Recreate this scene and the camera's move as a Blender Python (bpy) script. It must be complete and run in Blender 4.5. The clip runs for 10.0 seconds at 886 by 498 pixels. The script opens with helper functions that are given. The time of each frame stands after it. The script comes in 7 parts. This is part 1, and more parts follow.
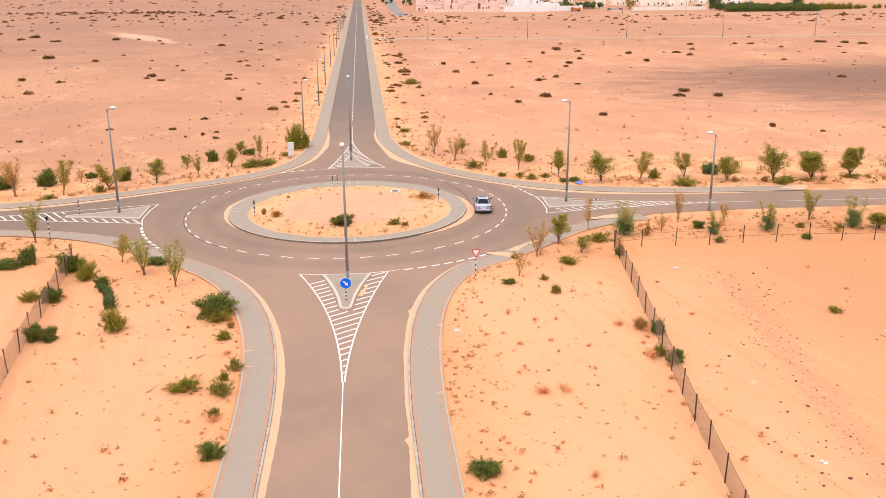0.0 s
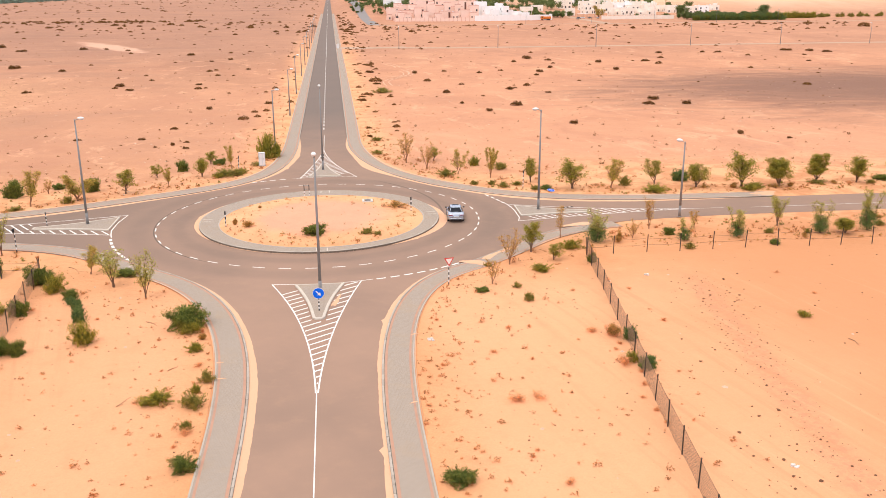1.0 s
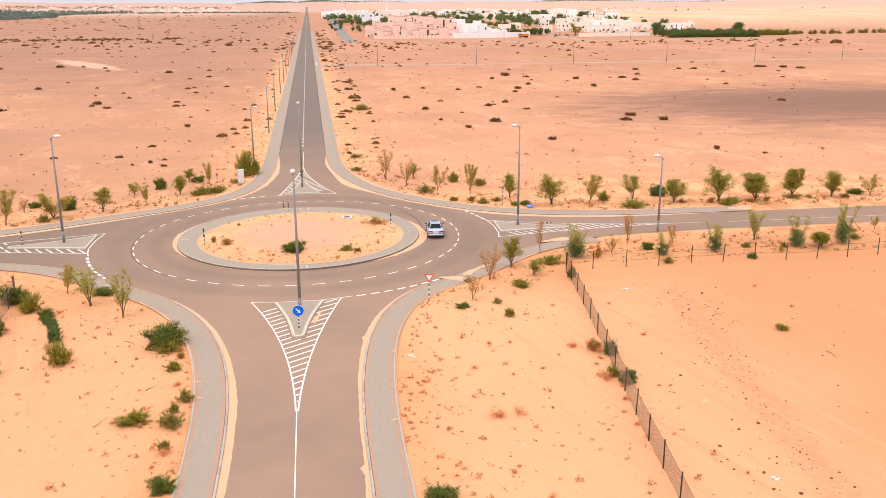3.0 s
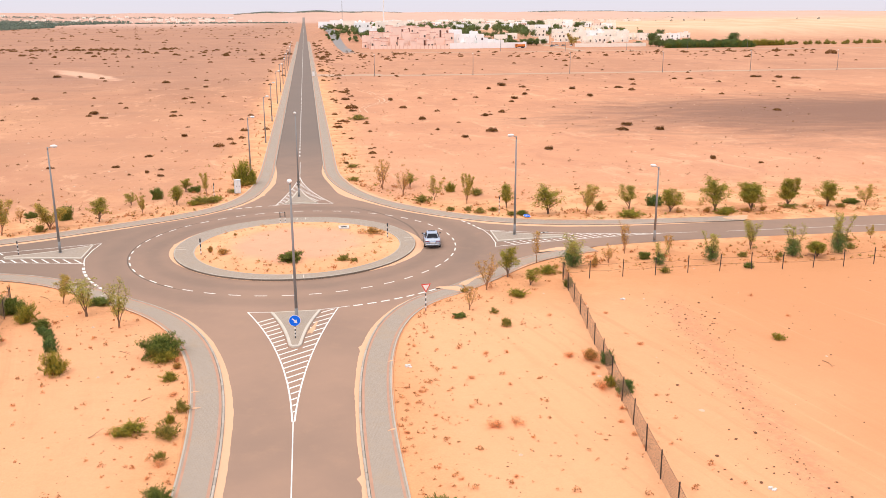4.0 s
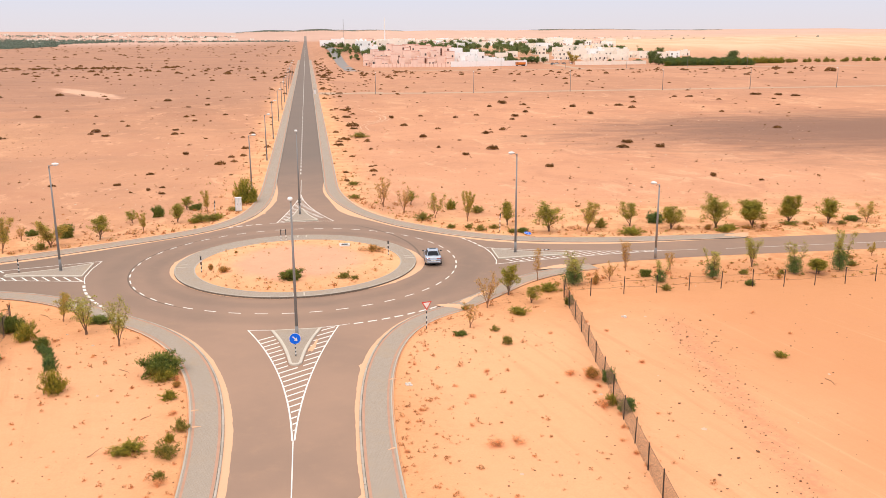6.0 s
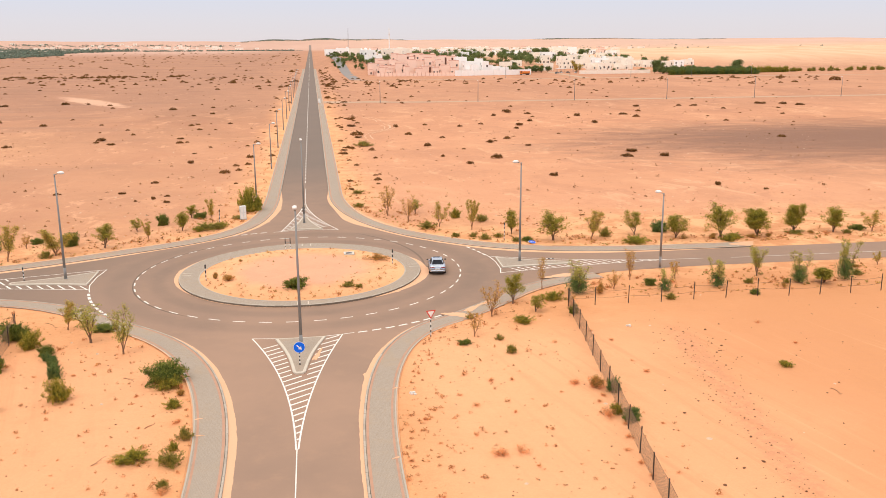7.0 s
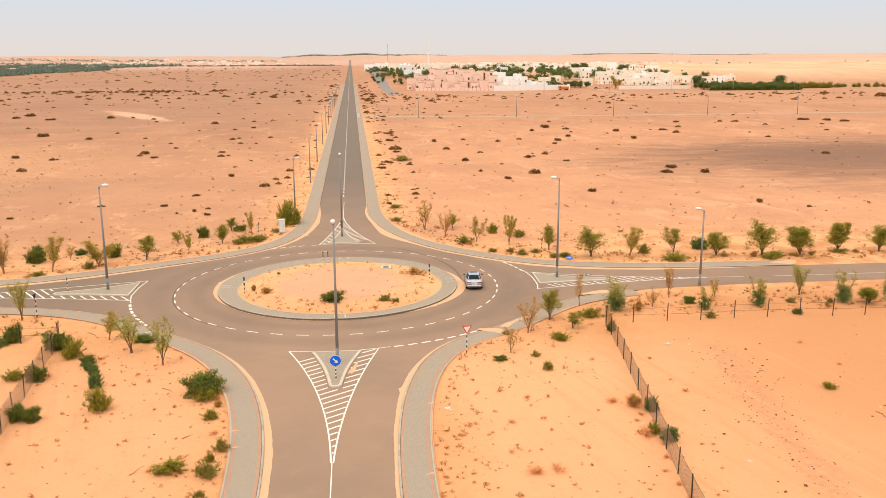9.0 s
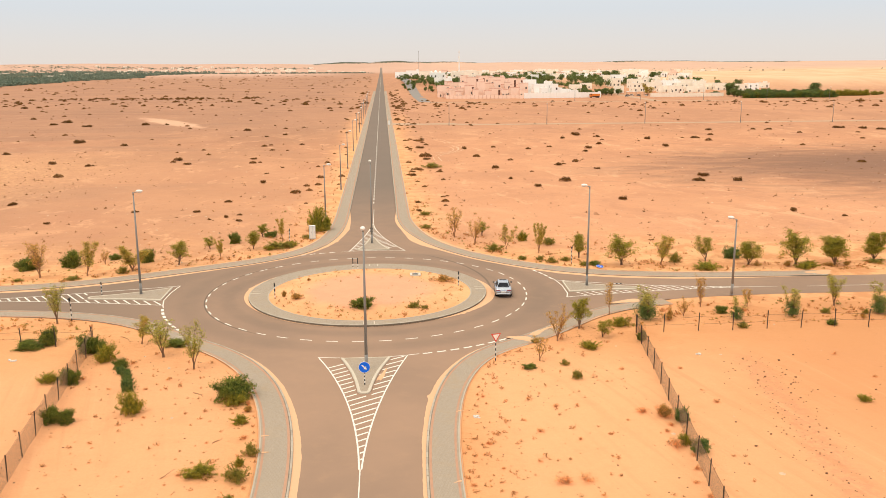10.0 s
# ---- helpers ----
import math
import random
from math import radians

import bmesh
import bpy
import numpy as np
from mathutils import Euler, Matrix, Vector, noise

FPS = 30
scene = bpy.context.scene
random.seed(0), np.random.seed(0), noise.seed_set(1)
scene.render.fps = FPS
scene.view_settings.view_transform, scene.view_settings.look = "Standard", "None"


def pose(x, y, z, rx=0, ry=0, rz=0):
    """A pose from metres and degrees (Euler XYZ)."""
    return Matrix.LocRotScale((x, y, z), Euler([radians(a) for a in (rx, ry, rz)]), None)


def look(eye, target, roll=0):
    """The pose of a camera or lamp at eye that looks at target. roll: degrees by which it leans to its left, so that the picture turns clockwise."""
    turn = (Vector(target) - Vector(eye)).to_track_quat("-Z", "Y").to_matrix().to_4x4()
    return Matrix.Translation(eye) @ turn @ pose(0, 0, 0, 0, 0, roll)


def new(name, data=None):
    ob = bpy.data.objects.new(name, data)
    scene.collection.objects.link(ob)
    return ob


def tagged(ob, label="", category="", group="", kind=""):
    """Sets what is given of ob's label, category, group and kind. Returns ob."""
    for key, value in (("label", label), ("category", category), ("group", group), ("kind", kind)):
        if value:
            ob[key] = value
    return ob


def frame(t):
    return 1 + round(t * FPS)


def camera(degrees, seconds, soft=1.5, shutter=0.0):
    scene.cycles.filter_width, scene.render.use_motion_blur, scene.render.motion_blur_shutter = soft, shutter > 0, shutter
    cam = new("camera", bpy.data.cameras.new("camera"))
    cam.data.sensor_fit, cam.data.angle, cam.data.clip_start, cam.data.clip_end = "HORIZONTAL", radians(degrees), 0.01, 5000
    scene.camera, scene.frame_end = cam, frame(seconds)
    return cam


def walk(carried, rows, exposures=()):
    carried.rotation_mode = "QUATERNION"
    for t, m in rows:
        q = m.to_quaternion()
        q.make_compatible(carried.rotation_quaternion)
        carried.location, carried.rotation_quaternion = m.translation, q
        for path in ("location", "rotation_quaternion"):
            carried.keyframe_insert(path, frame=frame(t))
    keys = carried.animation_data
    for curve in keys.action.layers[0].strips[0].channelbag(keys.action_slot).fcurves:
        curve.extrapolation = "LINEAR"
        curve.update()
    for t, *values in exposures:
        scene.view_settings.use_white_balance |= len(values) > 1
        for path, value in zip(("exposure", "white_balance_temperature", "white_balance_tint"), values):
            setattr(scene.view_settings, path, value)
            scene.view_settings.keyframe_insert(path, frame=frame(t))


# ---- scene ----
# The camera hovers almost at one place and pans and tilts: seconds, yaw (left +), pitch (up +), roll (left +), and its small drift
cam = camera(54.42, 10.0, 0.5)
UNIT = 0.8  # metres to one unit of the plan below
EYE = (2.30, -113.01, 29.94)
EXPOSURE = -0.05
ROWS = [
    (0, -5.30, -17.55, -0.21, -0.05, -0.07, -0.05),
    (0.5, -5.97, -17.24, -0.20, -0.05, -0.04, -0.03),
    (1, -7.19, -17.00, -0.20, -0.05, -0.03, -0.02),
    (1.5, -8.12, -16.77, -0.18, -0.05, -0.02, -0.02),
    (2, -8.23, -16.51, -0.19, -0.05, -0.02, -0.03),
    (2.5, -8.38, -16.23, -0.21, -0.05, -0.03, -0.04),
    (4, -8.80, -15.27, -0.18, -0.04, -0.03, -0.03),
    (4.5, -8.70, -14.98, -0.23, -0.02, -0.02, -0.01),
    (5, -8.63, -14.69, -0.25, 0.00, 0.01, -0.01),
    (5.5, -8.75, -14.40, -0.22, 0.01, 0.05, -0.01),
    (7, -8.45, -13.55, -0.26, 0.00, 0.09, -0.01),
    (7.5, -7.88, -13.23, -0.27, -0.00, 0.13, -0.00),
    (8, -7.48, -12.95, -0.30, -0.00, 0.16, 0.01),
    (8.5, -6.98, -12.75, -0.28, -0.00, 0.17, 0.02),
    (9, -5.94, -12.58, -0.21, -0.00, 0.17, 0.04),
    (9.5, -4.74, -12.37, -0.24, -0.01, 0.17, 0.06),
    (10, -3.94, -12.10, -0.25, -0.00, 0.17, 0.07),
]
walk(cam, [(t, pose(*(UNIT * (c + d) for c, d in zip(EYE, drift)), 0, 0, yaw) @ pose(0, 0, 0, 90 + pitch) @ pose(0, 0, 0, 0, 0, roll)) for t, yaw, pitch, roll, *drift in ROWS],
     exposures=[(0.0, EXPOSURE + 0.03, 6800, 14.5), (4.5, EXPOSURE + 0.03, 6800, 14), (6.5, EXPOSURE - 0.05, 7150, 12.5), (8.5, EXPOSURE - 0.08, 7650, 9), (10.0, EXPOSURE - 0.07, 8100, 6.5)])

# ---- world: bright overcast desert sky, brighter overhead, with a broad weak sun ----
world = bpy.data.worlds.new("sky")
scene.world = world
world.use_nodes = True
wn, wl = world.node_tree.nodes, world.node_tree.links
wn.clear()
w_out, w_bg = wn.new("ShaderNodeOutputWorld"), wn.new("ShaderNodeBackground")
w_sky = wn.new("ShaderNodeTexSky")
w_sky.sky_type, w_sky.sun_disc = "NISHITA", False
w_sky.sun_elevation, w_sky.sun_rotation = radians(58), radians(215)
w_sky.air_density, w_sky.dust_density, w_sky.ozone_density = 1.0, 5.0, 1.0
w_tex, w_sep, w_ramp = wn.new("ShaderNodeTexCoord"), wn.new("ShaderNodeSeparateXYZ"), wn.new("ShaderNodeValToRGB")
w_ramp.color_ramp.elements[0].position, w_ramp.color_ramp.elements[0].color = 0.0, (0.905, 0.89, 0.985, 1)
w_ramp.color_ramp.elements[1].position, w_ramp.color_ramp.elements[1].color = 1.0, (1.95, 1.93, 1.93, 1)
for _at, _c in ((0.022, (0.875, 0.905, 1.045, 1)), (0.06, (0.78, 0.905, 1.16, 1))):
    w_ramp.color_ramp.elements.new(_at).color = _c
w_mul, w_mix = wn.new("ShaderNodeMix"), wn.new("ShaderNodeMix")
for _m in (w_mul, w_mix):
    _m.data_type = "RGBA"
w_mul.blend_type = "MULTIPLY"
w_mul.inputs[0].default_value = 1.0
w_mul.inputs[7].default_value = (0.08, 0.08, 0.08, 1)
w_mix.inputs[0].default_value = 0.88
wl.new(w_tex.outputs["Generated"], w_sep.inputs[0])
wl.new(w_sep.outputs["Z"], w_ramp.inputs[0])
wl.new(w_sky.outputs[0], w_mul.inputs[6])
wl.new(w_mul.outputs[2], w_mix.inputs[6])
wl.new(w_ramp.outputs[0], w_mix.inputs[7])
wl.new(w_mix.outputs[2], w_bg.inputs[0])
wl.new(w_bg.outputs[0], w_out.inputs[0])

sun = new("sun", bpy.data.lights.new("sun", "SUN"))
sun.data.energy, sun.data.angle, sun.data.color = 0.9, radians(18), (1.0, 0.95, 0.88)
sun.matrix_world = look((0, 0, 0), (0.42, 0.35, -0.9))


# ---- materials ----
class Graph:
    """A short way to write node trees."""

    def __init__(self, name):
        self.mat = bpy.data.materials.new(name)
        self.mat.use_nodes = True
        self.n, self.l = self.mat.node_tree.nodes, self.mat.node_tree.links
        self.bsdf = self.n["Principled BSDF"]
        self.out = self.n["Material Output"]
        self.tex = self.n.new("ShaderNodeTexCoord")
        self.geo = self.n.new("ShaderNodeNewGeometry")

    def put(self, sock, v):
        if isinstance(v, bpy.types.NodeSocket):
            self.l.new(v, sock)
        elif isinstance(v, tuple) and len(v) == 3 and sock.type == "RGBA":
            sock.default_value = (*v, 1)
        else:
            sock.default_value = v

    def noise(self, scale, detail=4, rough=0.55, stretch=None, where=None, dist=0.0, turn=0.0):
        node = self.n.new("ShaderNodeTexNoise")
        node.inputs["Scale"].default_value, node.inputs["Detail"].default_value = scale, detail
        node.inputs["Roughness"].default_value, node.inputs["Distortion"].default_value = rough, dist
        src = where or self.tex.outputs["Object"]
        if stretch:
            mp = self.n.new("ShaderNodeMapping")
            mp.vector_type = "TEXTURE" if turn else "POINT"
            mp.inputs["Rotation"].default_value = (0, 0, radians(turn))
            stretch = tuple(1 / c for c in stretch) if turn else stretch
            mp.inputs["Scale"].default_value = stretch
            self.l.new(src, mp.inputs[0])
            src = mp.outputs[0]
        self.l.new(src, node.inputs["Vector"])
        return node.outputs["Fac"]

    def math(self, op, a, b=0.0, clamp=False):
        node = self.n.new("ShaderNodeMath")
        node.operation, node.use_clamp = op, clamp
        self.put(node.inputs[0], a)
        self.put(node.inputs[1], b)
        return node.outputs[0]

    def step(self, v, lo, hi, a=0.0, b=1.0):
        node = self.n.new("ShaderNodeMapRange")
        node.interpolation_type = "SMOOTHSTEP"
        self.put(node.inputs[0], v)
        for k, x in zip((1, 2, 3, 4), (lo, hi, a, b)):
            node.inputs[k].default_value = x
        return node.outputs[0]

    def mix(self, fac, a, b, mode="MIX"):
        node = self.n.new("ShaderNodeMix")
        node.data_type, node.blend_type = "RGBA", mode
        self.put(node.inputs[0], fac)
        self.put(node.inputs[6], a)
        self.put(node.inputs[7], b)
        return node.outputs[2]

    def axes(self):
        node = self.n.new("ShaderNodeSeparateXYZ")
        self.l.new(self.tex.outputs["Object"], node.inputs[0])
        return node.outputs

    def random(self):
        node = self.n.new("ShaderNodeObjectInfo")
        return node.outputs["Random"]

    def bump(self, height, strength=0.3, distance=0.05):
        node = self.n.new("ShaderNodeBump")
        node.inputs["Strength"].default_value, node.inputs["Distance"].default_value = strength, distance
        self.put(node.inputs["Height"], height)
        self.l.new(node.outputs[0], self.bsdf.inputs["Normal"])

    def done(self, colour, rough=0.8, metal=0.0, spec=0.3):
        self.put(self.bsdf.inputs["Base Color"], colour)
        self.put(self.bsdf.inputs["Roughness"], rough)
        self.bsdf.inputs["Metallic"].default_value = metal
        self.bsdf.inputs["Specular IOR Level"].default_value = spec
        return self.mat


def plain(name, c, rough=0.6, metal=0.0, var=0.12, scale=3.0, spec=0.4, fine=40.0):
    """Paint, metal or plaster with a little wear at two scales."""
    g = Graph(name)
    dark = tuple(x * (1 - var) for x in c)
    light = tuple(min(1, x * (1 + var)) for x in c)
    col = g.mix(g.noise(scale, 5), dark, light)
    col = g.mix(g.math("MULTIPLY", g.noise(fine, 3), 0.3), col, dark)
    return g.done(col, rough, metal, spec)


def sand_colour(g):
    """The orange sand near the roads."""
    big, mid, fine = g.noise(0.045, 5, 0.6), g.noise(0.35, 6, 0.65), g.noise(6.0, 4, 0.6)
    col = g.mix(g.step(big, 0.35, 0.68), (0.70, 0.385, 0.195), (0.645, 0.340, 0.165))
    col = g.mix(g.math("MULTIPLY", g.step(mid, 0.5, 0.72), 0.55), col, (0.57, 0.280, 0.130))
    col = g.mix(g.math("MULTIPLY", g.step(mid, 0.25, 0.45, 1.0, 0.0), 0.5), col, (0.735, 0.43, 0.232))
    col = g.mix(g.math("MULTIPLY", g.step(fine, 0.36, 0.66), 0.3), col, (0.56, 0.28, 0.13))
    specks = g.step(g.noise(2.6, 5, 0.75), 0.62, 0.70)
    col = g.mix(g.math("MULTIPLY", specks, g.math("MULTIPLY", g.step(g.noise(0.16, 4, 0.6), 0.44, 0.6), 0.75)), col, (0.58, 0.25, 0.10))
    tread = g.step(g.noise(1.15, 6, 0.7), 0.56, 0.64)
    return g.mix(g.math("MULTIPLY", tread, 0.22), col, (0.53, 0.275, 0.14))


def make_ground():
    g = Graph("desert_ground")
    x, y, z = g.axes()
    near = sand_colour(g)
    open_lots = g.math("MULTIPLY", g.step(g.math("ABSOLUTE", x), 7.0, 14.0), g.step(y, -34.0, -20.0, 1.0, 0.0))
    near = g.mix(g.math("MULTIPLY", open_lots, 0.45), near, g.mix(g.math("MULTIPLY", g.step(x, -4.0, 4.0), g.step(x, 26.0, 34.0, 1.0, 0.0)), (0.79, 0.435, 0.255), (0.82, 0.48, 0.28)))
    near = g.mix(g.math("MULTIPLY", g.step(g.math("ADD", x, g.math("MULTIPLY", g.noise(0.06, 4), 24.0)), 40.0, 66.0), 0.9), near, (0.575, 0.292, 0.142))
    pale_mask = g.math("MULTIPLY", g.step(g.noise(0.22, 6, 0.7), 0.42, 0.58), g.step(y, -16.0, -2.0))
    near = g.mix(g.math("MULTIPLY", pale_mask, 0.7), near, (0.80, 0.485, 0.262))
    mid_r = g.math("SQRT", g.math("ADD", g.math("MULTIPLY", x, x), g.math("MULTIPLY", y, y)))
    near = g.mix(g.math("MULTIPLY", g.step(mid_r, 12.0, 15.0, 1.0, 0.0), 0.35), near, (0.80, 0.475, 0.275))
    near = g.mix(g.math("MULTIPLY", g.step(g.math("ADD", mid_r, g.math("MULTIPLY", g.noise(0.25, 4), 5.0)), 9.0, 13.0, 1.0, 0.0), 0.7), near, (0.715, 0.37, 0.262))
    # a worn reddish track through the eastern lot
    off = g.math("ABSOLUTE", g.math("SUBTRACT", x, g.math("ADD", 43.6, g.math("MULTIPLY", y, 0.135))))
    track = g.math("MULTIPLY", g.step(g.math("ADD", off, g.math("MULTIPLY", g.noise(0.3, 5, 0.6), 2.4)), 1.6, 3.4, 1.0, 0.0), g.step(y, -36.0, -26.0, 1.0, 0.0))
    near = g.mix(g.math("MULTIPLY", track, g.step(g.noise(1.6, 6, 0.75), 0.40, 0.62, 0.14, 0.62)), near, (0.54, 0.265, 0.155))
    # faint old wheel tracks in the lots
    lots = g.math("MULTIPLY", g.step(g.math("ABSOLUTE", x), 10.0, 30.0), g.step(y, -34.0, -24.0, 1.0, 0.0))
    ruts = g.noise(0.55, 5, 0.65, (1.6, 0.06, 1.0), dist=0.2, turn=14.0)
    near = g.mix(g.math("MULTIPLY", g.math("MULTIPLY", lots, g.step(ruts, 0.5, 0.66)), 0.34), near, (0.575, 0.285, 0.145))
    near = g.mix(g.math("MULTIPLY", g.math("MULTIPLY", lots, g.step(ruts, 0.3, 0.42, 1.0, 0.0)), 0.35), near, (0.74, 0.45, 0.255))
    # reddish gravel plain north of the crossing
    ax = g.math("ABSOLUTE", x)
    wob = g.math("MULTIPLY", g.math("SUBTRACT", g.noise(0.03, 4), 0.5), 60.0)
    m_y = g.step(g.math("ADD", y, wob), 14.0, 42.0)
    m_x = g.step(g.math("ADD", ax, g.math("MULTIPLY", wob, 0.2)), 6.0, 19.0)
    m_plain = g.math("MULTIPLY", m_y, g.math("MAXIMUM", m_x, g.step(y, 180.0, 520.0)))
    streak = g.noise(0.012, 7, 0.68, (0.8, 0.6, 1.0), dist=0.9)
    patch = g.noise(0.045, 7, 0.7, (0.9, 0.6, 1.0), dist=0.5)
    plain_col = g.mix(g.step(streak, 0.38, 0.62), (0.50, 0.277, 0.166), (0.375, 0.208, 0.129))
    east = g.mix(g.step(streak, 0.38, 0.62), (0.575, 0.312, 0.187), (0.48, 0.255, 0.152))
    plain_col = g.mix(g.step(x, -40.0, 40.0), plain_col, east)
    plain_col = g.mix(g.math("MULTIPLY", g.step(patch, 0.50, 0.64), 0.6), plain_col, (0.40, 0.203, 0.128))
    plain_col = g.mix(g.math("MULTIPLY", g.step(patch, 0.34, 0.46, 1.0, 0.0), 0.6), plain_col, (0.64, 0.375, 0.225))
    pale = g.noise(0.14, 6, 0.7, (0.8, 0.4, 1.0), dist=1.2)
    plain_col = g.mix(g.math("MULTIPLY", g.step(pale, 0.56, 0.64), 0.6), plain_col, (0.70, 0.435, 0.275))
    light = g.noise(0.6, 7, 0.8, (1.0, 0.5, 1.0))
    plain_col = g.mix(g.math("MULTIPLY", g.step(light, 0.60, 0.68), 0.55), plain_col, (0.68, 0.42, 0.27))
    pebble = g.noise(1.3, 6, 0.85, (1.0, 0.55, 1.0))
    plain_col = g.mix(g.math("MULTIPLY", g.step(pebble, 0.57, 0.66), 0.6), plain_col, (0.30, 0.145, 0.085))
    # lighter, sandier gravel towards the roads, with a stony pale field in the west
    plain_col = g.mix(g.math("MULTIPLY", g.step(y, 120.0, 260.0, 1.0, 0.0), 0.24), plain_col, (0.66, 0.375, 0.228))
    plain_col = g.mix(g.math("MULTIPLY", g.step(y, 200.0, 340.0), g.step(x, -60.0, 60.0, 0.62, 0.34)), plain_col, (0.36, 0.215, 0.148))
    band = g.noise(0.02, 6, 0.6, (0.25, 1.0, 1.0), dist=0.8)
    plain_col = g.mix(g.math("MULTIPLY", g.math("MULTIPLY", g.step(band, 0.50, 0.64), g.step(x, -90.0, -10.0, 1.0, 0.0)), 0.5), plain_col, (0.29, 0.175, 0.125))
    field = g.math("MULTIPLY", g.step(g.math("ADD", x, g.math("MULTIPLY", wob, 0.6)), -120.0, -55.0, 1.0, 0.0), g.math("MULTIPLY", g.step(g.math("ADD", y, wob), 60.0, 95.0), g.step(y, 150.0, 215.0, 1.0, 0.0)))
    stony = g.mix(g.step(g.noise(0.9, 7, 0.8, (1.0, 0.5, 1.0)), 0.40, 0.62), (0.74, 0.465, 0.25), (0.50, 0.27, 0.15))
    plain_col = g.mix(g.math("MULTIPLY", field, 0.7), plain_col, stony)
    col = g.mix(g.math("MULTIPLY", m_plain, 0.92), near, plain_col)
    west = g.math("MULTIPLY", g.step(g.math("ADD", x, g.math("MULTIPLY", wob, 0.5)), -75.0, -10.0, 1.0, 0.0), g.step(y, 30.0, 70.0))
    col = g.mix(g.math("MULTIPLY", west, 0.16), col, (0.30, 0.175, 0.13))
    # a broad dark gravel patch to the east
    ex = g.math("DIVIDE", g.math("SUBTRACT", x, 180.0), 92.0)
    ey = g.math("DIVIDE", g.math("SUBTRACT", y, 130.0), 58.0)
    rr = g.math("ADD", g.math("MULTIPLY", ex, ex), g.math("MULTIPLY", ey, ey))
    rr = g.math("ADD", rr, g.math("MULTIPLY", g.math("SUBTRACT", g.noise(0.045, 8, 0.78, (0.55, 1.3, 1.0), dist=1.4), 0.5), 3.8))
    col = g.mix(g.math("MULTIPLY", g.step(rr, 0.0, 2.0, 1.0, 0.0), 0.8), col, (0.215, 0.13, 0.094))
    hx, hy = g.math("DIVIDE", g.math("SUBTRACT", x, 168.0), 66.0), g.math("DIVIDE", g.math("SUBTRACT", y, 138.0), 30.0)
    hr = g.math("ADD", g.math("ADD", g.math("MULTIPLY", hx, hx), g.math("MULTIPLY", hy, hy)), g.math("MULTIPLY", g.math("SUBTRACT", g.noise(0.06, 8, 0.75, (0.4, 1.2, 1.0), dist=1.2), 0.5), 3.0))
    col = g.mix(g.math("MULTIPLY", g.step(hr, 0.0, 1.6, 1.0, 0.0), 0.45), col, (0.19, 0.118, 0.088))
    # long dark streaks on the western plain
    dark = g.math("MULTIPLY", g.step(g.noise(0.03, 7, 0.65, (0.22, 1.0, 1.0), dist=0.6), 0.57, 0.66), g.math("MULTIPLY", g.step(y, 250.0, 420.0), g.step(x, -30.0, 0.0, 1.0, 0.0)))
    col = g.mix(g.math("MULTIPLY", dark, 0.35), col, (0.26, 0.15, 0.105))
    # a pale sandy scar on the western plain
    sx, sy = g.math("SUBTRACT", x, -111.3), g.math("SUBTRACT", y, 361.1)
    su = g.math("DIVIDE", g.math("ADD", g.math("MULTIPLY", sx, 0.483), g.math("MULTIPLY", sy, -0.876)), 55.2)
    sv = g.math("DIVIDE", g.math("SUBTRACT", g.math("MULTIPLY", sy, 0.483), g.math("MULTIPLY", sx, -0.876)), 9.0)
    sr = g.math("ADD", g.math("ADD", g.math("MULTIPLY", su, su), g.math("MULTIPLY", sv, sv)), g.math("MULTIPLY", g.math("SUBTRACT", g.noise(0.09, 6, 0.7), 0.5), 2.2))
    col = g.mix(g.math("MULTIPLY", g.step(sr, 0.3, 1.1, 1.0, 0.0), 0.75), col, (0.70, 0.47, 0.335))
    # pale yellow dune sand far to the north-east
    m_dune = g.math("MULTIPLY", g.step(y, 700.0, 1000.0), g.step(x, 60.0, 330.0))
    dune = g.mix(g.step(g.noise(0.012, 7, 0.65, (0.9, 0.35, 1.0), dist=1.0), 0.36, 0.64), (0.755, 0.54, 0.36), (0.63, 0.42, 0.265))
    dune = g.mix(g.math("MULTIPLY", g.step(g.noise(0.03, 6, 0.7, (0.8, 0.3, 1.0), dist=0.8), 0.52, 0.66), 0.5), dune, (0.57, 0.375, 0.23))
    col = g.mix(m_dune, col, dune)
    # The ground turns paler and greyer with distance: haze put into its colour.
    m_haze = g.math("MAXIMUM", g.step(y, 2600.0, 3500.0), g.math("MULTIPLY", g.step(y, 1700.0, 2600.0), g.step(x, -300.0, 20.0, 1.0, 0.0)))
    col = g.mix(g.math("MULTIPLY", m_haze, 0.85), col, g.mix(g.noise(0.006, 5, 0.6, (1, 0.4, 1)), (0.62, 0.45, 0.365), (0.49, 0.35, 0.285)))
    h = g.math("ADD", g.math("MULTIPLY", g.noise(0.9, 6, 0.6), 1.0), g.math("MULTIPLY", g.noise(7.0, 4), 0.25))
    col = g.mix(1.0, col, (1.055, 0.935, 0.90), "MULTIPLY")
    g.bump(h, 0.6, 0.2)
    return g.done(col, 0.95, 0, 0.15)


def make_sand(name="drift_sand"):
    g = Graph(name)
    col = g.mix(0.66, sand_colour(g), (0.74, 0.50, 0.345))
    col = g.mix(1.0, col, (1.02, 0.95, 0.93), "MULTIPLY")
    g.bump(g.noise(5.0, 5), 0.4, 0.05)
    return g.done(col, 0.95, 0, 0.15)


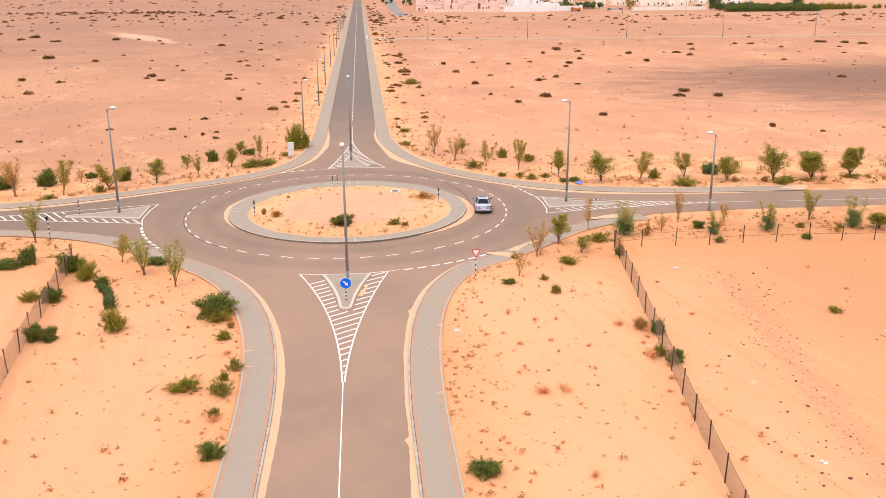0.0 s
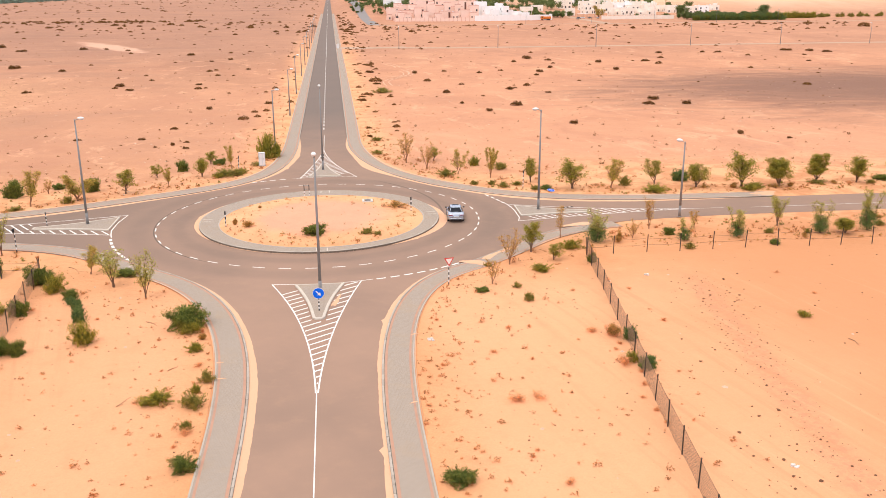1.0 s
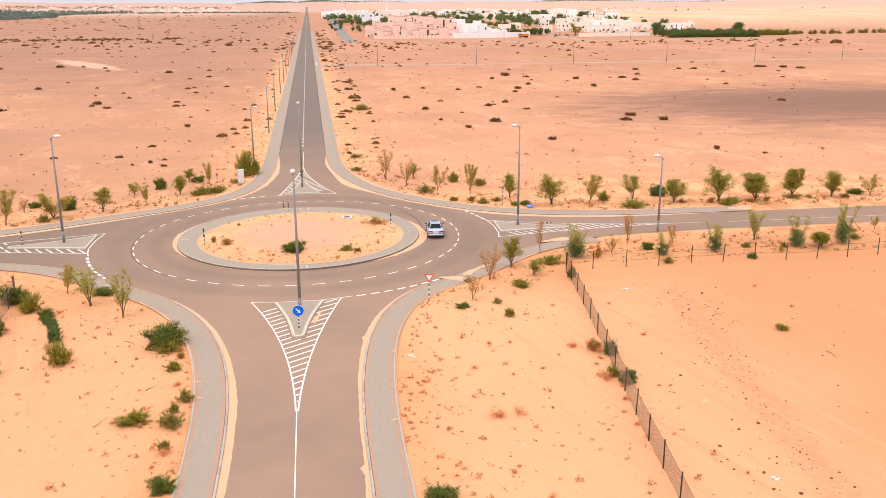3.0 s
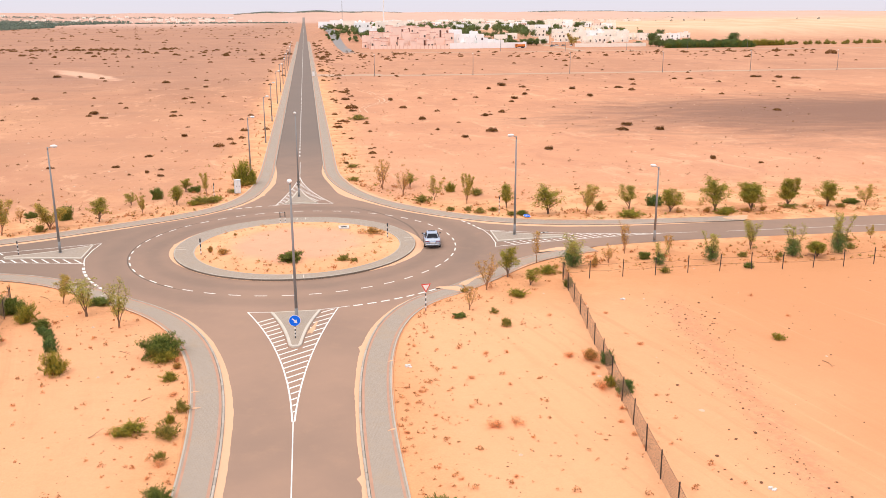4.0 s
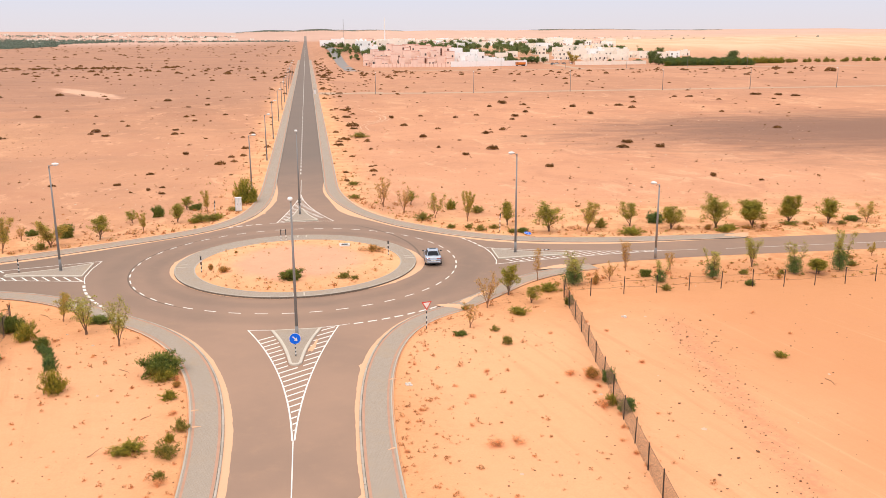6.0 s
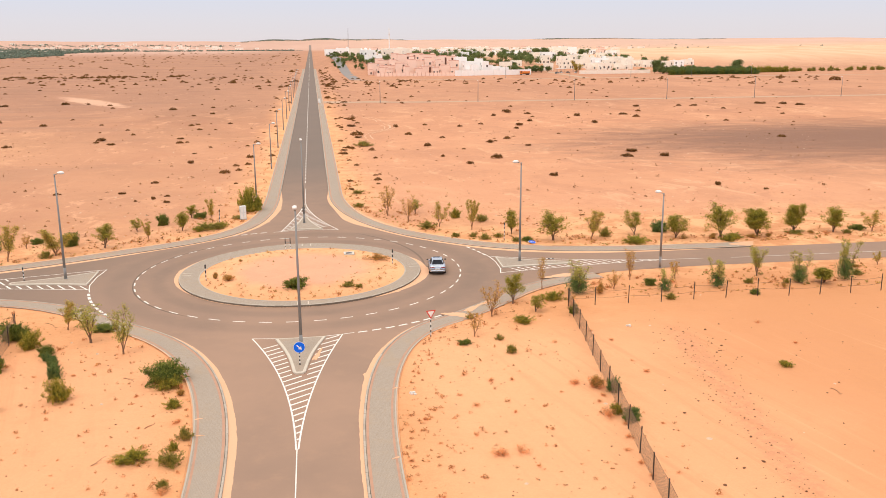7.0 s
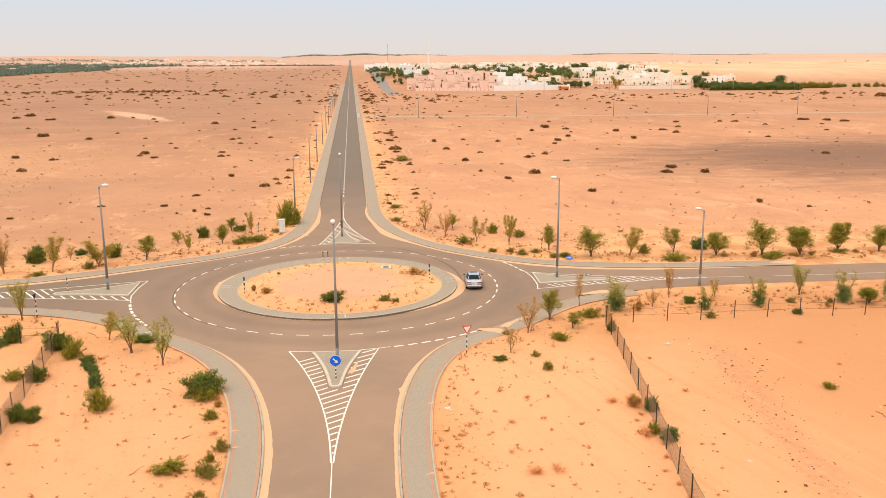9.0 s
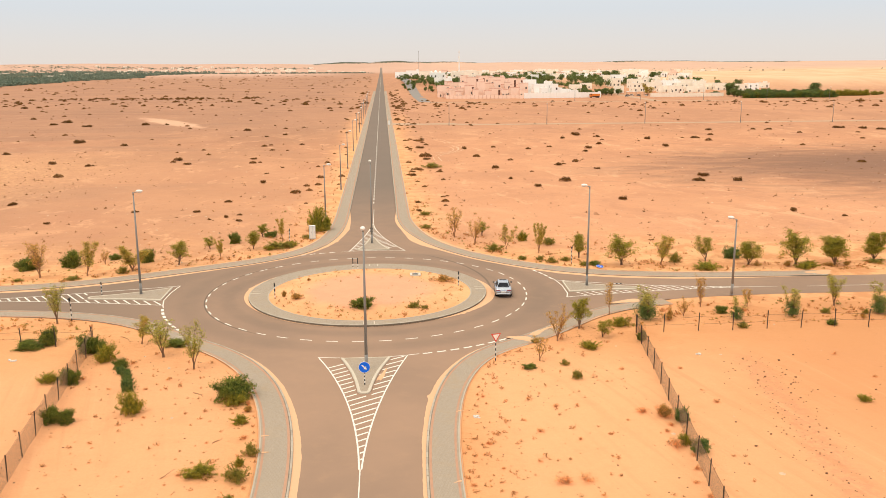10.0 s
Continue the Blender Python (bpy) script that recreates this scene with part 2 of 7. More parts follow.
def make_asphalt():
    g = Graph("asphalt")
    x, y, z = g.axes()
    big, mid, grit = g.noise(0.06, 5, 0.6), g.noise(0.5, 6, 0.65), g.noise(45.0, 3, 0.7)
    col = g.mix(g.step(big, 0.3, 0.7), (0.335, 0.222, 0.165), (0.262, 0.181, 0.14))
    col = g.mix(g.math("MULTIPLY", g.step(mid, 0.48, 0.75), 0.4), col, (0.37, 0.242, 0.17))
    col = g.mix(g.math("MULTIPLY", grit, 0.35), col, (0.20, 0.148, 0.118))
    # wheel tracks, darker where rubber has polished the dust away
    r = g.math("SQRT", g.math("ADD", g.math("MULTIPLY", x, x), g.math("MULTIPLY", y, y)))
    tr = g.noise(0.8, 3, 0.5, (0.25, 0.25, 1))
    ring = g.math("MULTIPLY", g.step(g.math("ABSOLUTE", g.math("SUBTRACT", r, 23.3)), 0.4, 2.2, 1.0, 0.0), tr)
    ring2 = g.math("MULTIPLY", g.step(g.math("ABSOLUTE", g.math("SUBTRACT", r, 18.4)), 0.3, 1.6, 1.0, 0.0), tr)
    col = g.mix(g.math("MULTIPLY", g.math("ADD", ring, ring2), 0.5), col, (0.15, 0.118, 0.098))
    skid = g.math("SQRT", g.math("ADD", g.math("POWER", g.math("SUBTRACT", x, -11.0), 2.0), g.math("POWER", g.math("SUBTRACT", y, 3.1), 2.0)))
    thin = g.step(g.math("ABSOLUTE", g.math("SUBTRACT", skid, 27.7)), 0.05, 0.24, 1.0, 0.0)
    arc = g.math("MULTIPLY", g.step(x, 7.0, 12.0), g.step(y, -4.0, 3.0))
    col = g.mix(g.math("MULTIPLY", g.math("MULTIPLY", thin, arc), 0.6), col, (0.10, 0.08, 0.07))
    tar = g.math("MULTIPLY", g.step(g.math("ABSOLUTE", g.math("SUBTRACT", r, 21.4)), 0.05, 0.12, 1.0, 0.0), g.step(x, -15.0, -11.0, 1.0, 0.0))
    col = g.mix(g.math("MULTIPLY", tar, 0.75), col, (0.09, 0.072, 0.062))
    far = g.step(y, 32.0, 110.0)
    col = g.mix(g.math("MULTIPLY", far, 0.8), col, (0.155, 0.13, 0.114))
    col = g.mix(g.math("MULTIPLY", g.step(x, -36.0, -16.0, 1.0, 0.0), 0.6), col, (0.19, 0.145, 0.118))
    col = g.mix(1.0, col, g.mix(g.step(y, -34.0, -10.0), (1.19, 1.105, 1.03), (1.05, 0.985, 0.925)), "MULTIPLY")
    g.bump(grit, 0.25, 0.01)
    return g.done(col, 0.85, 0, 0.3)


def make_pavers():
    g = Graph("concrete_pavers")
    br = g.n.new("ShaderNodeTexBrick")
    g.l.new(g.tex.outputs["Object"], br.inputs["Vector"])
    br.inputs["Scale"].default_value = 1.0
    br.inputs["Brick Width"].default_value, br.inputs["Row Height"].default_value = 0.2, 0.1
    br.inputs["Mortar Size"].default_value = 0.008
    br.inputs["Color1"].default_value = (0.43, 0.352, 0.285, 1)
    br.inputs["Color2"].default_value = (0.385, 0.322, 0.265, 1)
    br.inputs["Mortar"].default_value = (0.30, 0.22, 0.155, 1)
    col = g.mix(g.math("MULTIPLY", g.step(g.noise(0.3, 6, 0.65), 0.48, 0.75), 0.55), br.outputs["Color"], (0.44, 0.31, 0.20))
    col = g.mix(g.math("MULTIPLY", g.noise(3.0, 5), 0.25), col, (0.24, 0.20, 0.17))
    return g.done(col, 0.9, 0, 0.2)


def make_paint():
    g = Graph("road_paint")
    col = g.mix(g.noise(2.0, 6, 0.7), (0.85, 0.81, 0.76), (0.75, 0.69, 0.62))
    col = g.mix(g.step(g.noise(9.0, 6, 0.75), 0.62, 0.74, 0.0, 0.7), col, (0.33, 0.26, 0.205))
    return g.done(col, 0.7)


def make_leaf(name, a, b, c):
    """Small leaves: each clump takes its own tint."""
    g = Graph(name)
    rnd = g.geo.outputs["Random Per Island"]
    col = g.mix(rnd, a, b)
    col = g.mix(g.step(g.noise(1.2, 3), 0.5, 0.75), col, c)
    col = g.mix(g.step(g.noise(4.5, 3), 0.40, 0.60), g.mix(1.0, col, (0.66, 0.72, 0.72), "MULTIPLY"), g.mix(1.0, col, (1.32, 1.22, 1.08), "MULTIPLY"))
    tr = g.n.new("ShaderNodeBsdfTranslucent")
    g.put(tr.inputs["Color"], col)
    mx = g.n.new("ShaderNodeMixShader")
    mx.inputs[0].default_value = 0.3
    g.done(col, 0.7, 0, 0.2)
    g.l.new(g.bsdf.outputs[0], mx.inputs[1])
    g.l.new(tr.outputs[0], mx.inputs[2])
    g.l.new(mx.outputs[0], g.out.inputs[0])
    return g.mat


def make_netting():
    g = Graph("chain_link")
    x, y, z = g.axes()
    u, v = g.math("ADD", x, z), g.math("SUBTRACT", x, z)
    lines = []
    for s in (u, v):
        w = g.math("ABSOLUTE", g.math("SUBTRACT", g.math("FRACT", g.math("MULTIPLY", s, 9.0)), 0.5))
        lines.append(g.math("LESS_THAN", w, 0.15))
    wire = g.math("MAXIMUM", lines[0], lines[1])
    mx, tp = g.n.new("ShaderNodeMixShader"), g.n.new("ShaderNodeBsdfTransparent")
    g.done(g.mix(g.noise(2.0, 3), (0.27, 0.185, 0.125), (0.34, 0.23, 0.15)), 0.7, 0.1)
    g.l.new(wire, mx.inputs[0])
    g.l.new(tp.outputs[0], mx.inputs[1])
    g.l.new(g.bsdf.outputs[0], mx.inputs[2])
    g.l.new(mx.outputs[0], g.out.inputs[0])
    return g.mat


M_GROUND, M_SAND, M_ASPHALT, M_PAVER, M_PAINT = make_ground(), make_sand(), make_asphalt(), make_pavers(), make_paint()
M_KERB = plain("kerb_concrete", (0.47, 0.41, 0.34), 0.9, 0, 0.18, 0.8, 0.2, 12.0)
M_ISLE = plain("pale_kerb", (0.60, 0.53, 0.445), 0.9, 0, 0.15, 0.8, 0.2, 12.0)
M_RED = plain("red_pavers", (0.49, 0.275, 0.19), 0.9, 0, 0.2, 1.2, 0.2, 9.0)
M_STEEL = plain("galvanised_steel", (0.27, 0.265, 0.26), 0.6, 0.2, 0.12, 1.0)
M_LAMP = plain("lamp_housing", (0.80, 0.79, 0.77), 0.35, 0.0, 0.05)
M_LENS = plain("lamp_glass", (0.62, 0.66, 0.68), 0.15, 0.0, 0.05)
M_BLACK = plain("black_paint", (0.03, 0.03, 0.032), 0.5, 0, 0.2)
M_WHITE = plain("white_paint", (0.80, 0.79, 0.77), 0.5, 0, 0.06)
M_SIGNRED = plain("sign_red", (0.66, 0.05, 0.035), 0.4, 0, 0.05)
M_SIGNBLUE = plain("sign_blue", (0.005, 0.15, 0.82), 0.5, 0, 0.05, 3.0, 0.1)
M_POST = plain("rusty_fence_post", (0.075, 0.062, 0.05), 0.8, 0.2, 0.3, 3.0)
M_NET = make_netting()
M_BARK = plain("bark", (0.20, 0.125, 0.08), 0.9, 0, 0.3, 4.0, 0.2)
M_RUSTSTEM = plain("rusty_stem", (0.72, 0.36, 0.18), 0.9, 0, 0.2, 4.0, 0.2)
M_TWIG = plain("dry_twig", (0.35, 0.19, 0.105), 0.9, 0, 0.3, 4.0, 0.2)
M_LEAF = make_leaf("olive_leaf", (0.235, 0.225, 0.034), (0.42, 0.36, 0.066), (0.44, 0.325, 0.066))
M_LEAF_Y = make_leaf("yellow_leaf", (0.54, 0.39, 0.09), (0.40, 0.34, 0.08), (0.58, 0.36, 0.12))
M_LEAF_R = make_leaf("russet_leaf", (0.58, 0.34, 0.11), (0.48, 0.31, 0.09), (0.60, 0.33, 0.12))
M_LEAF_D = make_leaf("dark_leaf", (0.10, 0.145, 0.032), (0.265, 0.285, 0.066), (0.24, 0.23, 0.055))
M_LEAF_A = make_leaf("airy_leaf", (0.33, 0.33, 0.07), (0.48, 0.44, 0.11), (0.46, 0.36, 0.11))
M_VILLAGE = make_leaf("village_leaf", (0.115, 0.165, 0.06), (0.22, 0.27, 0.10), (0.20, 0.215, 0.08))
# The woods at the horizon: haze put into a pale grey-green leaf colour.
M_FAR = make_leaf("hazy_far_leaf", (0.14, 0.20, 0.165), (0.19, 0.24, 0.20), (0.185, 0.22, 0.18))
M_SCRUB = make_leaf("desert_scrub", (0.18, 0.088, 0.032), (0.28, 0.14, 0.046), (0.27, 0.13, 0.052))
M_DRY = make_leaf("dry_grass", (0.58, 0.26, 0.11), (0.44, 0.20, 0.082), (0.62, 0.33, 0.145))
M_RUST = make_leaf("rusty_twigs", (0.82, 0.40, 0.19), (0.72, 0.34, 0.155), (0.82, 0.45, 0.23))
M_STRAW = make_leaf("straw_twigs", (0.55, 0.31, 0.095), (0.43, 0.25, 0.075), (0.60, 0.33, 0.12))
M_LEAF_B = make_leaf("blue_green_leaf", (0.10, 0.175, 0.06), (0.20, 0.265, 0.085), (0.24, 0.27, 0.075))
M_OLIVE = make_leaf("olive_brown_leaf", (0.34, 0.28, 0.07), (0.27, 0.25, 0.055), (0.42, 0.30, 0.09))


# ---- helpers of this scene ----
def part(name, bm, material, parent=None, label="", smooth=False):
    """Links a bmesh as one mesh object, under a thing or a part if one is given."""
    me = bpy.data.meshes.new(name)
    bm.to_mesh(me)
    bm.free()
    me.materials.append(material)
    if smooth:
        for p in me.polygons:
            p.use_smooth = True
    ob = new(name, me)
    if parent:
        ob.parent = parent
    if label:
        ob["label"] = label
    return ob


def raw(name, verts, faces, material, parent=None, smooth=False):
    me = bpy.data.meshes.new(name)
    me.from_pydata([tuple(v) for v in verts], [], faces)
    me.materials.append(material)
    if smooth:
        me.polygons.foreach_set("use_smooth", [True] * len(me.polygons))
    ob = new(name, me)
    if parent:
        ob.parent = parent
    return ob


def share(name, me, parent, m):
    """One more object on a mesh that exists."""
    ob = new(name, me)
    ob.parent = parent
    ob.matrix_basis = m
    return ob


def box(bm, x0, x1, y0, y1, z0, z1, bevel=0.0):
    r = bmesh.ops.create_cube(bm, size=1.0)
    for v in r["verts"]:
        v.co = Vector((x0 + (v.co.x + 0.5) * (x1 - x0), y0 + (v.co.y + 0.5) * (y1 - y0), z0 + (v.co.z + 0.5) * (z1 - z0)))
    if bevel:
        es = list({e for v in r["verts"] for e in v.link_edges})
        bmesh.ops.bevel(bm, geom=es, offset=bevel, segments=1, affect="EDGES")
    return bm


def tube(bm, a, b, ra, rb, sides=8, caps=True):
    a, b = Vector(a), Vector(b)
    q = (b - a).to_track_quat("Z", "Y").to_matrix()
    lo = [bm.verts.new(a + q @ Vector((ra * math.cos(k * math.tau / sides), ra * math.sin(k * math.tau / sides), 0))) for k in range(sides)]
    hi = [bm.verts.new(b + q @ Vector((rb * math.cos(k * math.tau / sides), rb * math.sin(k * math.tau / sides), 0))) for k in range(sides)]
    for k in range(sides):
        bm.faces.new((lo[k], lo[(k + 1) % sides], hi[(k + 1) % sides], hi[k]))
    if caps:
        bm.faces.new(lo[::-1])
        bm.faces.new(hi)
    return bm


def prism(bm, outline, z0, z1):
    """An upright prism over an outline that runs anticlockwise."""
    lo, hi = [bm.verts.new((x, y, z0)) for x, y in outline], [bm.verts.new((x, y, z1)) for x, y in outline]
    bm.faces.new(hi)
    bm.faces.new(lo[::-1])
    n = len(lo)
    for k in range(n):
        bm.faces.new((lo[k], lo[(k + 1) % n], hi[(k + 1) % n], hi[k]))
    return bm


def empty(name, at=(0, 0, 0), turn=0.0):
    ob = new(name)
    ob.matrix_basis = pose(*at, 0, 0, turn)
    return ob


# ---- the plan: a round crossing with four arms, its centre at the origin ----
R_KERB, R_INNER, R_DASH = 15.75, 13.45, 21.2
INNER_AT = (0.25, -0.6)
# the kerb of each quadrant: half width of the y arm, where its bend begins, the middle of the bend and its direction,
# the pull of the bend on both sides, where it ends, half width of the x arm
BENDS = {(1, 1): (4.86, 35.8, 18.96, 16.61, 2.36, 8.9, 11.9, 34.1, 3.7), (1, -1): (5.05, 37.3, 14.94, 22.91, 2.53, 8.0, 16.4, 23.8, 5.4),
         (-1, -1): (4.9, 41.4, 16.49, 21.01, 2.40, 11.7, 13.9, 28.1, 5.0), (-1, 1): (4.9, 28.8, 22.95, 15.34, 2.63, 16.0, 17.4, 42.8, 4.0)}


def bezier(p, t):
    u = 1 - t
    return p[0] * u ** 3 + p[1] * 3 * u * u * t + p[2] * 3 * u * t * t + p[3] * t ** 3


def bend(ay, s1, mx, my, th, k1, k2, s2, bx):
    """The kerb of a quadrant, drawn in the first one: down the y arm, round the bend, out along the x arm."""
    m, d = Vector((mx, my)), Vector((math.cos(th), math.sin(th)))
    a, b = [Vector((ay, 60)), Vector((ay, s1)), m + d * k1, m], [m, m - d * k2, Vector((s2, bx)), Vector((60, bx))]
    return [bezier(a, k / 40) for k in range(41)] + [bezier(b, k / 40) for k in range(1, 41)]


CURVES = {q: bend(*p) for q, p in BENDS.items()}


def clearance(x, y):
    """Metres outside the kerb (inside: minus)."""
    x, y = np.asarray(x, float), np.asarray(y, float)
    ax, ay = np.abs(x), np.abs(y)
    out = np.zeros(np.broadcast(x, y).shape)
    for (qx, qy), line in CURVES.items():
        px, py = np.array([p.x for p in line]), np.array([p.y for p in line])
        c = np.where(ay >= ax, ax - np.interp(ay, py[::-1], px[::-1]), ay - np.interp(ax, px, py))
        out = np.where(((x >= 0) == (qx > 0)) & ((y >= 0) == (qy > 0)), c, out)
    return out * np.where(np.maximum(ax, ay) < 40, 0.8, 1.0)


def kerb_line(qx, qy, far_a, far_b, step=1.0):
    """The kerb of one quadrant, from far out along the y arm, round the corner, to far out along the x arm, in even steps."""
    line = CURVES[(qx, qy)]
    pts = [Vector((line[0].x, far_a))] + line + [Vector((far_b, line[-1].y))]
    pts = [Vector((p.x * qx, p.y * qy)) for p in pts]
    seg = [0.0]
    for a, b in zip(pts, pts[1:]):
        seg.append(seg[-1] + (b - a).length)
    n = int(seg[-1] / step)
    at = np.linspace(0, seg[-1], n + 1)
    return [Vector(v) for v in zip(np.interp(at, seg, [p.x for p in pts]), np.interp(at, seg, [p.y for p in pts]))]


def offset(line, d, side):
    out = []
    for k, p in enumerate(line):
        t = (line[min(k + 1, len(line) - 1)] - line[max(k - 1, 0)]).normalized()
        out.append(p + Vector((t.y, -t.x)) * d * side)
    return out


# ---- ground: one sheet to the horizon ----
def relief(x, y):
    """The height of the desert."""
    c = clearance(x, y)
    out = np.clip((c - 0.3) / 2.2, 0, 1)
    bare = ((x > 38.5) & (y < 0)) | ((x > 67) & (y > 0)) | (np.maximum(np.abs(x), -y) > 129)
    h = np.where(bare & (y < 500), -0.05 + 0.18 * np.clip((c + 0.3) / 2.5, 0, 1), -0.16 + 0.29 * out)
    for k, (f, a) in enumerate(((0.021, 0.16), (0.053, 0.08), (0.13, 0.04))):
        h = h + out * np.clip((c - 2.6) / 14, 0, 1) * np.clip((280 - np.hypot(x, y)) / 120, 0, 1) * a * (np.sin(x * f * 6.3 + 1.7 * k + 1.3 * np.sin(y * f * 4.1)) * np.cos(y * f * 5.2 - k))
    d = np.hypot(x, y)
    roll = np.clip((d - 900) / 1500, 0, 1) * np.clip((3900 - d) / 900, 0, 1)
    wave = np.sin(x / 210 + 0.8 * np.sin(y / 330)) * 0.6 + np.sin(x / 97 + y / 190) * 0.3 + np.sin(y / 160 + 1.2 * np.sin(x / 270))
    east = np.clip((x - 150) / 900, 0, 1)
    h = h + roll * (6 + 7 * wave * 0.5) * (0.25 + 0.75 * east) * np.clip((np.abs(x) - 25) / 200, 0, 1)
    t = np.clip((y - 680) / 320, 0, 1)
    h = h + 12 * t * t * (3 - 2 * t) * np.clip((x - 12) / 30, 0, 1) * np.clip((1900 - y) / 600, 0, 1)
    rim = np.clip((d - 3300) / 1100, 0, 1)
    ridge = 7 * np.exp(-((x + 40) / 230) ** 4) * (0.8 + 0.2 * np.sin(x / 41)) + 5 * np.exp(-((x - 330) / 160) ** 2) + 7 * np.exp(-((x - 1330) / 260) ** 2)
    return h + rim * (36 + 2 * np.sin(x / 310) + 1.5 * np.sin(x / 120 + 1.0) + np.sin(x / 47) + ridge)


def make_ground_sheet():
    n = 330
    u = np.linspace(-1, 1, n)
    # even 1.2 m steps near the crossing, growing outwards
    lin = u * n / 2 * 1.25
    ax = lin + np.sign(u) * np.maximum(0, np.abs(u) - 0.42) ** 3.2 * (4800 - 206) / 0.58 ** 3.2
    X, Y = np.meshgrid(ax, ax)
    Z = relief(X, Y)
    v = np.stack([X.ravel(), Y.ravel(), Z.ravel()], 1)
    i = np.arange(n * n).reshape(n, n)
    f = np.stack([i[:-1, :-1].ravel(), i[:-1, 1:].ravel(), i[1:, 1:].ravel(), i[1:, :-1].ravel()], 1)
    me = bpy.data.meshes.new("ground")
    me.from_pydata(v.tolist(), [], f.tolist())
    me.polygons.foreach_set("use_smooth", [True] * len(me.polygons))
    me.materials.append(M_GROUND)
    return tagged(new("ground", me), "orange desert sand and reddish gravel plain to the horizon", "ground", kind="structure")


ground = make_ground_sheet()


def height(x, y):
    return float(relief(np.array(float(x)), np.array(float(y))))


# ---- road ----
def make_road():
    v, f = [(0.0, 0.0, 0.0)], []
    ends = {(1, 1): (3300, 420), (1, -1): (420, 420), (-1, -1): (420, 420), (-1, 1): (3300, 420)}
    for q in ((1, 1), (-1, 1), (-1, -1), (1, -1)):
        line = [Vector((CURVES[q][0].x, ends[q][0]))] + CURVES[q] + [Vector((ends[q][1], CURVES[q][-1].y))]
        pts = [(p.x * q[0], p.y * q[1], 0.0) for p in line]
        v += pts[::-1] if q[0] * q[1] > 0 else pts
    n = len(v) - 1
    f = [(0, 1 + k, 1 + (k + 1) % n) for k in range(n)]
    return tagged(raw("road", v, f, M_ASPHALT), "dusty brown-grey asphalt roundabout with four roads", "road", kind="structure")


road = make_road()


def ribbon(name, inner, outer, z, material, parent=None, drop=None):
    """A band between two lines, with a skirt down to drop on both sides."""
    n = len(inner)
    v = [(p.x, p.y, z) for p in inner] + [(p.x, p.y, z) for p in outer]
    f = [(k, k + 1, n + k + 1, n + k) for k in range(n - 1)]
    if drop is not None:
        v += [(p.x, p.y, drop) for p in inner] + [(p.x, p.y, drop) for p in outer]
        f += [(k + 1, k, 2 * n + k, 2 * n + k + 1) for k in range(n - 1)] + [(n + k, n + k + 1, 3 * n + k + 1, 3 * n + k) for k in range(n - 1)]
    return raw(name, v, f, material, parent)


# far ends of the kerbs: (y arm, x arm) of the four quadrants
QUADS = {(1, 1): (900.0, 66.0), (1, -1): (130.0, 61.0), (-1, -1): (130.0, 130.0), (-1, 1): (900.0, 130.0)}
LINES = {}
for (qx, qy), (fa, fb) in QUADS.items():
    side = qx * qy * -1
    line = kerb_line(qx, qy, fa, fb, 1.0)
    if (qx, qy) == (1, -1):
        line = [p for p in line if p.x < 39.0]
    LINES[(qx, qy)] = (line, side)
    pv = tagged(ribbon("pavement", offset(line, 0.12, side), offset(line, 2.55, side), 0.15, M_PAVER, None, -0.2),
                "grey concrete block pavement with red brick borders, dusted with sand", "pavement", kind="structure")
    ribbon("red_border", offset(line, 0.16, side), offset(line, 0.37, side), 0.155, M_RED, pv)
    ribbon("red_border", offset(line, 2.18, side), offset(line, 2.36, side), 0.155, M_RED, pv)
    ribbon("edging", offset(line, 2.5, side), offset(line, 2.62, side), 0.175, M_KERB, pv, -0.1)

# raised ring of the middle island
ring = tagged(empty("pavement"), "raised grey paved ring round the sandy middle island", "pavement", kind="structure")


def circle(r, n=180, at=(0.0, 0.0)):
    return [Vector((at[0] + r * math.cos(k * math.tau / n), at[1] + r * math.sin(k * math.tau / n))) for k in range(n + 1)]


RING_Z = 0.25
ribbon("ring_paving", circle(R_KERB - 0.1), circle(R_INNER, at=INNER_AT), RING_Z, M_PAVER, ring, -0.05)
ribbon("edging", circle(R_INNER + 0.1, at=INNER_AT), circle(R_INNER - 0.05, at=INNER_AT), RING_Z + 0.02, M_KERB, ring, -0.05)


def island_z(x, y):
    """The height of the sand mound in the middle."""
    return RING_Z - 0.03 + 0.30 * (1 - ((x - INNER_AT[0]) ** 2 + (y - INNER_AT[1]) ** 2) / R_INNER ** 2)


M_PALE = plain("pale_concrete_strip", (0.60, 0.52, 0.43), 0.9, 0, 0.15, 1.5, 0.2, 9.0)
for deg in (-89, 1, 88, 179):
    # dropped crossing places with pale concrete edges
    for sg in (-1, 1):
        bm = box(bmesh.new(), R_INNER + 0.9, R_KERB - 0.15, sg * 0.62 - 0.07, sg * 0.62 + 0.07, RING_Z - 0.01, RING_Z + 0.012)
        part("pale_strip", bm, M_PALE, ring, "pale concrete strip").matrix_basis = pose(0, 0, 0, 0, 0, deg)


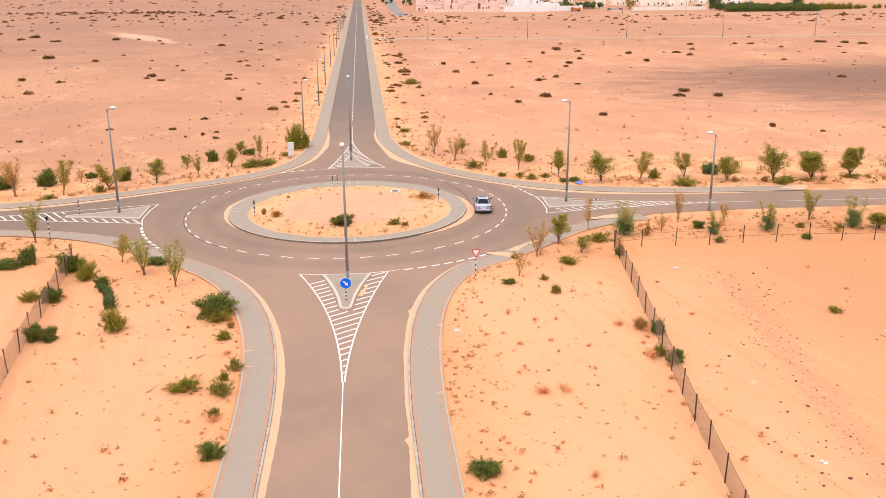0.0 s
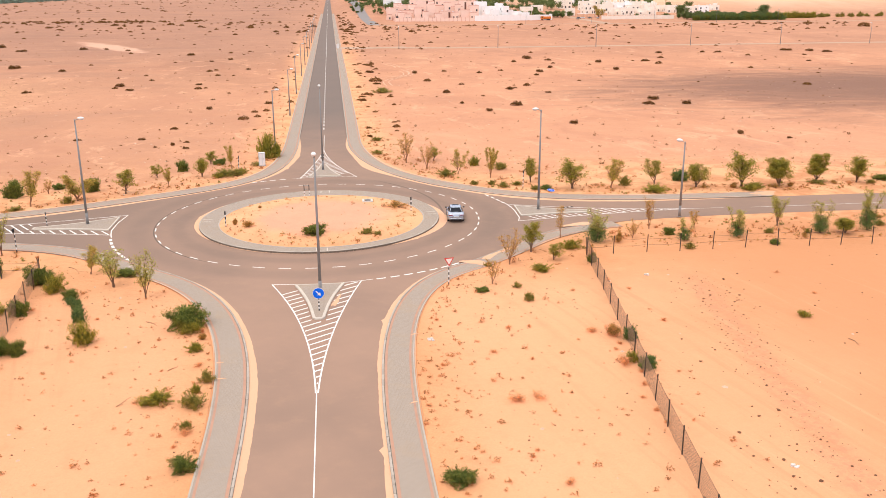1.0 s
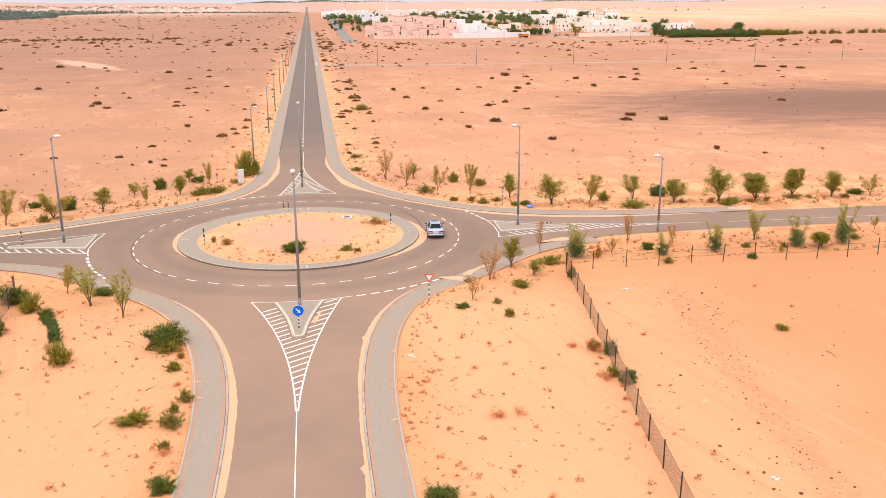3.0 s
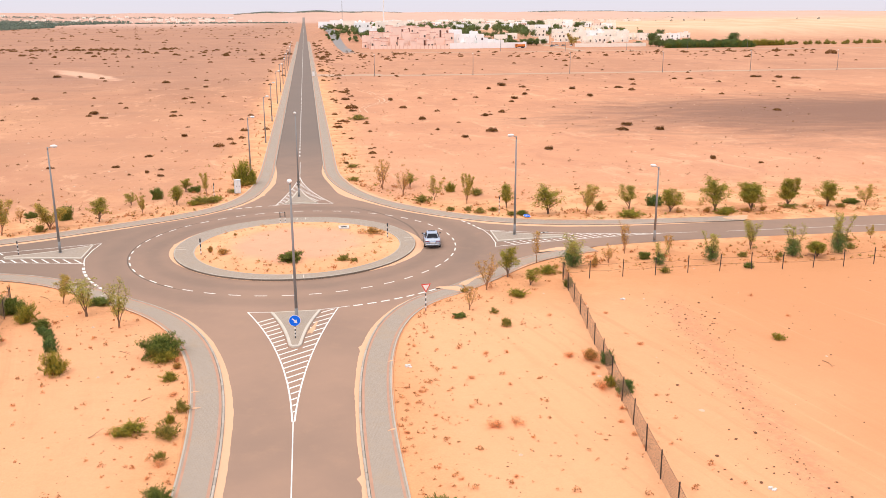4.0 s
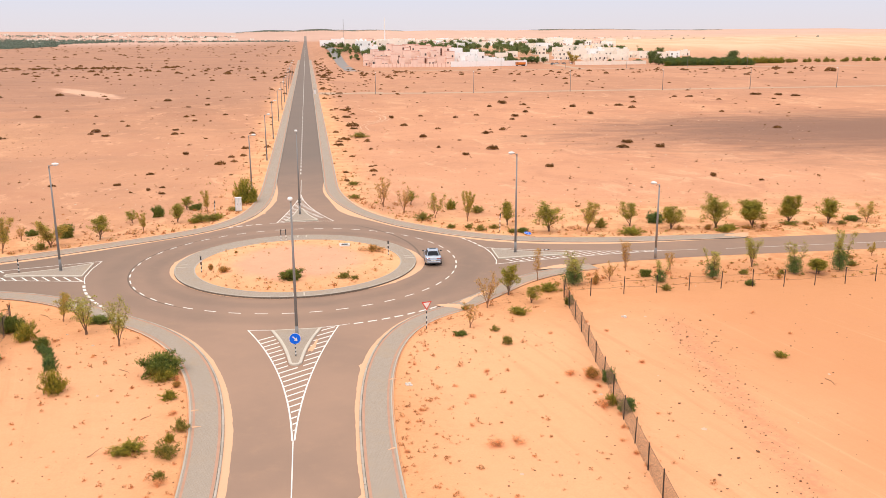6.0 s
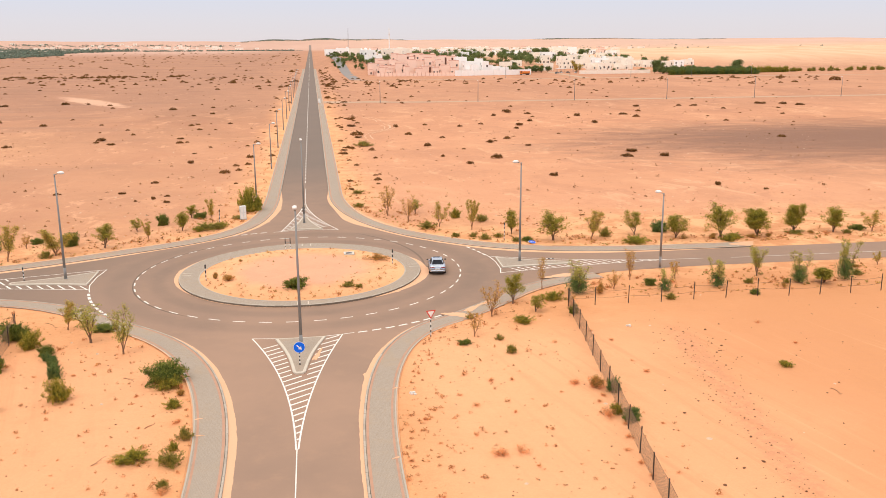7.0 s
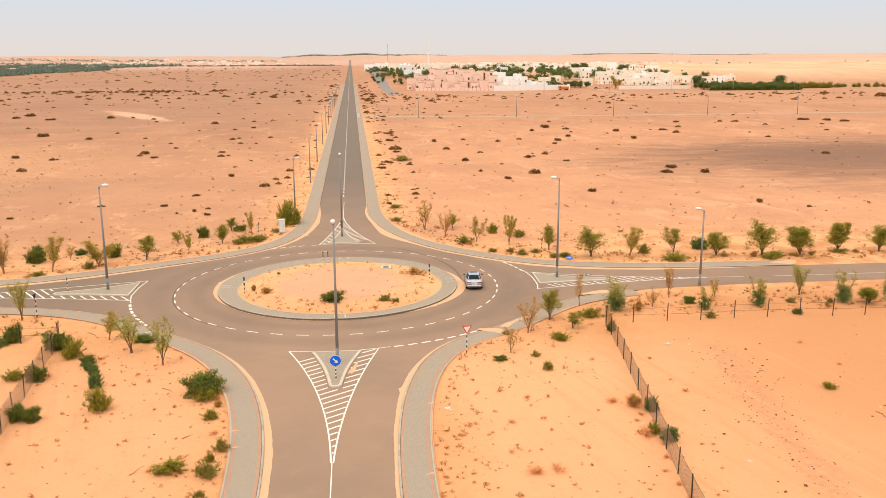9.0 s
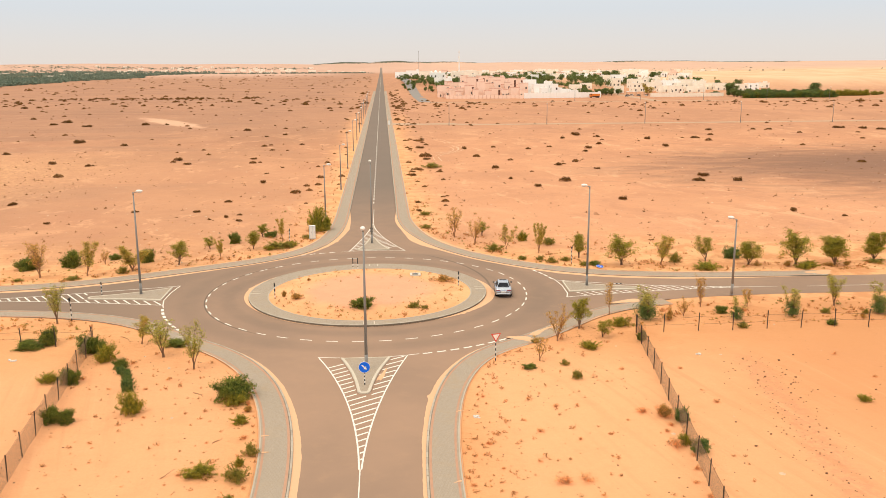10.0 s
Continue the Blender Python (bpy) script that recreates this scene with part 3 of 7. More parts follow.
def make_island_sand():
    bm = bmesh.new()
    n, rows = 72, []
    for r in (0.6, 2, 3.5, 5, 6.5, 8, 9.5, 11, 12.2, R_INNER - 0.04):
        row = []
        for k in range(n):
            a = k * math.tau / n
            x, y = INNER_AT[0] + r * math.cos(a), INNER_AT[1] + r * math.sin(a)
            row.append(bm.verts.new((x, y, island_z(x, y) + (0.08 * math.sin(3 * a + r) * math.cos(r * 1.3 + a) if r < 12.5 else 0))))
        rows.append(row)
    bm.faces.new(rows[0])
    for p, q in zip(rows, rows[1:]):
        for k in range(n):
            bm.faces.new((p[k], q[k], q[(k + 1) % n], p[(k + 1) % n]))
    return tagged(part("island_sand", bm, M_GROUND, None, "", True), "mound of orange sand filling the middle island", "sand", kind="structure")


island_sand = make_island_sand()


def make_drift(name, line, side, lo, hi, seed, zb=0.0, corner=0.0):
    """Blown sand lying on the asphalt along a kerb, thinning out and broken."""
    n = len(line)
    t = np.arange(n)
    rnd = np.random.RandomState(seed)
    w = np.interp(t, np.arange(0, n + 39, 22), rnd.uniform(0, 1, len(np.arange(0, n + 39, 22))))
    w = w * 0.85 + 0.15 * np.interp(t, np.arange(0, n + 9, 5), rnd.uniform(0, 1, len(np.arange(0, n + 9, 5))))
    w = lo + (hi - lo) * w + 0.05 * (rnd.uniform(0, 1, n) - 0.5)
    for k in rnd.randint(0, n, n // 60 if zb == 0 else 0):
        w[k] += rnd.uniform(0.1, 0.4)
        w[max(k - 1, 0)] += 0.1
    w = np.maximum(w, 0.06)
    if abs(line[0].x - line[-1].x) > 1:
        w = w * np.clip(np.minimum(t, n - 1 - t) / 44, 0.02, 1)
        far = np.array([max(abs(p.x), abs(p.y)) for p in line])
        w = w * np.interp(far, [20, 27, 34], [0.55, 0.8, 1.0])
    else:
        # the ring: sand gathers on its eastern and western sides
        ang = np.array([math.atan2(p.y, p.x) for p in line])
        w = w * (0.12 + 1.15 * np.clip(np.cos(2 * ang + 0.45), 0, 1) * np.where(np.abs(ang) < 1.5, 1.0, 0.8))
    if corner:
        w = w + corner * np.array([math.exp(-(((p.x - 8.5) / 3.0) ** 2 + ((p.y - 32) / 7.0) ** 2)) for p in line])
    tan = [(line[min(k + 1, n - 1)] - line[max(k - 1, 0)]).normalized() for k in range(n)]
    v, f = [], []
    for k, p in enumerate(line):
        nrm = Vector((tan[k].y, -tan[k].x)) * side
        for q, z in ((-0.02, 0.07), (-float(w[k]) * 0.45, 0.035), (-float(w[k]), 0.003)):
            v.append((p.x + nrm.x * q, p.y + nrm.y * q, z + zb))
    for k in range(n - 1):
        for c in range(2):
            a = 3 * k + c
            f.append((a, a + 1, a + 4, a + 3))
    return tagged(raw(name, v, f, M_SAND, None, True), "pale sand blown against the kerb", "sand", kind="structure")


for k, key in enumerate(LINES):
    line, side = LINES[key]
    keep = [p for p in line if max(abs(p.x), p.y, -0.72 * p.y) < 68]
    fine = []
    for a, b in zip(keep, keep[1:]):
        fine += [a, (a + b) / 2]
    lo, hi = {(1, 1): (0.5, 1.25), (-1, 1): (0.55, 1.2)}.get(key, (0.3, 0.8))
    make_drift("sand_drift", fine, side, lo, hi, k + 5, 0.0, 0.7 if key == (1, 1) else 0.0)
make_drift("sand_drift", circle(R_KERB, 200), -1, 0.65, 1.35, 31)
for k, key in enumerate(LINES):
    line, side = LINES[key]
    outer = [p for p in offset(line, 2.75, side) if max(abs(p.x), abs(p.y)) < 60]
    lo, hi = (0.1, 0.55)
    if key == (1, 1):
        make_drift("sand_drift", [p for p in outer if p.x > 36], side, 0.4, 1.5, 78, 0.155)
        outer = [p for p in outer if p.x < 35.5]
    if key == (1, -1):
        make_drift("sand_drift", [p for p in outer if p.x > 17.5], side, 0.5, 1.9, 77, 0.155)
        outer = [p for p in outer if p.x < 17]
    if key == (1, 1):
        lo, hi = 0.5, 1.1
    make_drift("sand_drift", outer, side, lo, hi, k + 60, 0.155)


def sand_patch(x, y, rx, ry, turn, z, seed):
    """A low tongue of sand lying over the paving."""
    rnd = random.Random(seed)
    n = 28
    edge = [1 + 0.25 * math.sin(3 * k * math.tau / n + seed) + rnd.uniform(-0.12, 0.12) for k in range(n)]
    v = [(0, 0, 0.05)]
    for f, h in ((0.55, 0.04), (1.0, 0.003)):
        v += [(rx * f * e * math.cos(k * math.tau / n), ry * f * e * math.sin(k * math.tau / n), h) for k, e in enumerate(edge)]
    f = [(0, 1 + k, 1 + (k + 1) % n) for k in range(n)] + [(1 + k, 1 + n + k, 1 + n + (k + 1) % n, 1 + (k + 1) % n) for k in range(n)]
    ob = tagged(raw("sand_drift", v, f, M_SAND, None, True), "tongue of sand blown over the paving", "sand", kind="structure")
    ob.matrix_basis = pose(x, y, z, 0, 0, turn)


sand_patch(17.6, -22.2, 1.9, 0.7, -35, 0.156, 3)
sand_patch(19.6, -19.8, 1.9, 0.42, 50, 0.156, 8)
sand_patch(22.0, -17.6, 1.5, 0.3, 38, 0.156, 9)
sand_patch(33.2, -7.9, 2.2, 0.7, 14, 0.156, 11)
sand_patch(1.8, -32.0, 1.7, 0.24, 76, 0.012, 14)
sand_patch(65.6, 5.3, 2.0, 1.1, 15, 0.156, 6)
for k, (x, y) in enumerate(((-7.45, -48.95), (-7.93, -45.81), (8.63, -41.88), (7.37, -54.98))):
    sand_patch(x, y, 0.34, 0.1, 8 * k, 0.157, 20 + k)


def pale_strips(key, at, half):
    """Two pale concrete strips across a pavement where its kerb is dropped."""
    line, side = LINES[key]
    k = min(range(1, len(line) - 1), key=lambda j: (line[j] - Vector(at)).length)
    tan = (line[k + 1] - line[k - 1]).normalized()
    nrm = Vector((tan.y, -tan.x)) * side
    for sg in (-1, 1):
        c = line[k] + tan * sg * half + nrm * 1.32
        ob = part("pale_strip", box(bmesh.new(), -1.15, 1.15, -0.07, 0.07, 0.12, 0.164), M_PALE)
        ob.matrix_basis = pose(c.x, c.y, 0, 0, 0, math.degrees(math.atan2(nrm.y, nrm.x)) + sg * 6)
        tagged(ob, "pale concrete strip across the pavement", "paving strip", kind="structure")


pale_strips((-1, -1), (-20.3, -18.3), 0.8)
pale_strips((1, 1), (64.6, 3.0), 0.7)


# ---- kerbs ----
def stone_mesh():
    bm = bmesh.new()
    prof = [(-0.09, -0.12), (0.09, -0.12), (0.09, 0.17), (-0.045, 0.17), (-0.085, 0.13)]
    a, b = [bm.verts.new((-0.485, y, z)) for y, z in prof], [bm.verts.new((0.485, y, z)) for y, z in prof]
    bm.faces.new(a[::-1])
    bm.faces.new(b)
    for k in range(5):
        bm.faces.new((a[k], a[(k + 1) % 5], b[(k + 1) % 5], b[k]))
    bmesh.ops.recalc_face_normals(bm, faces=bm.faces)
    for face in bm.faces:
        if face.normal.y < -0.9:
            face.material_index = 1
    me = bpy.data.meshes.new("kerbstone")
    bm.to_mesh(me)
    bm.free()
    return me


def make_kerb_material():
    g = Graph("kerbstone")
    col = g.mix(g.random(), (0.40, 0.345, 0.285), (0.54, 0.475, 0.40))
    col = g.mix(g.math("MULTIPLY", g.noise(2.5, 5), 0.5), col, (0.30, 0.25, 0.205))
    return g.done(col, 0.9, 0, 0.2)


M_STONE = make_kerb_material()
STONE = stone_mesh()
STONE.materials.append(M_STONE)
# Second slot, for the road-side face: its dirt and shade put into the colour.
STONE.materials.append(plain("dirty_shaded_kerb", (0.20, 0.155, 0.12), 0.9, 0, 0.35, 1.5, 0.2, 8.0))


def lay_stones(line, side, keep, label, lift=0.0):
    """Kerbstones end to end along a line: the near ones one by one, the far ones joined."""
    kerb = tagged(empty("kerb"), label, "kerb", kind="structure")
    far = []
    for a, b in zip(line, line[1:]):
        mid, t = (a + b) / 2, b - a
        ang = math.degrees(math.atan2(t.y, t.x)) + (180 if side > 0 else 0)
        m = pose(mid.x, mid.y, lift + random.uniform(-0.006, 0.006), 0, 0, ang)
        if keep(mid):
            share("kerbstone", STONE, kerb, m)
        else:
            far.append(m)
    if far:
        v, f = [], []
        base = [w.co.copy() for w in STONE.vertices]
        for m in far:
            k = len(v)
            v += [m @ c for c in base]
            f += [tuple(k + i for i in p.vertices) for p in STONE.polygons]
        tagged(raw("kerbstones", v, f, M_STONE, kerb), kind="stuff")
    return kerb


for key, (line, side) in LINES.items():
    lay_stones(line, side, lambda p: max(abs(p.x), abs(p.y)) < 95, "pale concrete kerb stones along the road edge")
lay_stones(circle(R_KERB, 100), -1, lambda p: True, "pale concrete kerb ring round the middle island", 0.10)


# ---- traffic islands and markings, one set for each arm ----
# each arm: turn, sideways shift, the painted triangle on both sides (width, how it narrows, length); widths of its raised island; end of the line
ARMS = ((0, 0.1, (5.0, 2.3, 30.9), (4.4, 2.0, 30.9), 2.6, 2.6, 130.0), (88.3, 0.0, (3.9, 1.6, 27.2), (5.25, 1.9, 27.2), 1.5, 4.2, 56.0),
        (180, -0.15, (5.5, 1.9, 27.2), (3.75, 1.5, 27.2), 3.0, 2.5, 68.0), (270, 0.1, (5.7, 1.15, 27.2), (4.2, 1.45, 27.2), 4.5, 2.1, 120.0))


def tri_edge(s, wide):
    return wide[0] * max(0.0, 1 - (s - 26.1) / wide[2]) ** wide[1]


def isle_edge(s, wide=2.6):
    if s < 26.9 or s > 37.0:
        return 0.0
    u = (s - 26.9) / 9.4
    w = wide * (1 - u) + 0.62 * u - 0.28 * math.sin(math.pi * min(u, 1)) * wide / 2.6
    return w if s < 36.3 else 0.62 * math.sqrt(max(0.0, 1 - ((s - 36.3) / 0.7) ** 2))


def isle_outline(left, right, shrink=0.0):
    at = np.linspace(26.95 + shrink * 0.6, 36.9 - shrink, 26)
    return [(max(isle_edge(s, right) - shrink, 0.0), -s) for s in at[::-1]] + [(-max(isle_edge(s, left) - shrink, 0.0), -s) for s in at]


def make_isle(turn, shift, left, right):
    ob = tagged(empty("traffic_island"), "raised triangular island with pale kerb and grey paving", "traffic island", kind="structure")
    ob.matrix_basis = pose(0, 0, 0, 0, 0, turn) @ pose(shift, 0, 0)
    outer, inner = isle_outline(left, right), isle_outline(left, right, 0.28)
    n = len(outer)
    bm = bmesh.new()
    rows = [[bm.verts.new((x, y, z)) for x, y in o] for o, z in ((outer, -0.03), (outer, 0.13), (isle_outline(left, right, 0.04), 0.17), (inner, 0.17), (inner, 0.14))]
    for p, q in zip(rows, rows[1:]):
        for k in range(n):
            bm.faces.new((p[k], p[(k + 1) % n], q[(k + 1) % n], q[k]))
    bmesh.ops.recalc_face_normals(bm, faces=bm.faces)
    part("kerb", bm, M_ISLE, ob)
    bm = bmesh.new()
    bm.faces.new([bm.verts.new((x, y, 0.155)) for x, y in inner])
    bmesh.ops.recalc_face_normals(bm, faces=bm.faces)
    part("paving", bm, M_PAVER, ob)
    return ob


def flat(quads, z=0.006):
    v, f = [], []
    for q in quads:
        k = len(v)
        v += [(x, y, z) for x, y in q]
        f.append((k, k + 1, k + 2, k + 3))
    return v, f


def strip(pts, width):
    """Quads along a line."""
    out = []
    pts = [Vector(p) for p in pts]
    nr = []
    for k in range(len(pts)):
        t = (pts[min(k + 1, len(pts) - 1)] - pts[max(k - 1, 0)]).normalized()
        nr.append(Vector((-t.y, t.x)) * width / 2)
    for k in range(len(pts) - 1):
        out.append([pts[k] - nr[k], pts[k + 1] - nr[k + 1], pts[k + 1] + nr[k + 1], pts[k] + nr[k]])
    return out


def paint_part(name, quads, parent, z=0.006):
    v, f = flat(quads, z)
    ob = raw(name, v, f, M_PAINT, parent)
    bm = bmesh.new()
    bm.from_mesh(ob.data)
    for face in bm.faces:
        if face.normal.z < 0:
            face.normal_flip()
    bm.to_mesh(ob.data)
    bm.free()
    return ob


def make_arm_marks(turn, shift, lt, rt, left, right, line_to):
    ob = tagged(empty("road_marking"), "worn white hatched triangle and give-way line", "road marking", kind="structure")
    ob.matrix_basis = pose(0, 0, 0, 0, 0, turn) @ pose(shift, 0, 0)
    ss = [s for s in np.linspace(26.2, 56.0, 56) if tri_edge(s, lt) + tri_edge(s, rt) > 0.16]
    paint_part("border_line", strip([(-tri_edge(s, lt), -s) for s in ss], 0.135), ob, 0.006)
    paint_part("border_line", strip([(tri_edge(s, rt), -s) for s in ss], 0.135), ob, 0.0095)
    paint_part("border_line", strip([(-lt[0], -26.2), (-2, -26.62), (2, -26.62), (rt[0] - 0.1, -26.2), (rt[0] + 1.2, -25.85)], 0.13), ob, 0.013)
    s0 = 26.9
    while s0 < 51.0:
        run = []
        for u in np.arange(-5.6, 5.6, 0.06):
            s = s0 - 0.69 * u
            w, e = (lt, left) if u < 0 else (rt, right)
            ok = 26.5 < s < 51.5 and (e < 4.0 or s > 37.5 or s < 27.6) and abs(u) < tri_edge(s, w) - 0.06 and not (26.6 < s < 37.35 and abs(u) < isle_edge(min(max(s, 26.95), 36.6), e) + 0.1)
            if ok:
                run.append((u, -s))
            if (not ok or u > 5.5) and run:
                if len(run) > 2:
                    a, b = run[0], run[-1]
                    paint_part("hatch_bar", [[(a[0], a[1] - 0.125), (b[0], b[1] - 0.125), (b[0], b[1] + 0.125), (a[0], a[1] + 0.125)]], ob, 0.0075)
                run = []
        s0 += 1.18
    for k in range(7):
        a0, a1 = (radians(14.2 + 3.42 * k + d) for d in (-1.12, 1.12))
        arc = [(26.5 * math.sin(a), -26.5 * math.cos(a)) for a in np.linspace(a0, a1, 4)]
        paint_part("give_way_dash", strip(arc, 0.34 if turn == 270 else 0.27), ob)
    paint_part("centre_line", strip([(0, -s) for s in np.linspace(ss[-1], line_to, 12)], 0.09), ob, 0.013)
    return ob


for turn, shift, lt, rt, left, right, end in ARMS:
    make_isle(turn, shift, left, right)
    make_arm_marks(turn, shift, lt, rt, left, right, end)

marks = tagged(empty("road_marking"), "broken white lane ring round the island", "road marking", kind="structure")
ANGLES = [0.4 + 8.127 * k for k in range(23)] + [-173.0 + 8.08 * k for k in range(18)] + [-28.4 + 7.2 * k for k in range(4)]
for deg in ANGLES:
    a0 = radians(deg)
    da = 0.72 / R_DASH
    paint_part("lane_dash", strip([(R_DASH * math.cos(a), R_DASH * math.sin(a)) for a in np.linspace(a0 - da, a0 + da, 4)], 0.17), marks)
marks_n = tagged(empty("road_marking"), "white centre line of the straight road", "road marking", kind="structure")
for k in range(30):
    y = 76 + 5.0 * k
    paint_part("centre_dash", [[(-0.11, y), (0.11, y), (0.11, y + 2.3), (-0.11, y + 2.3)]], marks_n)
paint_part("centre_line", strip([(0, y) for y in np.linspace(226, 2400, 30)], 0.11), marks_n, 0.01)
marks_e = tagged(empty("road_marking"), "thin worn white line on the east road", "road marking", kind="structure")
paint_part("centre_line", strip([(60, -1.9), (90, -1.9), (130, -1.9)], 0.09), marks_e)


# ---- street lamps ----
def make_lamp(x, y, h, turn, arm=0.85, z=0.15, label="tall grey steel street lamp with a white head"):
    ob = tagged(empty("street_lamp", (x, y, z), turn), label, "street lamp", "street lamps")
    bm = box(bmesh.new(), -0.22, 0.22, -0.22, 0.22, 0, 0.05, 0.01)
    part("base_plate", bm, M_STEEL, ob)
    bm = tube(bmesh.new(), (0, 0, 0.05), (0, 0, 1.5), 0.18, 0.17, 10)
    tube(bm, (0, 0, 1.5), (0, 0, h), 0.165, 0.085, 10)
    tube(bm, (0, 0, h - 0.35), (0, 0, h + 0.02), 0.09, 0.09, 10)
    part("pole", bm, M_STEEL, ob, "", True)
    bm = box(bmesh.new(), -0.09, 0.09, -0.16, -0.13, 0.6, 1.15, 0.01)
    part("service_door", bm, M_STEEL, ob)
    bm = tube(bmesh.new(), (0, 0, h - 0.12), (arm * 0.6, 0, h + 0.08), 0.045, 0.04, 8)
    part("bracket", bm, M_STEEL, ob)
    bm = bmesh.new()
    bmesh.ops.create_uvsphere(bm, u_segments=14, v_segments=8, radius=1.0)
    for v in bm.verts:
        v.co = Vector((arm * 0.9 + v.co.x * 0.46, v.co.y * 0.25, h + 0.12 + v.co.z * (0.22 if v.co.z > 0 else 0.1)))
    part("head", bm, M_LAMP, ob, "white lamp head", True)
    bm = bmesh.new()
    bmesh.ops.create_uvsphere(bm, u_segments=12, v_segments=6, radius=1.0)
    for v in bm.verts:
        v.co = Vector((arm * 0.95 + v.co.x * 0.36, v.co.y * 0.18, h + 0.05 + v.co.z * 0.13))
    part("lens", bm, M_LENS, ob, "", True)
    return ob


make_lamp(0.22, -30.4, 14.35, 268)
make_lamp(-30.35, 1.15, 13.7, 5)
make_lamp(29.95, 0.6, 13.75, 180)
make_lamp(0.1, 32.0, 13.85, 95)
make_lamp(47.8, -5.9, 10.1, 130, 0.9)
make_lamp(-9.2, 55.0, 10.9, 0, 1.0, 0.1)
for y in (97.7, 141.1, 193.0, 238.0, 280.0, 328.0, 376.0, 424.0, 472.0, 520.0):
    make_lamp(-8.15, y, 10.9, 0, 1.0, 0.1)
for x in (35.5, 85.0, 135.4, 185.3, 234.1, 284.0, 334.0):
    make_lamp(x, 321.0, 10.4, 90, 1.0, 0.1)
for x in (160.0, 215.0, 268.0, 322.0, 376.0):
    make_lamp(x, 595.0, 10.0, 270, 1.0, 0.2)


# ---- signs and marker posts ----
def banded_post(ob, h, r=0.072, bands=9):
    """A post painted in black and white bands."""
    for k in range(bands):
        a, b = h * k / bands, h * (k + 1) / bands
        part("band", tube(bmesh.new(), (0, 0, a), (0, 0, b), r, r, 10), M_WHITE if k % 2 else M_BLACK, ob)


def disc(bm, r, y0, y1, z, n=32):
    a = [bm.verts.new((r * math.cos(k * math.tau / n), y0, z + r * math.sin(k * math.tau / n))) for k in range(n)]
    b = [bm.verts.new((r * math.cos(k * math.tau / n), y1, z + r * math.sin(k * math.tau / n))) for k in range(n)]
    bm.faces.new(a)
    bm.faces.new(b[::-1])
    for k in range(n):
        bm.faces.new((a[k], b[k], b[(k + 1) % n], a[(k + 1) % n]))
    return bm


def upright(bm, pts, y0, y1):
    """A thin plate standing in the xz plane."""
    a, b = [bm.verts.new((x, y0, z)) for x, z in pts], [bm.verts.new((x, y1, z)) for x, z in pts]
    bm.faces.new(a)
    bm.faces.new(b[::-1])
    n = len(pts)
    for k in range(n):
        bm.faces.new((a[k], b[k], b[(k + 1) % n], a[(k + 1) % n]))
    bmesh.ops.recalc_face_normals(bm, faces=bm.faces)
    return bm


def keep_right_sign(x, y, turn, lying=False):
    m = pose(x, y, 0.155, 0, 0, turn)
    ob = tagged(new("keep_right_sign"), "round blue arrow sign on a black and white post", "road sign")
    if lying:
        m = pose(x, y, 0.18, -78, 0, turn)
        ob["label"] = "blue and white road sign lying on the sand"
    ob.matrix_basis = m
    if not lying:
        banded_post(ob, 1.3, 0.06, 7)
    zc = 1.76 if not lying else 0.55
    part("rim", disc(bmesh.new(), 0.56, -0.055, -0.03, zc), M_WHITE, ob, "thin white rim")
    part("plate", disc(bmesh.new(), 0.52, -0.075, -0.056, zc), M_SIGNBLUE, ob, "blue disc")
    c, s = math.cos(radians(-45)), math.sin(radians(-45))
    arrow = [(-0.32, -0.055), (0.04, -0.055), (0.04, -0.19), (0.33, 0.0), (0.04, 0.19), (0.04, 0.055), (-0.32, 0.055)]
    part("arrow", upright(bmesh.new(), [(u * c - v * s, zc + u * s + v * c) for u, v in arrow], -0.09, -0.076), M_WHITE, ob, "white arrow")
    return ob


def give_way_sign(x, y, turn):
    ob = tagged(empty("give_way_sign", (x, y, 0.13), turn), "red and white give-way triangle on a black and white post", "road sign")
    banded_post(ob, 2.45, 0.055, 9)
    for name, r, y0, y1, mt in (("border", 0.62, -0.075, -0.055, M_SIGNRED), ("plate", 0.43, -0.092, -0.0755, M_WHITE)):
        tri = [(r * math.sin(a), 2.62 - r * math.cos(a)) for a in (0, math.tau / 3, 2 * math.tau / 3)]
        part(name, upright(bmesh.new(), tri, y0, y1), mt, ob)
    return ob


def marker_post(x, y, h, plate, turn=0.0, z=0.15):
    ob = tagged(empty("marker_post", (x, y, z), turn), "black and white banded post with a dark panel", "marker post", "marker posts")
    banded_post(ob, h * 0.75, 0.06, 6)
    for z0, z1, mt in ((0.5, 0.68, M_BLACK), (0.68, 0.78, M_WHITE), (0.78, 1.0, M_BLACK)):
        part("plate", box(bmesh.new(), -0.085, 0.085, -plate / 2, plate / 2, h * z0, h * z1, 0.008), mt, ob)
    return ob


keep_right_sign(0.13, -34.8, 0)
keep_right_sign(34.6, 10.4, 30, True)
give_way_sign(13.45, -29.0, 12)
marker_post(-12.1, -3.2, 2.2, 0.3, 4)
marker_post(12.3, 1.6, 2.1, 0.3, -6)
marker_post(-35.4, 0.95, 1.8, 0.1, 90)
marker_post(0.0, 38.3, 1.5, 0.5, 90)


def tall_post(x, y, turn):
    ob = tagged(empty("give_way_sign", (x, y, 0.13), turn), "back of a small sign on a black and white post", "road sign")
    banded_post(ob, 2.7, 0.06, 9)
    tri = [(0.5 * math.sin(a), 2.6 - 0.5 * math.cos(a)) for a in (0, math.tau / 3, 2 * math.tau / 3)]
    part("plate", upright(bmesh.new(), tri, -0.09, -0.06), M_BLACK, ob, "dark back of the plate")
    return ob


tall_post(-35.3, -10.8, 265)
tall_post(30.6, 13.5, 85)
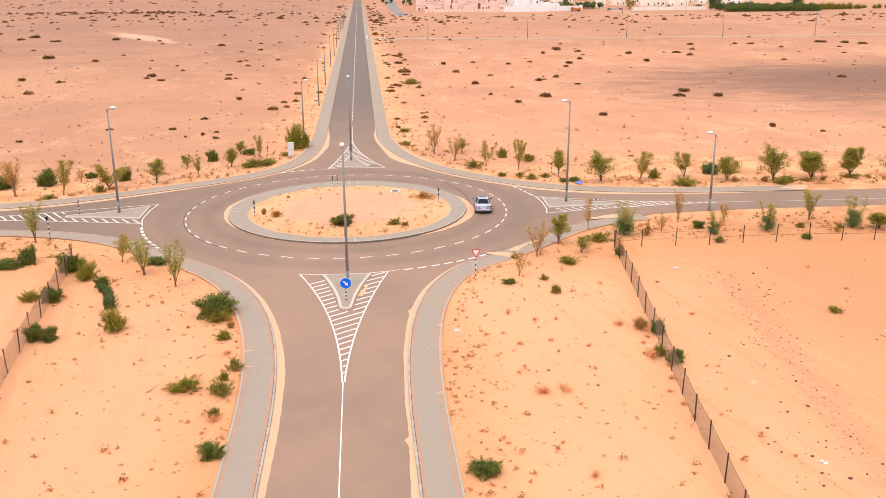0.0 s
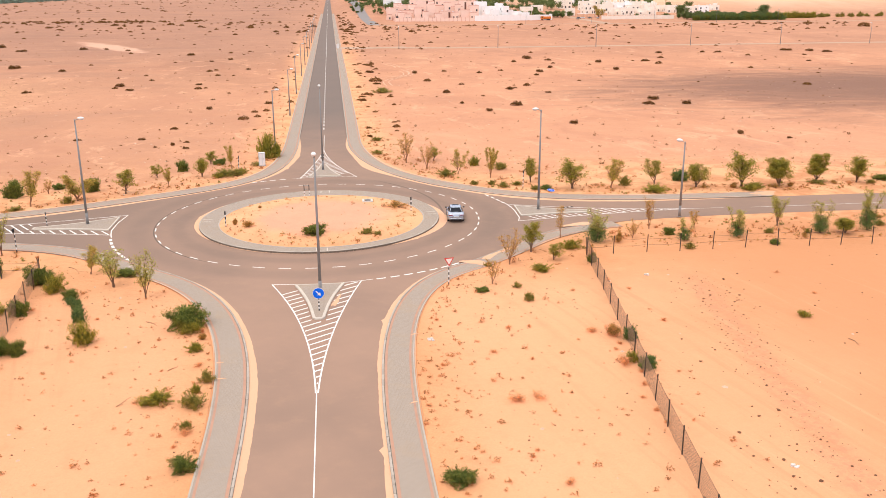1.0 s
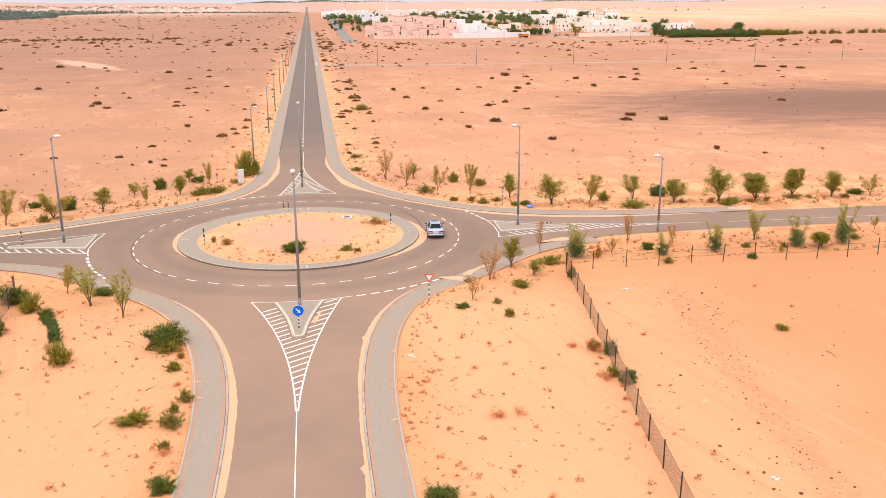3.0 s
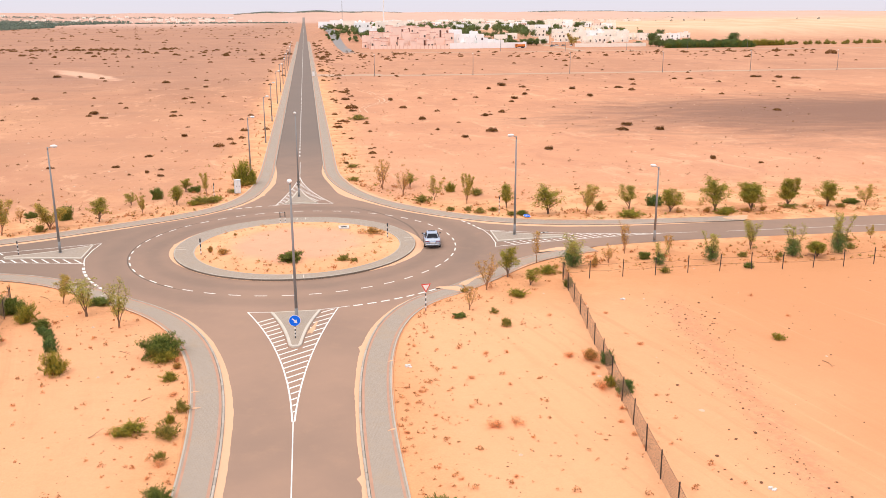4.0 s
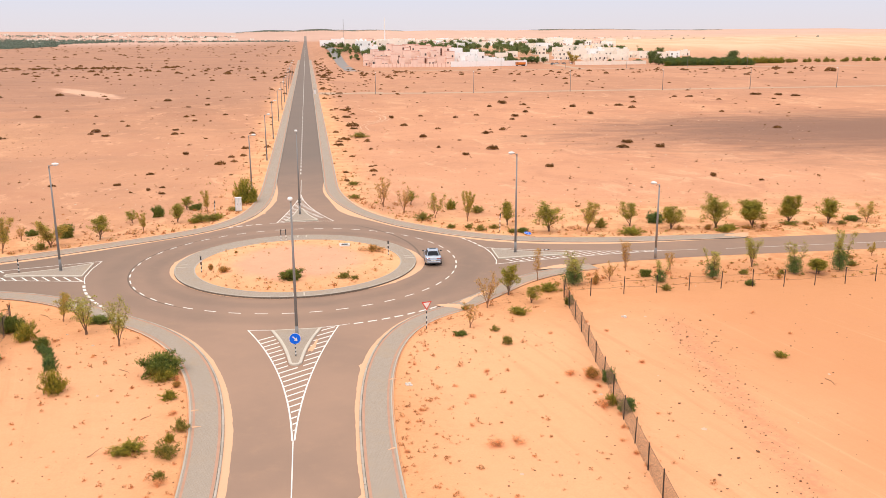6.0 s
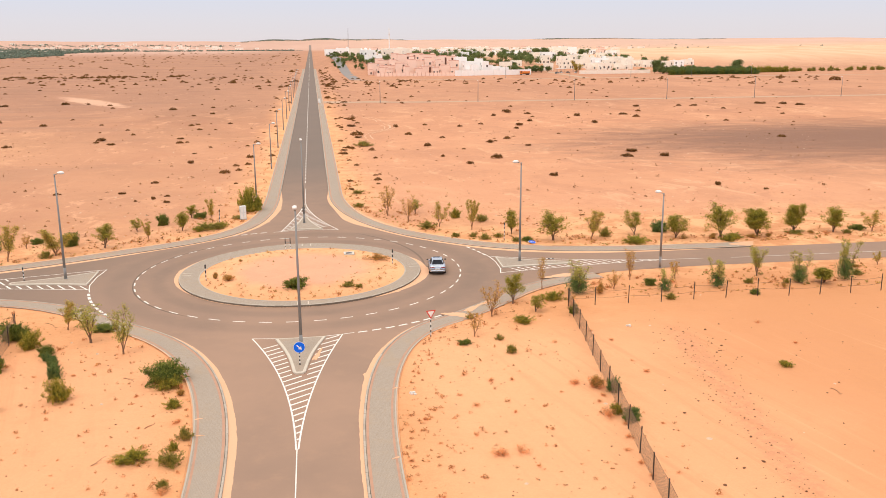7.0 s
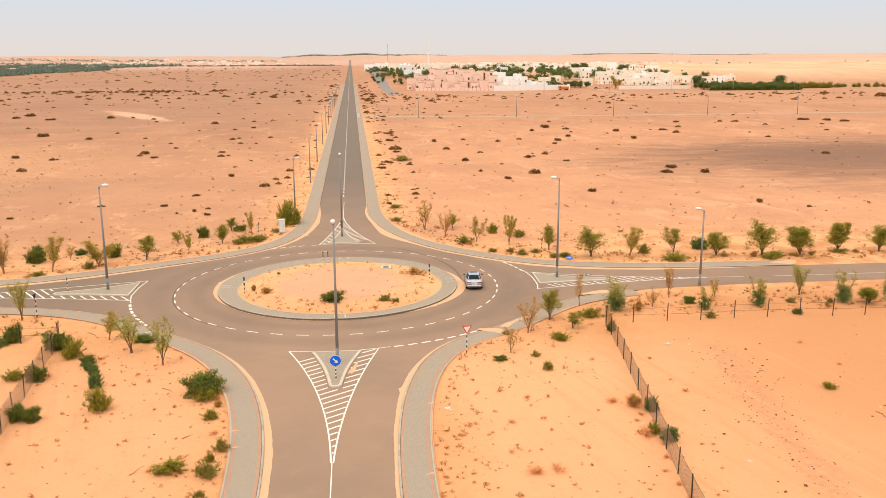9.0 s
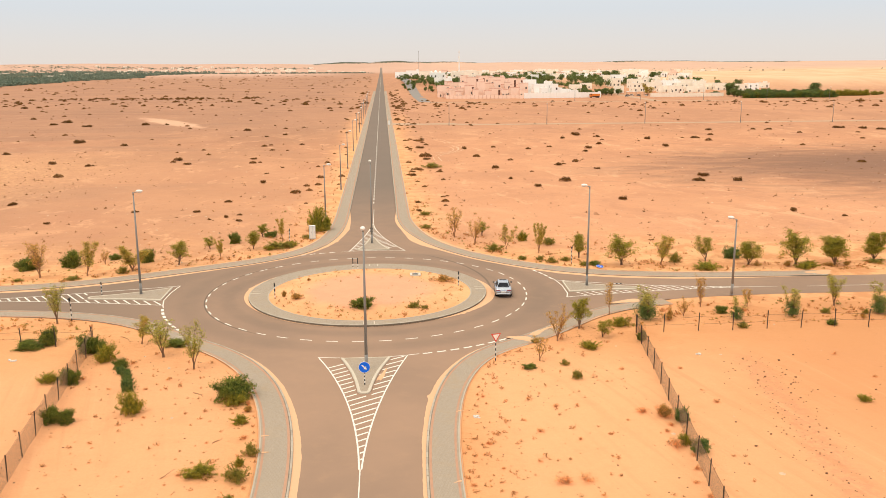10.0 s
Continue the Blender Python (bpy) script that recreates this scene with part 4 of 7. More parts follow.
tall_post(-13.8, 31.7, 103)


def make_board():
    """A low board on two banded legs, seen from behind."""
    ob = tagged(empty("arrow_board", (-2.15, 12.6, 0.13)), "low sign frame on two black and white legs", "road sign")
    for sx in (-0.36, 0.36):
        leg = part("leg", tube(bmesh.new(), (sx, 0, 0), (sx, 0, 1.8), 0.06, 0.06, 8), M_BLACK, ob)
        for z in (0.15, 0.62):
            part("band", tube(bmesh.new(), (sx, 0, z), (sx, 0, z + 0.3), 0.064, 0.064, 8), M_WHITE, leg)
    part("rail", box(bmesh.new(), -0.36, 0.36, -0.02, 0.02, 1.66, 1.72), M_STEEL, ob)
    part("rail", box(bmesh.new(), -0.36, 0.36, -0.02, 0.02, 1.1, 1.15), M_STEEL, ob)
    return ob


make_board()


def make_fallen_post():
    ob = tagged(empty("marker_post", (34.2, 0.9, 0.21), 8), "black and white banded post lying on the island", "marker post")
    for k in range(5):
        part("band", tube(bmesh.new(), (-0.75 + 0.3 * k, 0, 0), (-0.45 + 0.3 * k, 0, 0), 0.06, 0.06, 8), M_BLACK if k % 2 == 0 else M_WHITE, ob)


make_fallen_post()


def make_cabinet():
    ob = tagged(empty("utility_cabinet", (-10.35, 36.6, 0.1), 20), "pale blue-white roadside utility cabinet on a plinth", "cabinet")
    part("plinth", box(bmesh.new(), -0.55, 0.55, -0.33, 0.33, 0, 0.15, 0.01), M_KERB, ob)
    part("body", box(bmesh.new(), -0.5, 0.5, -0.28, 0.28, 0.15, 2.35, 0.02), plain("pale_blue_paint", (0.60, 0.68, 0.70), 0.5), ob)
    part("roof", box(bmesh.new(), -0.54, 0.54, -0.33, 0.33, 2.35, 2.43, 0.02), M_WHITE, ob)
    for sx in (-0.25, 0.25):
        d = part("door", box(bmesh.new(), sx - 0.22, sx + 0.22, -0.295, -0.28, 0.22, 2.28), M_WHITE, ob)
        part("handle", box(bmesh.new(), sx - 0.02, sx + 0.02, -0.32, -0.295, 1.2, 1.4), M_BLACK, d)


make_cabinet()


def make_manhole():
    ob = tagged(empty("manhole", (6.6, 8.0, 0.30)), "raised pale concrete manhole in the island sand", "manhole")
    bm = bmesh.new()
    for a, b in (((-0.75, -0.75), (0.75, -0.45)), ((-0.75, 0.45), (0.75, 0.75)), ((-0.75, -0.45), (-0.45, 0.45)), ((0.45, -0.45), (0.75, 0.45))):
        box(bm, a[0], b[0], a[1], b[1], -0.1, 0.16, 0.02)
    part("frame", bm, plain("pale_concrete", (0.62, 0.58, 0.52), 0.9), ob)
    # A black disc closes the shaft: the darkness of the hole put in as colour.
    part("lid", disc_flat(0.4, 0.1), M_BLACK, ob, "black disc for the dark inside the round opening")


def disc_flat(r, z, n=24):
    bm = bmesh.new()
    return prism(bm, [(r * math.cos(k * math.tau / n), r * math.sin(k * math.tau / n)) for k in range(n)], z, z + 0.04)


make_manhole()


def make_block(x, y):
    ob = tagged(empty("roadside_box", (x, y, 0.1)), "small white utility box beside the north road", "utility box")
    part("body", box(bmesh.new(), -0.55, 0.55, -0.4, 0.4, 0.0, 2.3, 0.04), M_WHITE, ob)
    part("lid", box(bmesh.new(), -0.62, 0.62, -0.47, 0.47, 2.3, 2.42, 0.02), M_KERB, ob)


make_block(5.6, 330.0)


# ---- fences ----
def make_fence(a, b, step=4.0, post=2.15, net=True, first=None, label="rusty wire fence on dark steel posts in the sand"):
    a, b = Vector(a), Vector(b)
    ang = math.degrees(math.atan2(b.y - a.y, b.x - a.x))
    ob = tagged(empty("fence", (a.x, a.y, 0), ang), label, "fence", "lot fences")
    L = (b - a).length
    t = (b - a) / L
    at = [0.0] + list(np.arange(first or step, L + 0.1, step))
    n = len(at) - 1
    zz = [height(*(a + t * d)) for d in at]
    bm = bmesh.new()
    box(bm, -0.045, 0.045, -0.012, 0.012, -0.3, post)
    box(bm, -0.045, -0.02, -0.045, 0.045, -0.3, post)
    me = bpy.data.meshes.new("post")
    bm.to_mesh(me)
    bm.free()
    me.materials.append(M_POST)
    for k in range(n + 1):
        share("post", me, ob, pose(at[k], 0, zz[k], random.uniform(-2, 2), random.uniform(-2.5, 2.5), random.uniform(-8, 8)))
    for zl in ((1.98,) if net else (1.7, 0.95)):
        bm = bmesh.new()
        for k in range(n):
            sag = 0.05 if net else 0.12
            p = [Vector((at[k] * (1 - u) + at[k + 1] * u, 0, zz[k] * (1 - u) + zz[k + 1] * u + zl - sag * 4 * u * (1 - u))) for u in (0, 0.25, 0.5, 0.75, 1)]
            for q, r in zip(p, p[1:]):
                tube(bm, q, r, 0.012, 0.012, 4, False)
        part("wire", bm, M_POST, ob)
    if net:
        v, f = [], []
        for k in range(n + 1):
            top = 1.98 - random.uniform(0, 0.1)
            v += [(at[k], 0.03, zz[k] - 0.05), (at[k], 0.03, zz[k] + top)]
            if k < n:
                mid = (at[k] + at[k + 1]) / 2
                v += [(mid, 0.03 + random.uniform(-0.06, 0.06), (zz[k] + zz[k + 1]) / 2 - 0.05), (mid, 0.03, (zz[k] + zz[k + 1]) / 2 + 1.9)]
        f = [(2 * k, 2 * k + 2, 2 * k + 3, 2 * k + 1) for k in range(len(v) // 2 - 1)]
        raw("netting", v, f, M_NET, ob)
    return ob


make_fence((30.55, -21.0), (21.95, -81.0), 4.02)
make_fence((30.6, -21.0), (121.0, -20.6), 4.03, 2.15, False, 3.15, "bare fence posts with sagging wires beside the east road")
make_fence((-29.75, -20.4), (-23.0, -75.0), 4.0)
make_fence((-29.8, -20.4), (-98.0, -21.2), 3.6, 2.15, False, 3.9, "bare fence posts with sagging wires beside the west road")


# ---- plants ----
def quads_mesh(name, centres, sizes, material, rnd, droop=0.0, long=1.6, aim=None):
    """Many small leaves: one four-cornered leaf at each centre, turned at random."""
    n = len(centres)
    u = rnd.normal(size=(n, 3))
    if aim is not None:
        u = u * 0.55 + aim
    u /= np.linalg.norm(u, axis=1)[:, None]
    w = rnd.normal(size=(n, 3))
    w[:, 2] -= droop
    v = np.cross(u, w)
    v /= np.linalg.norm(v, axis=1)[:, None] + 1e-9
    u, v = u * (sizes * long)[:, None] / 2, v * sizes[:, None] / 2
    p = np.stack([centres - u, centres - v * 0.9, centres + u, centres + v * 0.9], 1).reshape(-1, 3)
    me = bpy.data.meshes.new(name)
    me.from_pydata(p.tolist(), [], np.arange(4 * n).reshape(n, 4).tolist())
    me.materials.append(material)
    return me


def mesh_of(name, bm, material):
    me = bpy.data.meshes.new(name)
    bm.to_mesh(me)
    bm.free()
    me.materials.append(material)
    return me


PLANTS = {}


def tree_meshes(kind, k):
    """A young tree about 4 m high and 3 m wide: trunk and limbs, and a crown of leaves."""
    key = (kind, k)
    if key in PLANTS:
        return PLANTS[key]
    rnd = np.random.RandomState(100 + 17 * k + len(kind))
    bm, tips, joints = bmesh.new(), [], []
    stems = {"dense": 5, "bushy": 5}.get(kind, rnd.randint(3, 6))
    tube(bm, (0, 0, -0.25), (0, 0, 0.35), 0.13, 0.1, 6, False)
    for j in range(stems):
        a = j * 2.4 + rnd.uniform(-0.6, 0.6)
        lean = (0.06, 0.5, 0.3, 0.62, 0.2, 0.4)[j] * rnd.uniform(0.7, 1.2) * (0.75 if kind in ("bare", "yellow", "airy") else 1.0)
        p, d = Vector((0, 0, 0.25)), Vector((lean * math.cos(a), lean * math.sin(a), 1)).normalized()
        full = rnd.uniform(2.6, 4.0)
        for k in range(7):
            pull = 0.13 if kind in ("green", "bushy") else 0.0
            d = (d + Vector((rnd.normal() * 0.1 - d.x * pull, rnd.normal() * 0.1 - d.y * pull, 0.03))).normalized()
            q = p + d * full / 7
            tube(bm, p, q, 0.06 * (1 - k / 8), 0.06 * (1 - (k + 1) / 8), 5, False)
            p = q
            if k < 1:
                continue
            for _ in range(rnd.randint(2, 5)):
                ta = rnd.uniform(0, math.tau)
                w = (Vector((math.cos(ta), math.sin(ta), rnd.uniform(0.1, 1.0))) + d * 0.4).normalized()
                L = rnd.uniform(0.35, 0.95) * (1.15 - 0.09 * k) * (1.25 if kind in ("green", "bushy") else 1.0)
                e = p + w * L
                tube(bm, p, e, 0.022, 0.006, 4, False)
                joints += [p + w * L * u for u in (0.45, 0.75, 1.0)]
        tips.append(p)
    if kind in ("green", "bushy", "yellow"):
        # side limbs that carry lumps of leaves and break the outline
        for j in range(7 if kind != "yellow" else 4):
            a, r, z = rnd.uniform(0, math.tau), rnd.uniform(0.5, 1.25), rnd.uniform(1.3, 3.1)
            c = Vector((r * math.cos(a), r * math.sin(a), z))
            tube(bm, (c.x * 0.15, c.y * 0.15, z * 0.5), c, 0.035, 0.012, 4, False)
            joints += [c + Vector(rnd.normal(size=3) * 0.16) for _ in range(5)]
    trunk = mesh_of("trunk", bm, M_TWIG if kind in ("bare", "yellow") else M_BARK)
    leaves, scale = {"green": (46, 0.17), "bushy": (90, 0.18), "yellow": (40, 0.16), "airy": (20, 0.17), "twotone": (16, 0.15), "bare": (14.0, 0.13), "dense": (60, 0.24)}[kind]
    mat = {"green": M_LEAF, "bushy": M_LEAF, "dense": M_VILLAGE, "airy": M_LEAF_A, "twotone": M_LEAF_A, "yellow": M_LEAF_Y, "bare": M_LEAF_R}[kind]
    pts = []
    full = rnd.uniform(0, 1, len(tips) + len(joints)) < 0.6
    for t, thick in zip(tips + joints, full):
        n = rnd.poisson(leaves * (0.75 if thick else 0.2))
        pts.append(np.array(t) + rnd.normal(size=(n, 3)) * scale * np.array([1, 1, 0.8]))
    pts = np.concatenate(pts)
    pts = pts[pts[:, 2] > 0.3]
    low = None
    if kind == "twotone":
        m = rnd.normal(size=(7000, 3)) * np.array([0.48, 0.48, 0.52]) + np.array([0, 0, 1.05])
        m = m[(m[:, 2] > 0.1) & (m[:, 2] < 2.3)]
        m = m[np.sin(m[:, 0] * 5 + key[1]) * np.cos(m[:, 1] * 4.4) + np.sin(m[:, 2] * 4 + m[:, 0] * 3) > -0.75]
        low = quads_mesh("lower_foliage", m, rnd.uniform(0.03, 0.09, len(m)), M_LEAF_B, rnd, 0.3, 2.0)
        pts = pts[pts[:, 2] > 1.5]
    crown = quads_mesh("crown", pts, rnd.uniform(0.035, 0.105, len(pts)) * (1.3 if kind == "dense" else 1.0), mat, rnd, 0.3, 1.8)
    allp = np.concatenate([pts, np.array([tuple(t) for t in tips])])
    size = (np.percentile(np.hypot(allp[:, 0], allp[:, 1]), 94) * 2, np.percentile(allp[:, 2], 98))
    PLANTS[key] = (trunk, crown, size, low)
    return PLANTS[key]


def bush_meshes(kind, k):
    """A rounded bush 2 m wide and 1 m high, with lumps and gaps."""
    key = ("bush", kind, k)
    if key in PLANTS:
        return PLANTS[key]
    rnd = np.random.RandomState(500 + 31 * k + len(kind))
    dense = {"green": 80, "dark": 125, "scrub": 190, "dry": 12, "straw": 52, "olive": 50, "blue": 130}[kind]
    mat = {"green": M_LEAF, "dark": M_LEAF_D, "scrub": M_SCRUB, "dry": M_RUST, "straw": M_STRAW, "olive": M_OLIVE, "blue": M_LEAF_B}[kind]
    bm = bmesh.new()
    pts = []
    lobes = [(rnd.uniform(0, math.tau), rnd.uniform(0.35, 0.75), rnd.uniform(0.55, 1.0)) for _ in range(4)]
    for j in range(rnd.randint(20, 27)):
        la, lr, lh = lobes[j % 4]
        a, r = la + rnd.normal() * 0.75, rnd.uniform(0.05, 1.0) * lr * 1.25
        top = (1 - 0.5 * r * r) * lh * rnd.uniform(0.5, 1.05)
        tip = np.array([r * math.cos(a), r * math.sin(a), top * 0.85])
        tube(bm, (tip[0] * 0.12, tip[1] * 0.12, -0.1), tip, 0.02, 0.006, 4, False)
        for s in (0.45, 0.65, 0.85, 1.0):
            c = tip * np.array([s, s, s])
            pts.append(c + rnd.normal(size=(rnd.poisson(dense * 0.75 * (0.4 + 0.6 * s)), 3)) * np.array([0.1, 0.1, 0.085]))
    pts = np.concatenate(pts)
    pts[:, 2] = np.abs(pts[:, 2])
    if kind == "scrub":
        # a low mound, widest at the ground
        pts = []
        for j in range(7):
            n = rnd.randint(200, 420)
            th, q, r = rnd.uniform(0, math.tau, n), np.sqrt(rnd.uniform(0, 1, n)), rnd.uniform(0.22, 0.46)
            cx, cy, hh = rnd.normal(0, 0.3), rnd.normal(0, 0.3), rnd.uniform(0.35, 0.95)
            pts.append(np.stack([cx + r * q * np.cos(th), cy + r * q * np.sin(th), 0.02 + 0.85 * hh * np.sqrt(1 - q ** 2.4) * rnd.uniform(0.35, 1.05, n)], 1))
        pts = np.concatenate(pts)
    elif kind not in ("dry", "straw"):
        # fuller towards the ground
        n = len(pts) // 3
        th, q = rnd.uniform(0, math.tau, n), np.sqrt(rnd.uniform(0, 1, n))
        la = 0.8 + 0.2 * np.sin(3 * th + k) + 0.1 * np.sin(7 * th)
        pts = np.concatenate([pts, np.stack([0.72 * q * la * np.cos(th), 0.72 * q * la * np.sin(th), 0.03 + 0.62 * (1 - q ** 2) * rnd.uniform(0.1, 1, n)], 1)])
    if kind in ("green", "dark", "blue", "olive"):
        # long shoots that break the outline
        for j in range(16):
            a, r = rnd.uniform(0, math.tau), rnd.uniform(0.55, 0.98)
            tip = np.array([r * math.cos(a), r * math.sin(a), rnd.uniform(0.25, 0.95) * (1.25 - 0.6 * r)])
            tube(bm, tip * 0.3, tip, 0.012, 0.004, 4, False)
            q = rnd.uniform(0.55, 1.03, 70)[:, None]
            pts = np.concatenate([pts, tip * q + rnd.normal(size=(70, 3)) * 0.045])
        pts[:, 2] = np.abs(pts[:, 2])
    aim = pts + np.array([0, 0, 0.25])
    aim = aim / np.linalg.norm(aim, axis=1)[:, None] * (0.25 if kind == "scrub" else 1.0)
    leaf = quads_mesh("foliage", pts, rnd.uniform(0.018, 0.046, len(pts)) * (1.5 if kind == "scrub" else 1.0), mat, rnd, 0.0, 2.6, aim)
    PLANTS[key] = (mesh_of("stem", bm, M_RUSTSTEM if kind == "dry" else M_TWIG if kind in ("dry", "scrub", "straw", "olive") else M_BARK), leaf, (1.6, 0.9))
    return PLANTS[key]


TREE_LABEL = {"twotone": "young tree, dense blue-green below and airy yellow-green above", "airy": "slender young tree with airy light green leaves", "green": "young desert tree with sparse olive-green leaves", "bushy": "young tree with a dense rounded green crown",
              "yellow": "thin young tree with few yellowish leaves", "bare": "half-dry sapling with thin twigs and russet leaves"}
BUSH_LABEL = {"green": "low olive-green bush growing in the sand", "dark": "dense dark green bush in the sand",
              "scrub": "brownish desert scrub on a small sand hummock", "dry": "dry reddish-orange shrub lying low on the sand",
              "straw": "dry straw-yellow shrub with thin twigs", "olive": "half-dry olive-brown bush beside the pavement", "blue": "dense blue-green bush in the sand"}
_turn = random.Random(7)


def tree(kind, k, x, y, h, w, group="roadside trees"):
    trunk, crown, (sw, sh), low = tree_meshes(kind, k)
    ob = tagged(new("tree"), TREE_LABEL[kind], "tree", group)
    s = w / sw
    ob.matrix_basis = pose(x, y, height(x, y), 0, 0, _turn.uniform(0, 360)) @ Matrix.Diagonal((s, s, h / sh, 1))
    share("trunk", trunk, ob, Matrix())
    share("crown", crown, ob, Matrix())
    if low:
        share("lower_foliage", low, ob, Matrix())
    return ob


def bush(kind, k, x, y, h, w, z=None, group="desert bushes"):
    stems, leaf, (sw, sh) = bush_meshes(kind, k)
    ob = tagged(new("bush"), BUSH_LABEL[kind], "bush", group)
    s = w / sw
    ob.matrix_basis = pose(x, y, height(x, y) if z is None else z, 0, 0, _turn.uniform(0, 360)) @ Matrix.Diagonal((s, s, h / sh, 1))
    share("stem", stems, ob, Matrix())
    share("foliage", leaf, ob, Matrix())
    return ob


# trees north of the east road: kind, x, y, height, width
for k, (kind, x, y, h, w) in enumerate((
        ("bare", 14.6, 36.0, 5.0, 3.0), ("bare", 17.6, 29.9, 4.3, 2.6), ("yellow", 22.2, 24.9, 4.0, 3.1), ("green", 19.6, 37.1, 2.4, 2.0),
        ("yellow", 27.0, 21.4, 5.0, 2.6), ("green", 32.7, 17.6, 3.6, 2.5), ("green", 38.1, 12.5, 4.2, 4.4), ("yellow", 43.9, 11.6, 4.4, 3.4),
        ("green", 51.7, 14.0, 3.6, 3.0), ("green", 57.2, 10.8, 3.4, 3.6), ("green", 64.3, 10.2, 4.9, 4.6), ("bushy", 70.1, 9.7, 4.1, 3.8),
        ("bushy", 77.5, 11.9, 4.4, 3.0), ("green", 83.4, 10.4, 3.8, 3.5), ("yellow", 89.8, 9.9, 3.3, 3.6))):
    tree(kind, k % 4, x, y, h, w)
# trees between the east road and the fence
for k, (kind, x, y, h, w) in enumerate((
        ("bare", 21.1, -23.1, 3.8, 2.5), ("green", 24.5, -18.8, 3.5, 2.5), ("bare", 29.4, -13.5, 4.0, 1.3), ("twotone", 33.2, -15.9, 3.8, 3.0),
        ("bare", 38.1, -15.1, 2.2, 1.8), ("bare", 41.6, -11.2, 3.9, 1.6), ("twotone", 44.0, -16.8, 2.7, 2.0), ("bare", 47.4, -11.7, 2.3, 1.6),
        ("twotone", 51.0, -16.3, 3.6, 2.4), ("airy", 58.5, -12.0, 3.8, 2.4), ("twotone", 62.2, -15.8, 4.0, 2.6), ("bushy", 65.3, -16.3, 1.9, 2.6),
        ("twotone", 68.7, -15.5, 5.0, 2.9), ("yellow", 77.4, -9.4, 1.8, 1.7), ("bare", 18.0, -29.3, 2.6, 1.5), ("green", 26.4, -22.1, 1.9, 2.0))):
    tree(kind, (k + 1) % 4, x, y, h, w)
# trees of the west side
for k, (kind, x, y, h, w) in enumerate((
        ("airy", -36.6, -11.9, 4.7, 2.2), ("yellow", -24.5, -20.4, 3.1, 2.2), ("airy", -21.1, -25.0, 4.0, 3.0), ("airy", -17.1, -29.0, 4.9, 2.4),
        ("bare", -47.4, 11.6, 5.1, 3.6), ("yellow", -40.9, 12.1, 4.9, 3.0), ("bare", -40.8, 20.0, 2.1, 1.6),
        ("yellow", -35.2, 14.7, 3.9, 4.2), ("green", -29.2, 18.3, 3.6, 2.9), ("green", -26.7, 29.6, 2.0, 1.9), ("yellow", -23.7, 22.5, 2.9, 1.6),
        ("green", -19.4, 28.5, 2.9, 2.3), ("green", -19.4, 39.6, 2.2, 2.1), ("yellow", -15.4, 35.2, 3.9, 1.7), ("bare", -60.0, 12.5, 4.6, 3.2),
        ("green", -66.5, 12.0, 4.0, 3.0))):
    tree(kind, (k + 2) % 4, x, y, h, w)

# bushes, east half: kind, x, y, height, width
for k, (kind, x, y, h, w) in enumerate((
        ("green", 25.9, 31.5, 1.9, 2.0), ("olive", 29.7, 27.9, 1.5, 2.4), ("blue", 56.5, 16.0, 1.9, 2.9), ("green", 64.5, 7.8, 1.1, 2.9),
        ("green", 49.9, 8.2, 1.3, 3.7), ("dark", 88.4, 11.9, 0.9, 2.8), ("olive", 23.7, 17.6, 0.6, 1.8), ("olive", 26.4, 16.6, 0.9, 1.3),
        ("olive", 27.7, 14.9, 0.9, 1.9), ("olive", 30.1, 15.8, 0.7, 1.8), ("olive", 32.3, 12.6, 0.8, 1.7), ("dark", 34.0, 12.6, 0.7, 1.9),
        ("olive", 20.2, 24.2, 1.2, 3.0), ("olive", 9.9, 45.0, 0.9, 2.4), ("dark", 16.6, -31.3, 0.5, 1.6), ("green", 24.1, -25.7, 0.9, 2.2),
        ("green", 29.5, -17.9, 1.2, 2.3), ("olive", 20.3, -30.5, 0.6, 1.0), ("olive", 43.4, -20.1, 0.8, 1.4))):
    bush(kind, k % 3, x, y, h, w)
for k, (kind, x, y, h, w) in enumerate((
        ("dark", 54.0, -20.1, 0.7, 1.3), ("green", 45.4, -42.3, 0.6, 1.3), ("olive", 18.6, -23.5, 0.5, 1.1), ("dark", 9.2, -66.2, 1.0, 2.1),
        ("blue", 27.5, -45.3, 1.3, 1.5), ("straw", 26.2, -44.3, 1.1, 2.3), ("blue", 26.75, -51.3, 1.2, 1.6), ("green", 26.05, -50.0, 1.0, 1.1),
        ("olive", 20.7, -34.6, 0.9, 1.3), ("dry", 30.9, -21.6, 1.2, 1.6), ("dark", 30.4, -23.6, 1.3, 1.2), ("dry", 15.2, -55.6, 0.6, 2.3),
        ("dry", 16.6, -55.2, 0.5, 2.0), ("dry", 16.0, -67.3, 0.5, 1.4), ("dark", 43.2, -14.0, 1.0, 1.6), ("dry", 25.9, -44.4, 1.0, 2.8), ("dry", 25.2, -50.3, 0.8, 2.6), ("dry", 24.6, -43.2, 0.5, 1.8))):
    bush(kind, (k + 1) % 3, x, y, h, w)
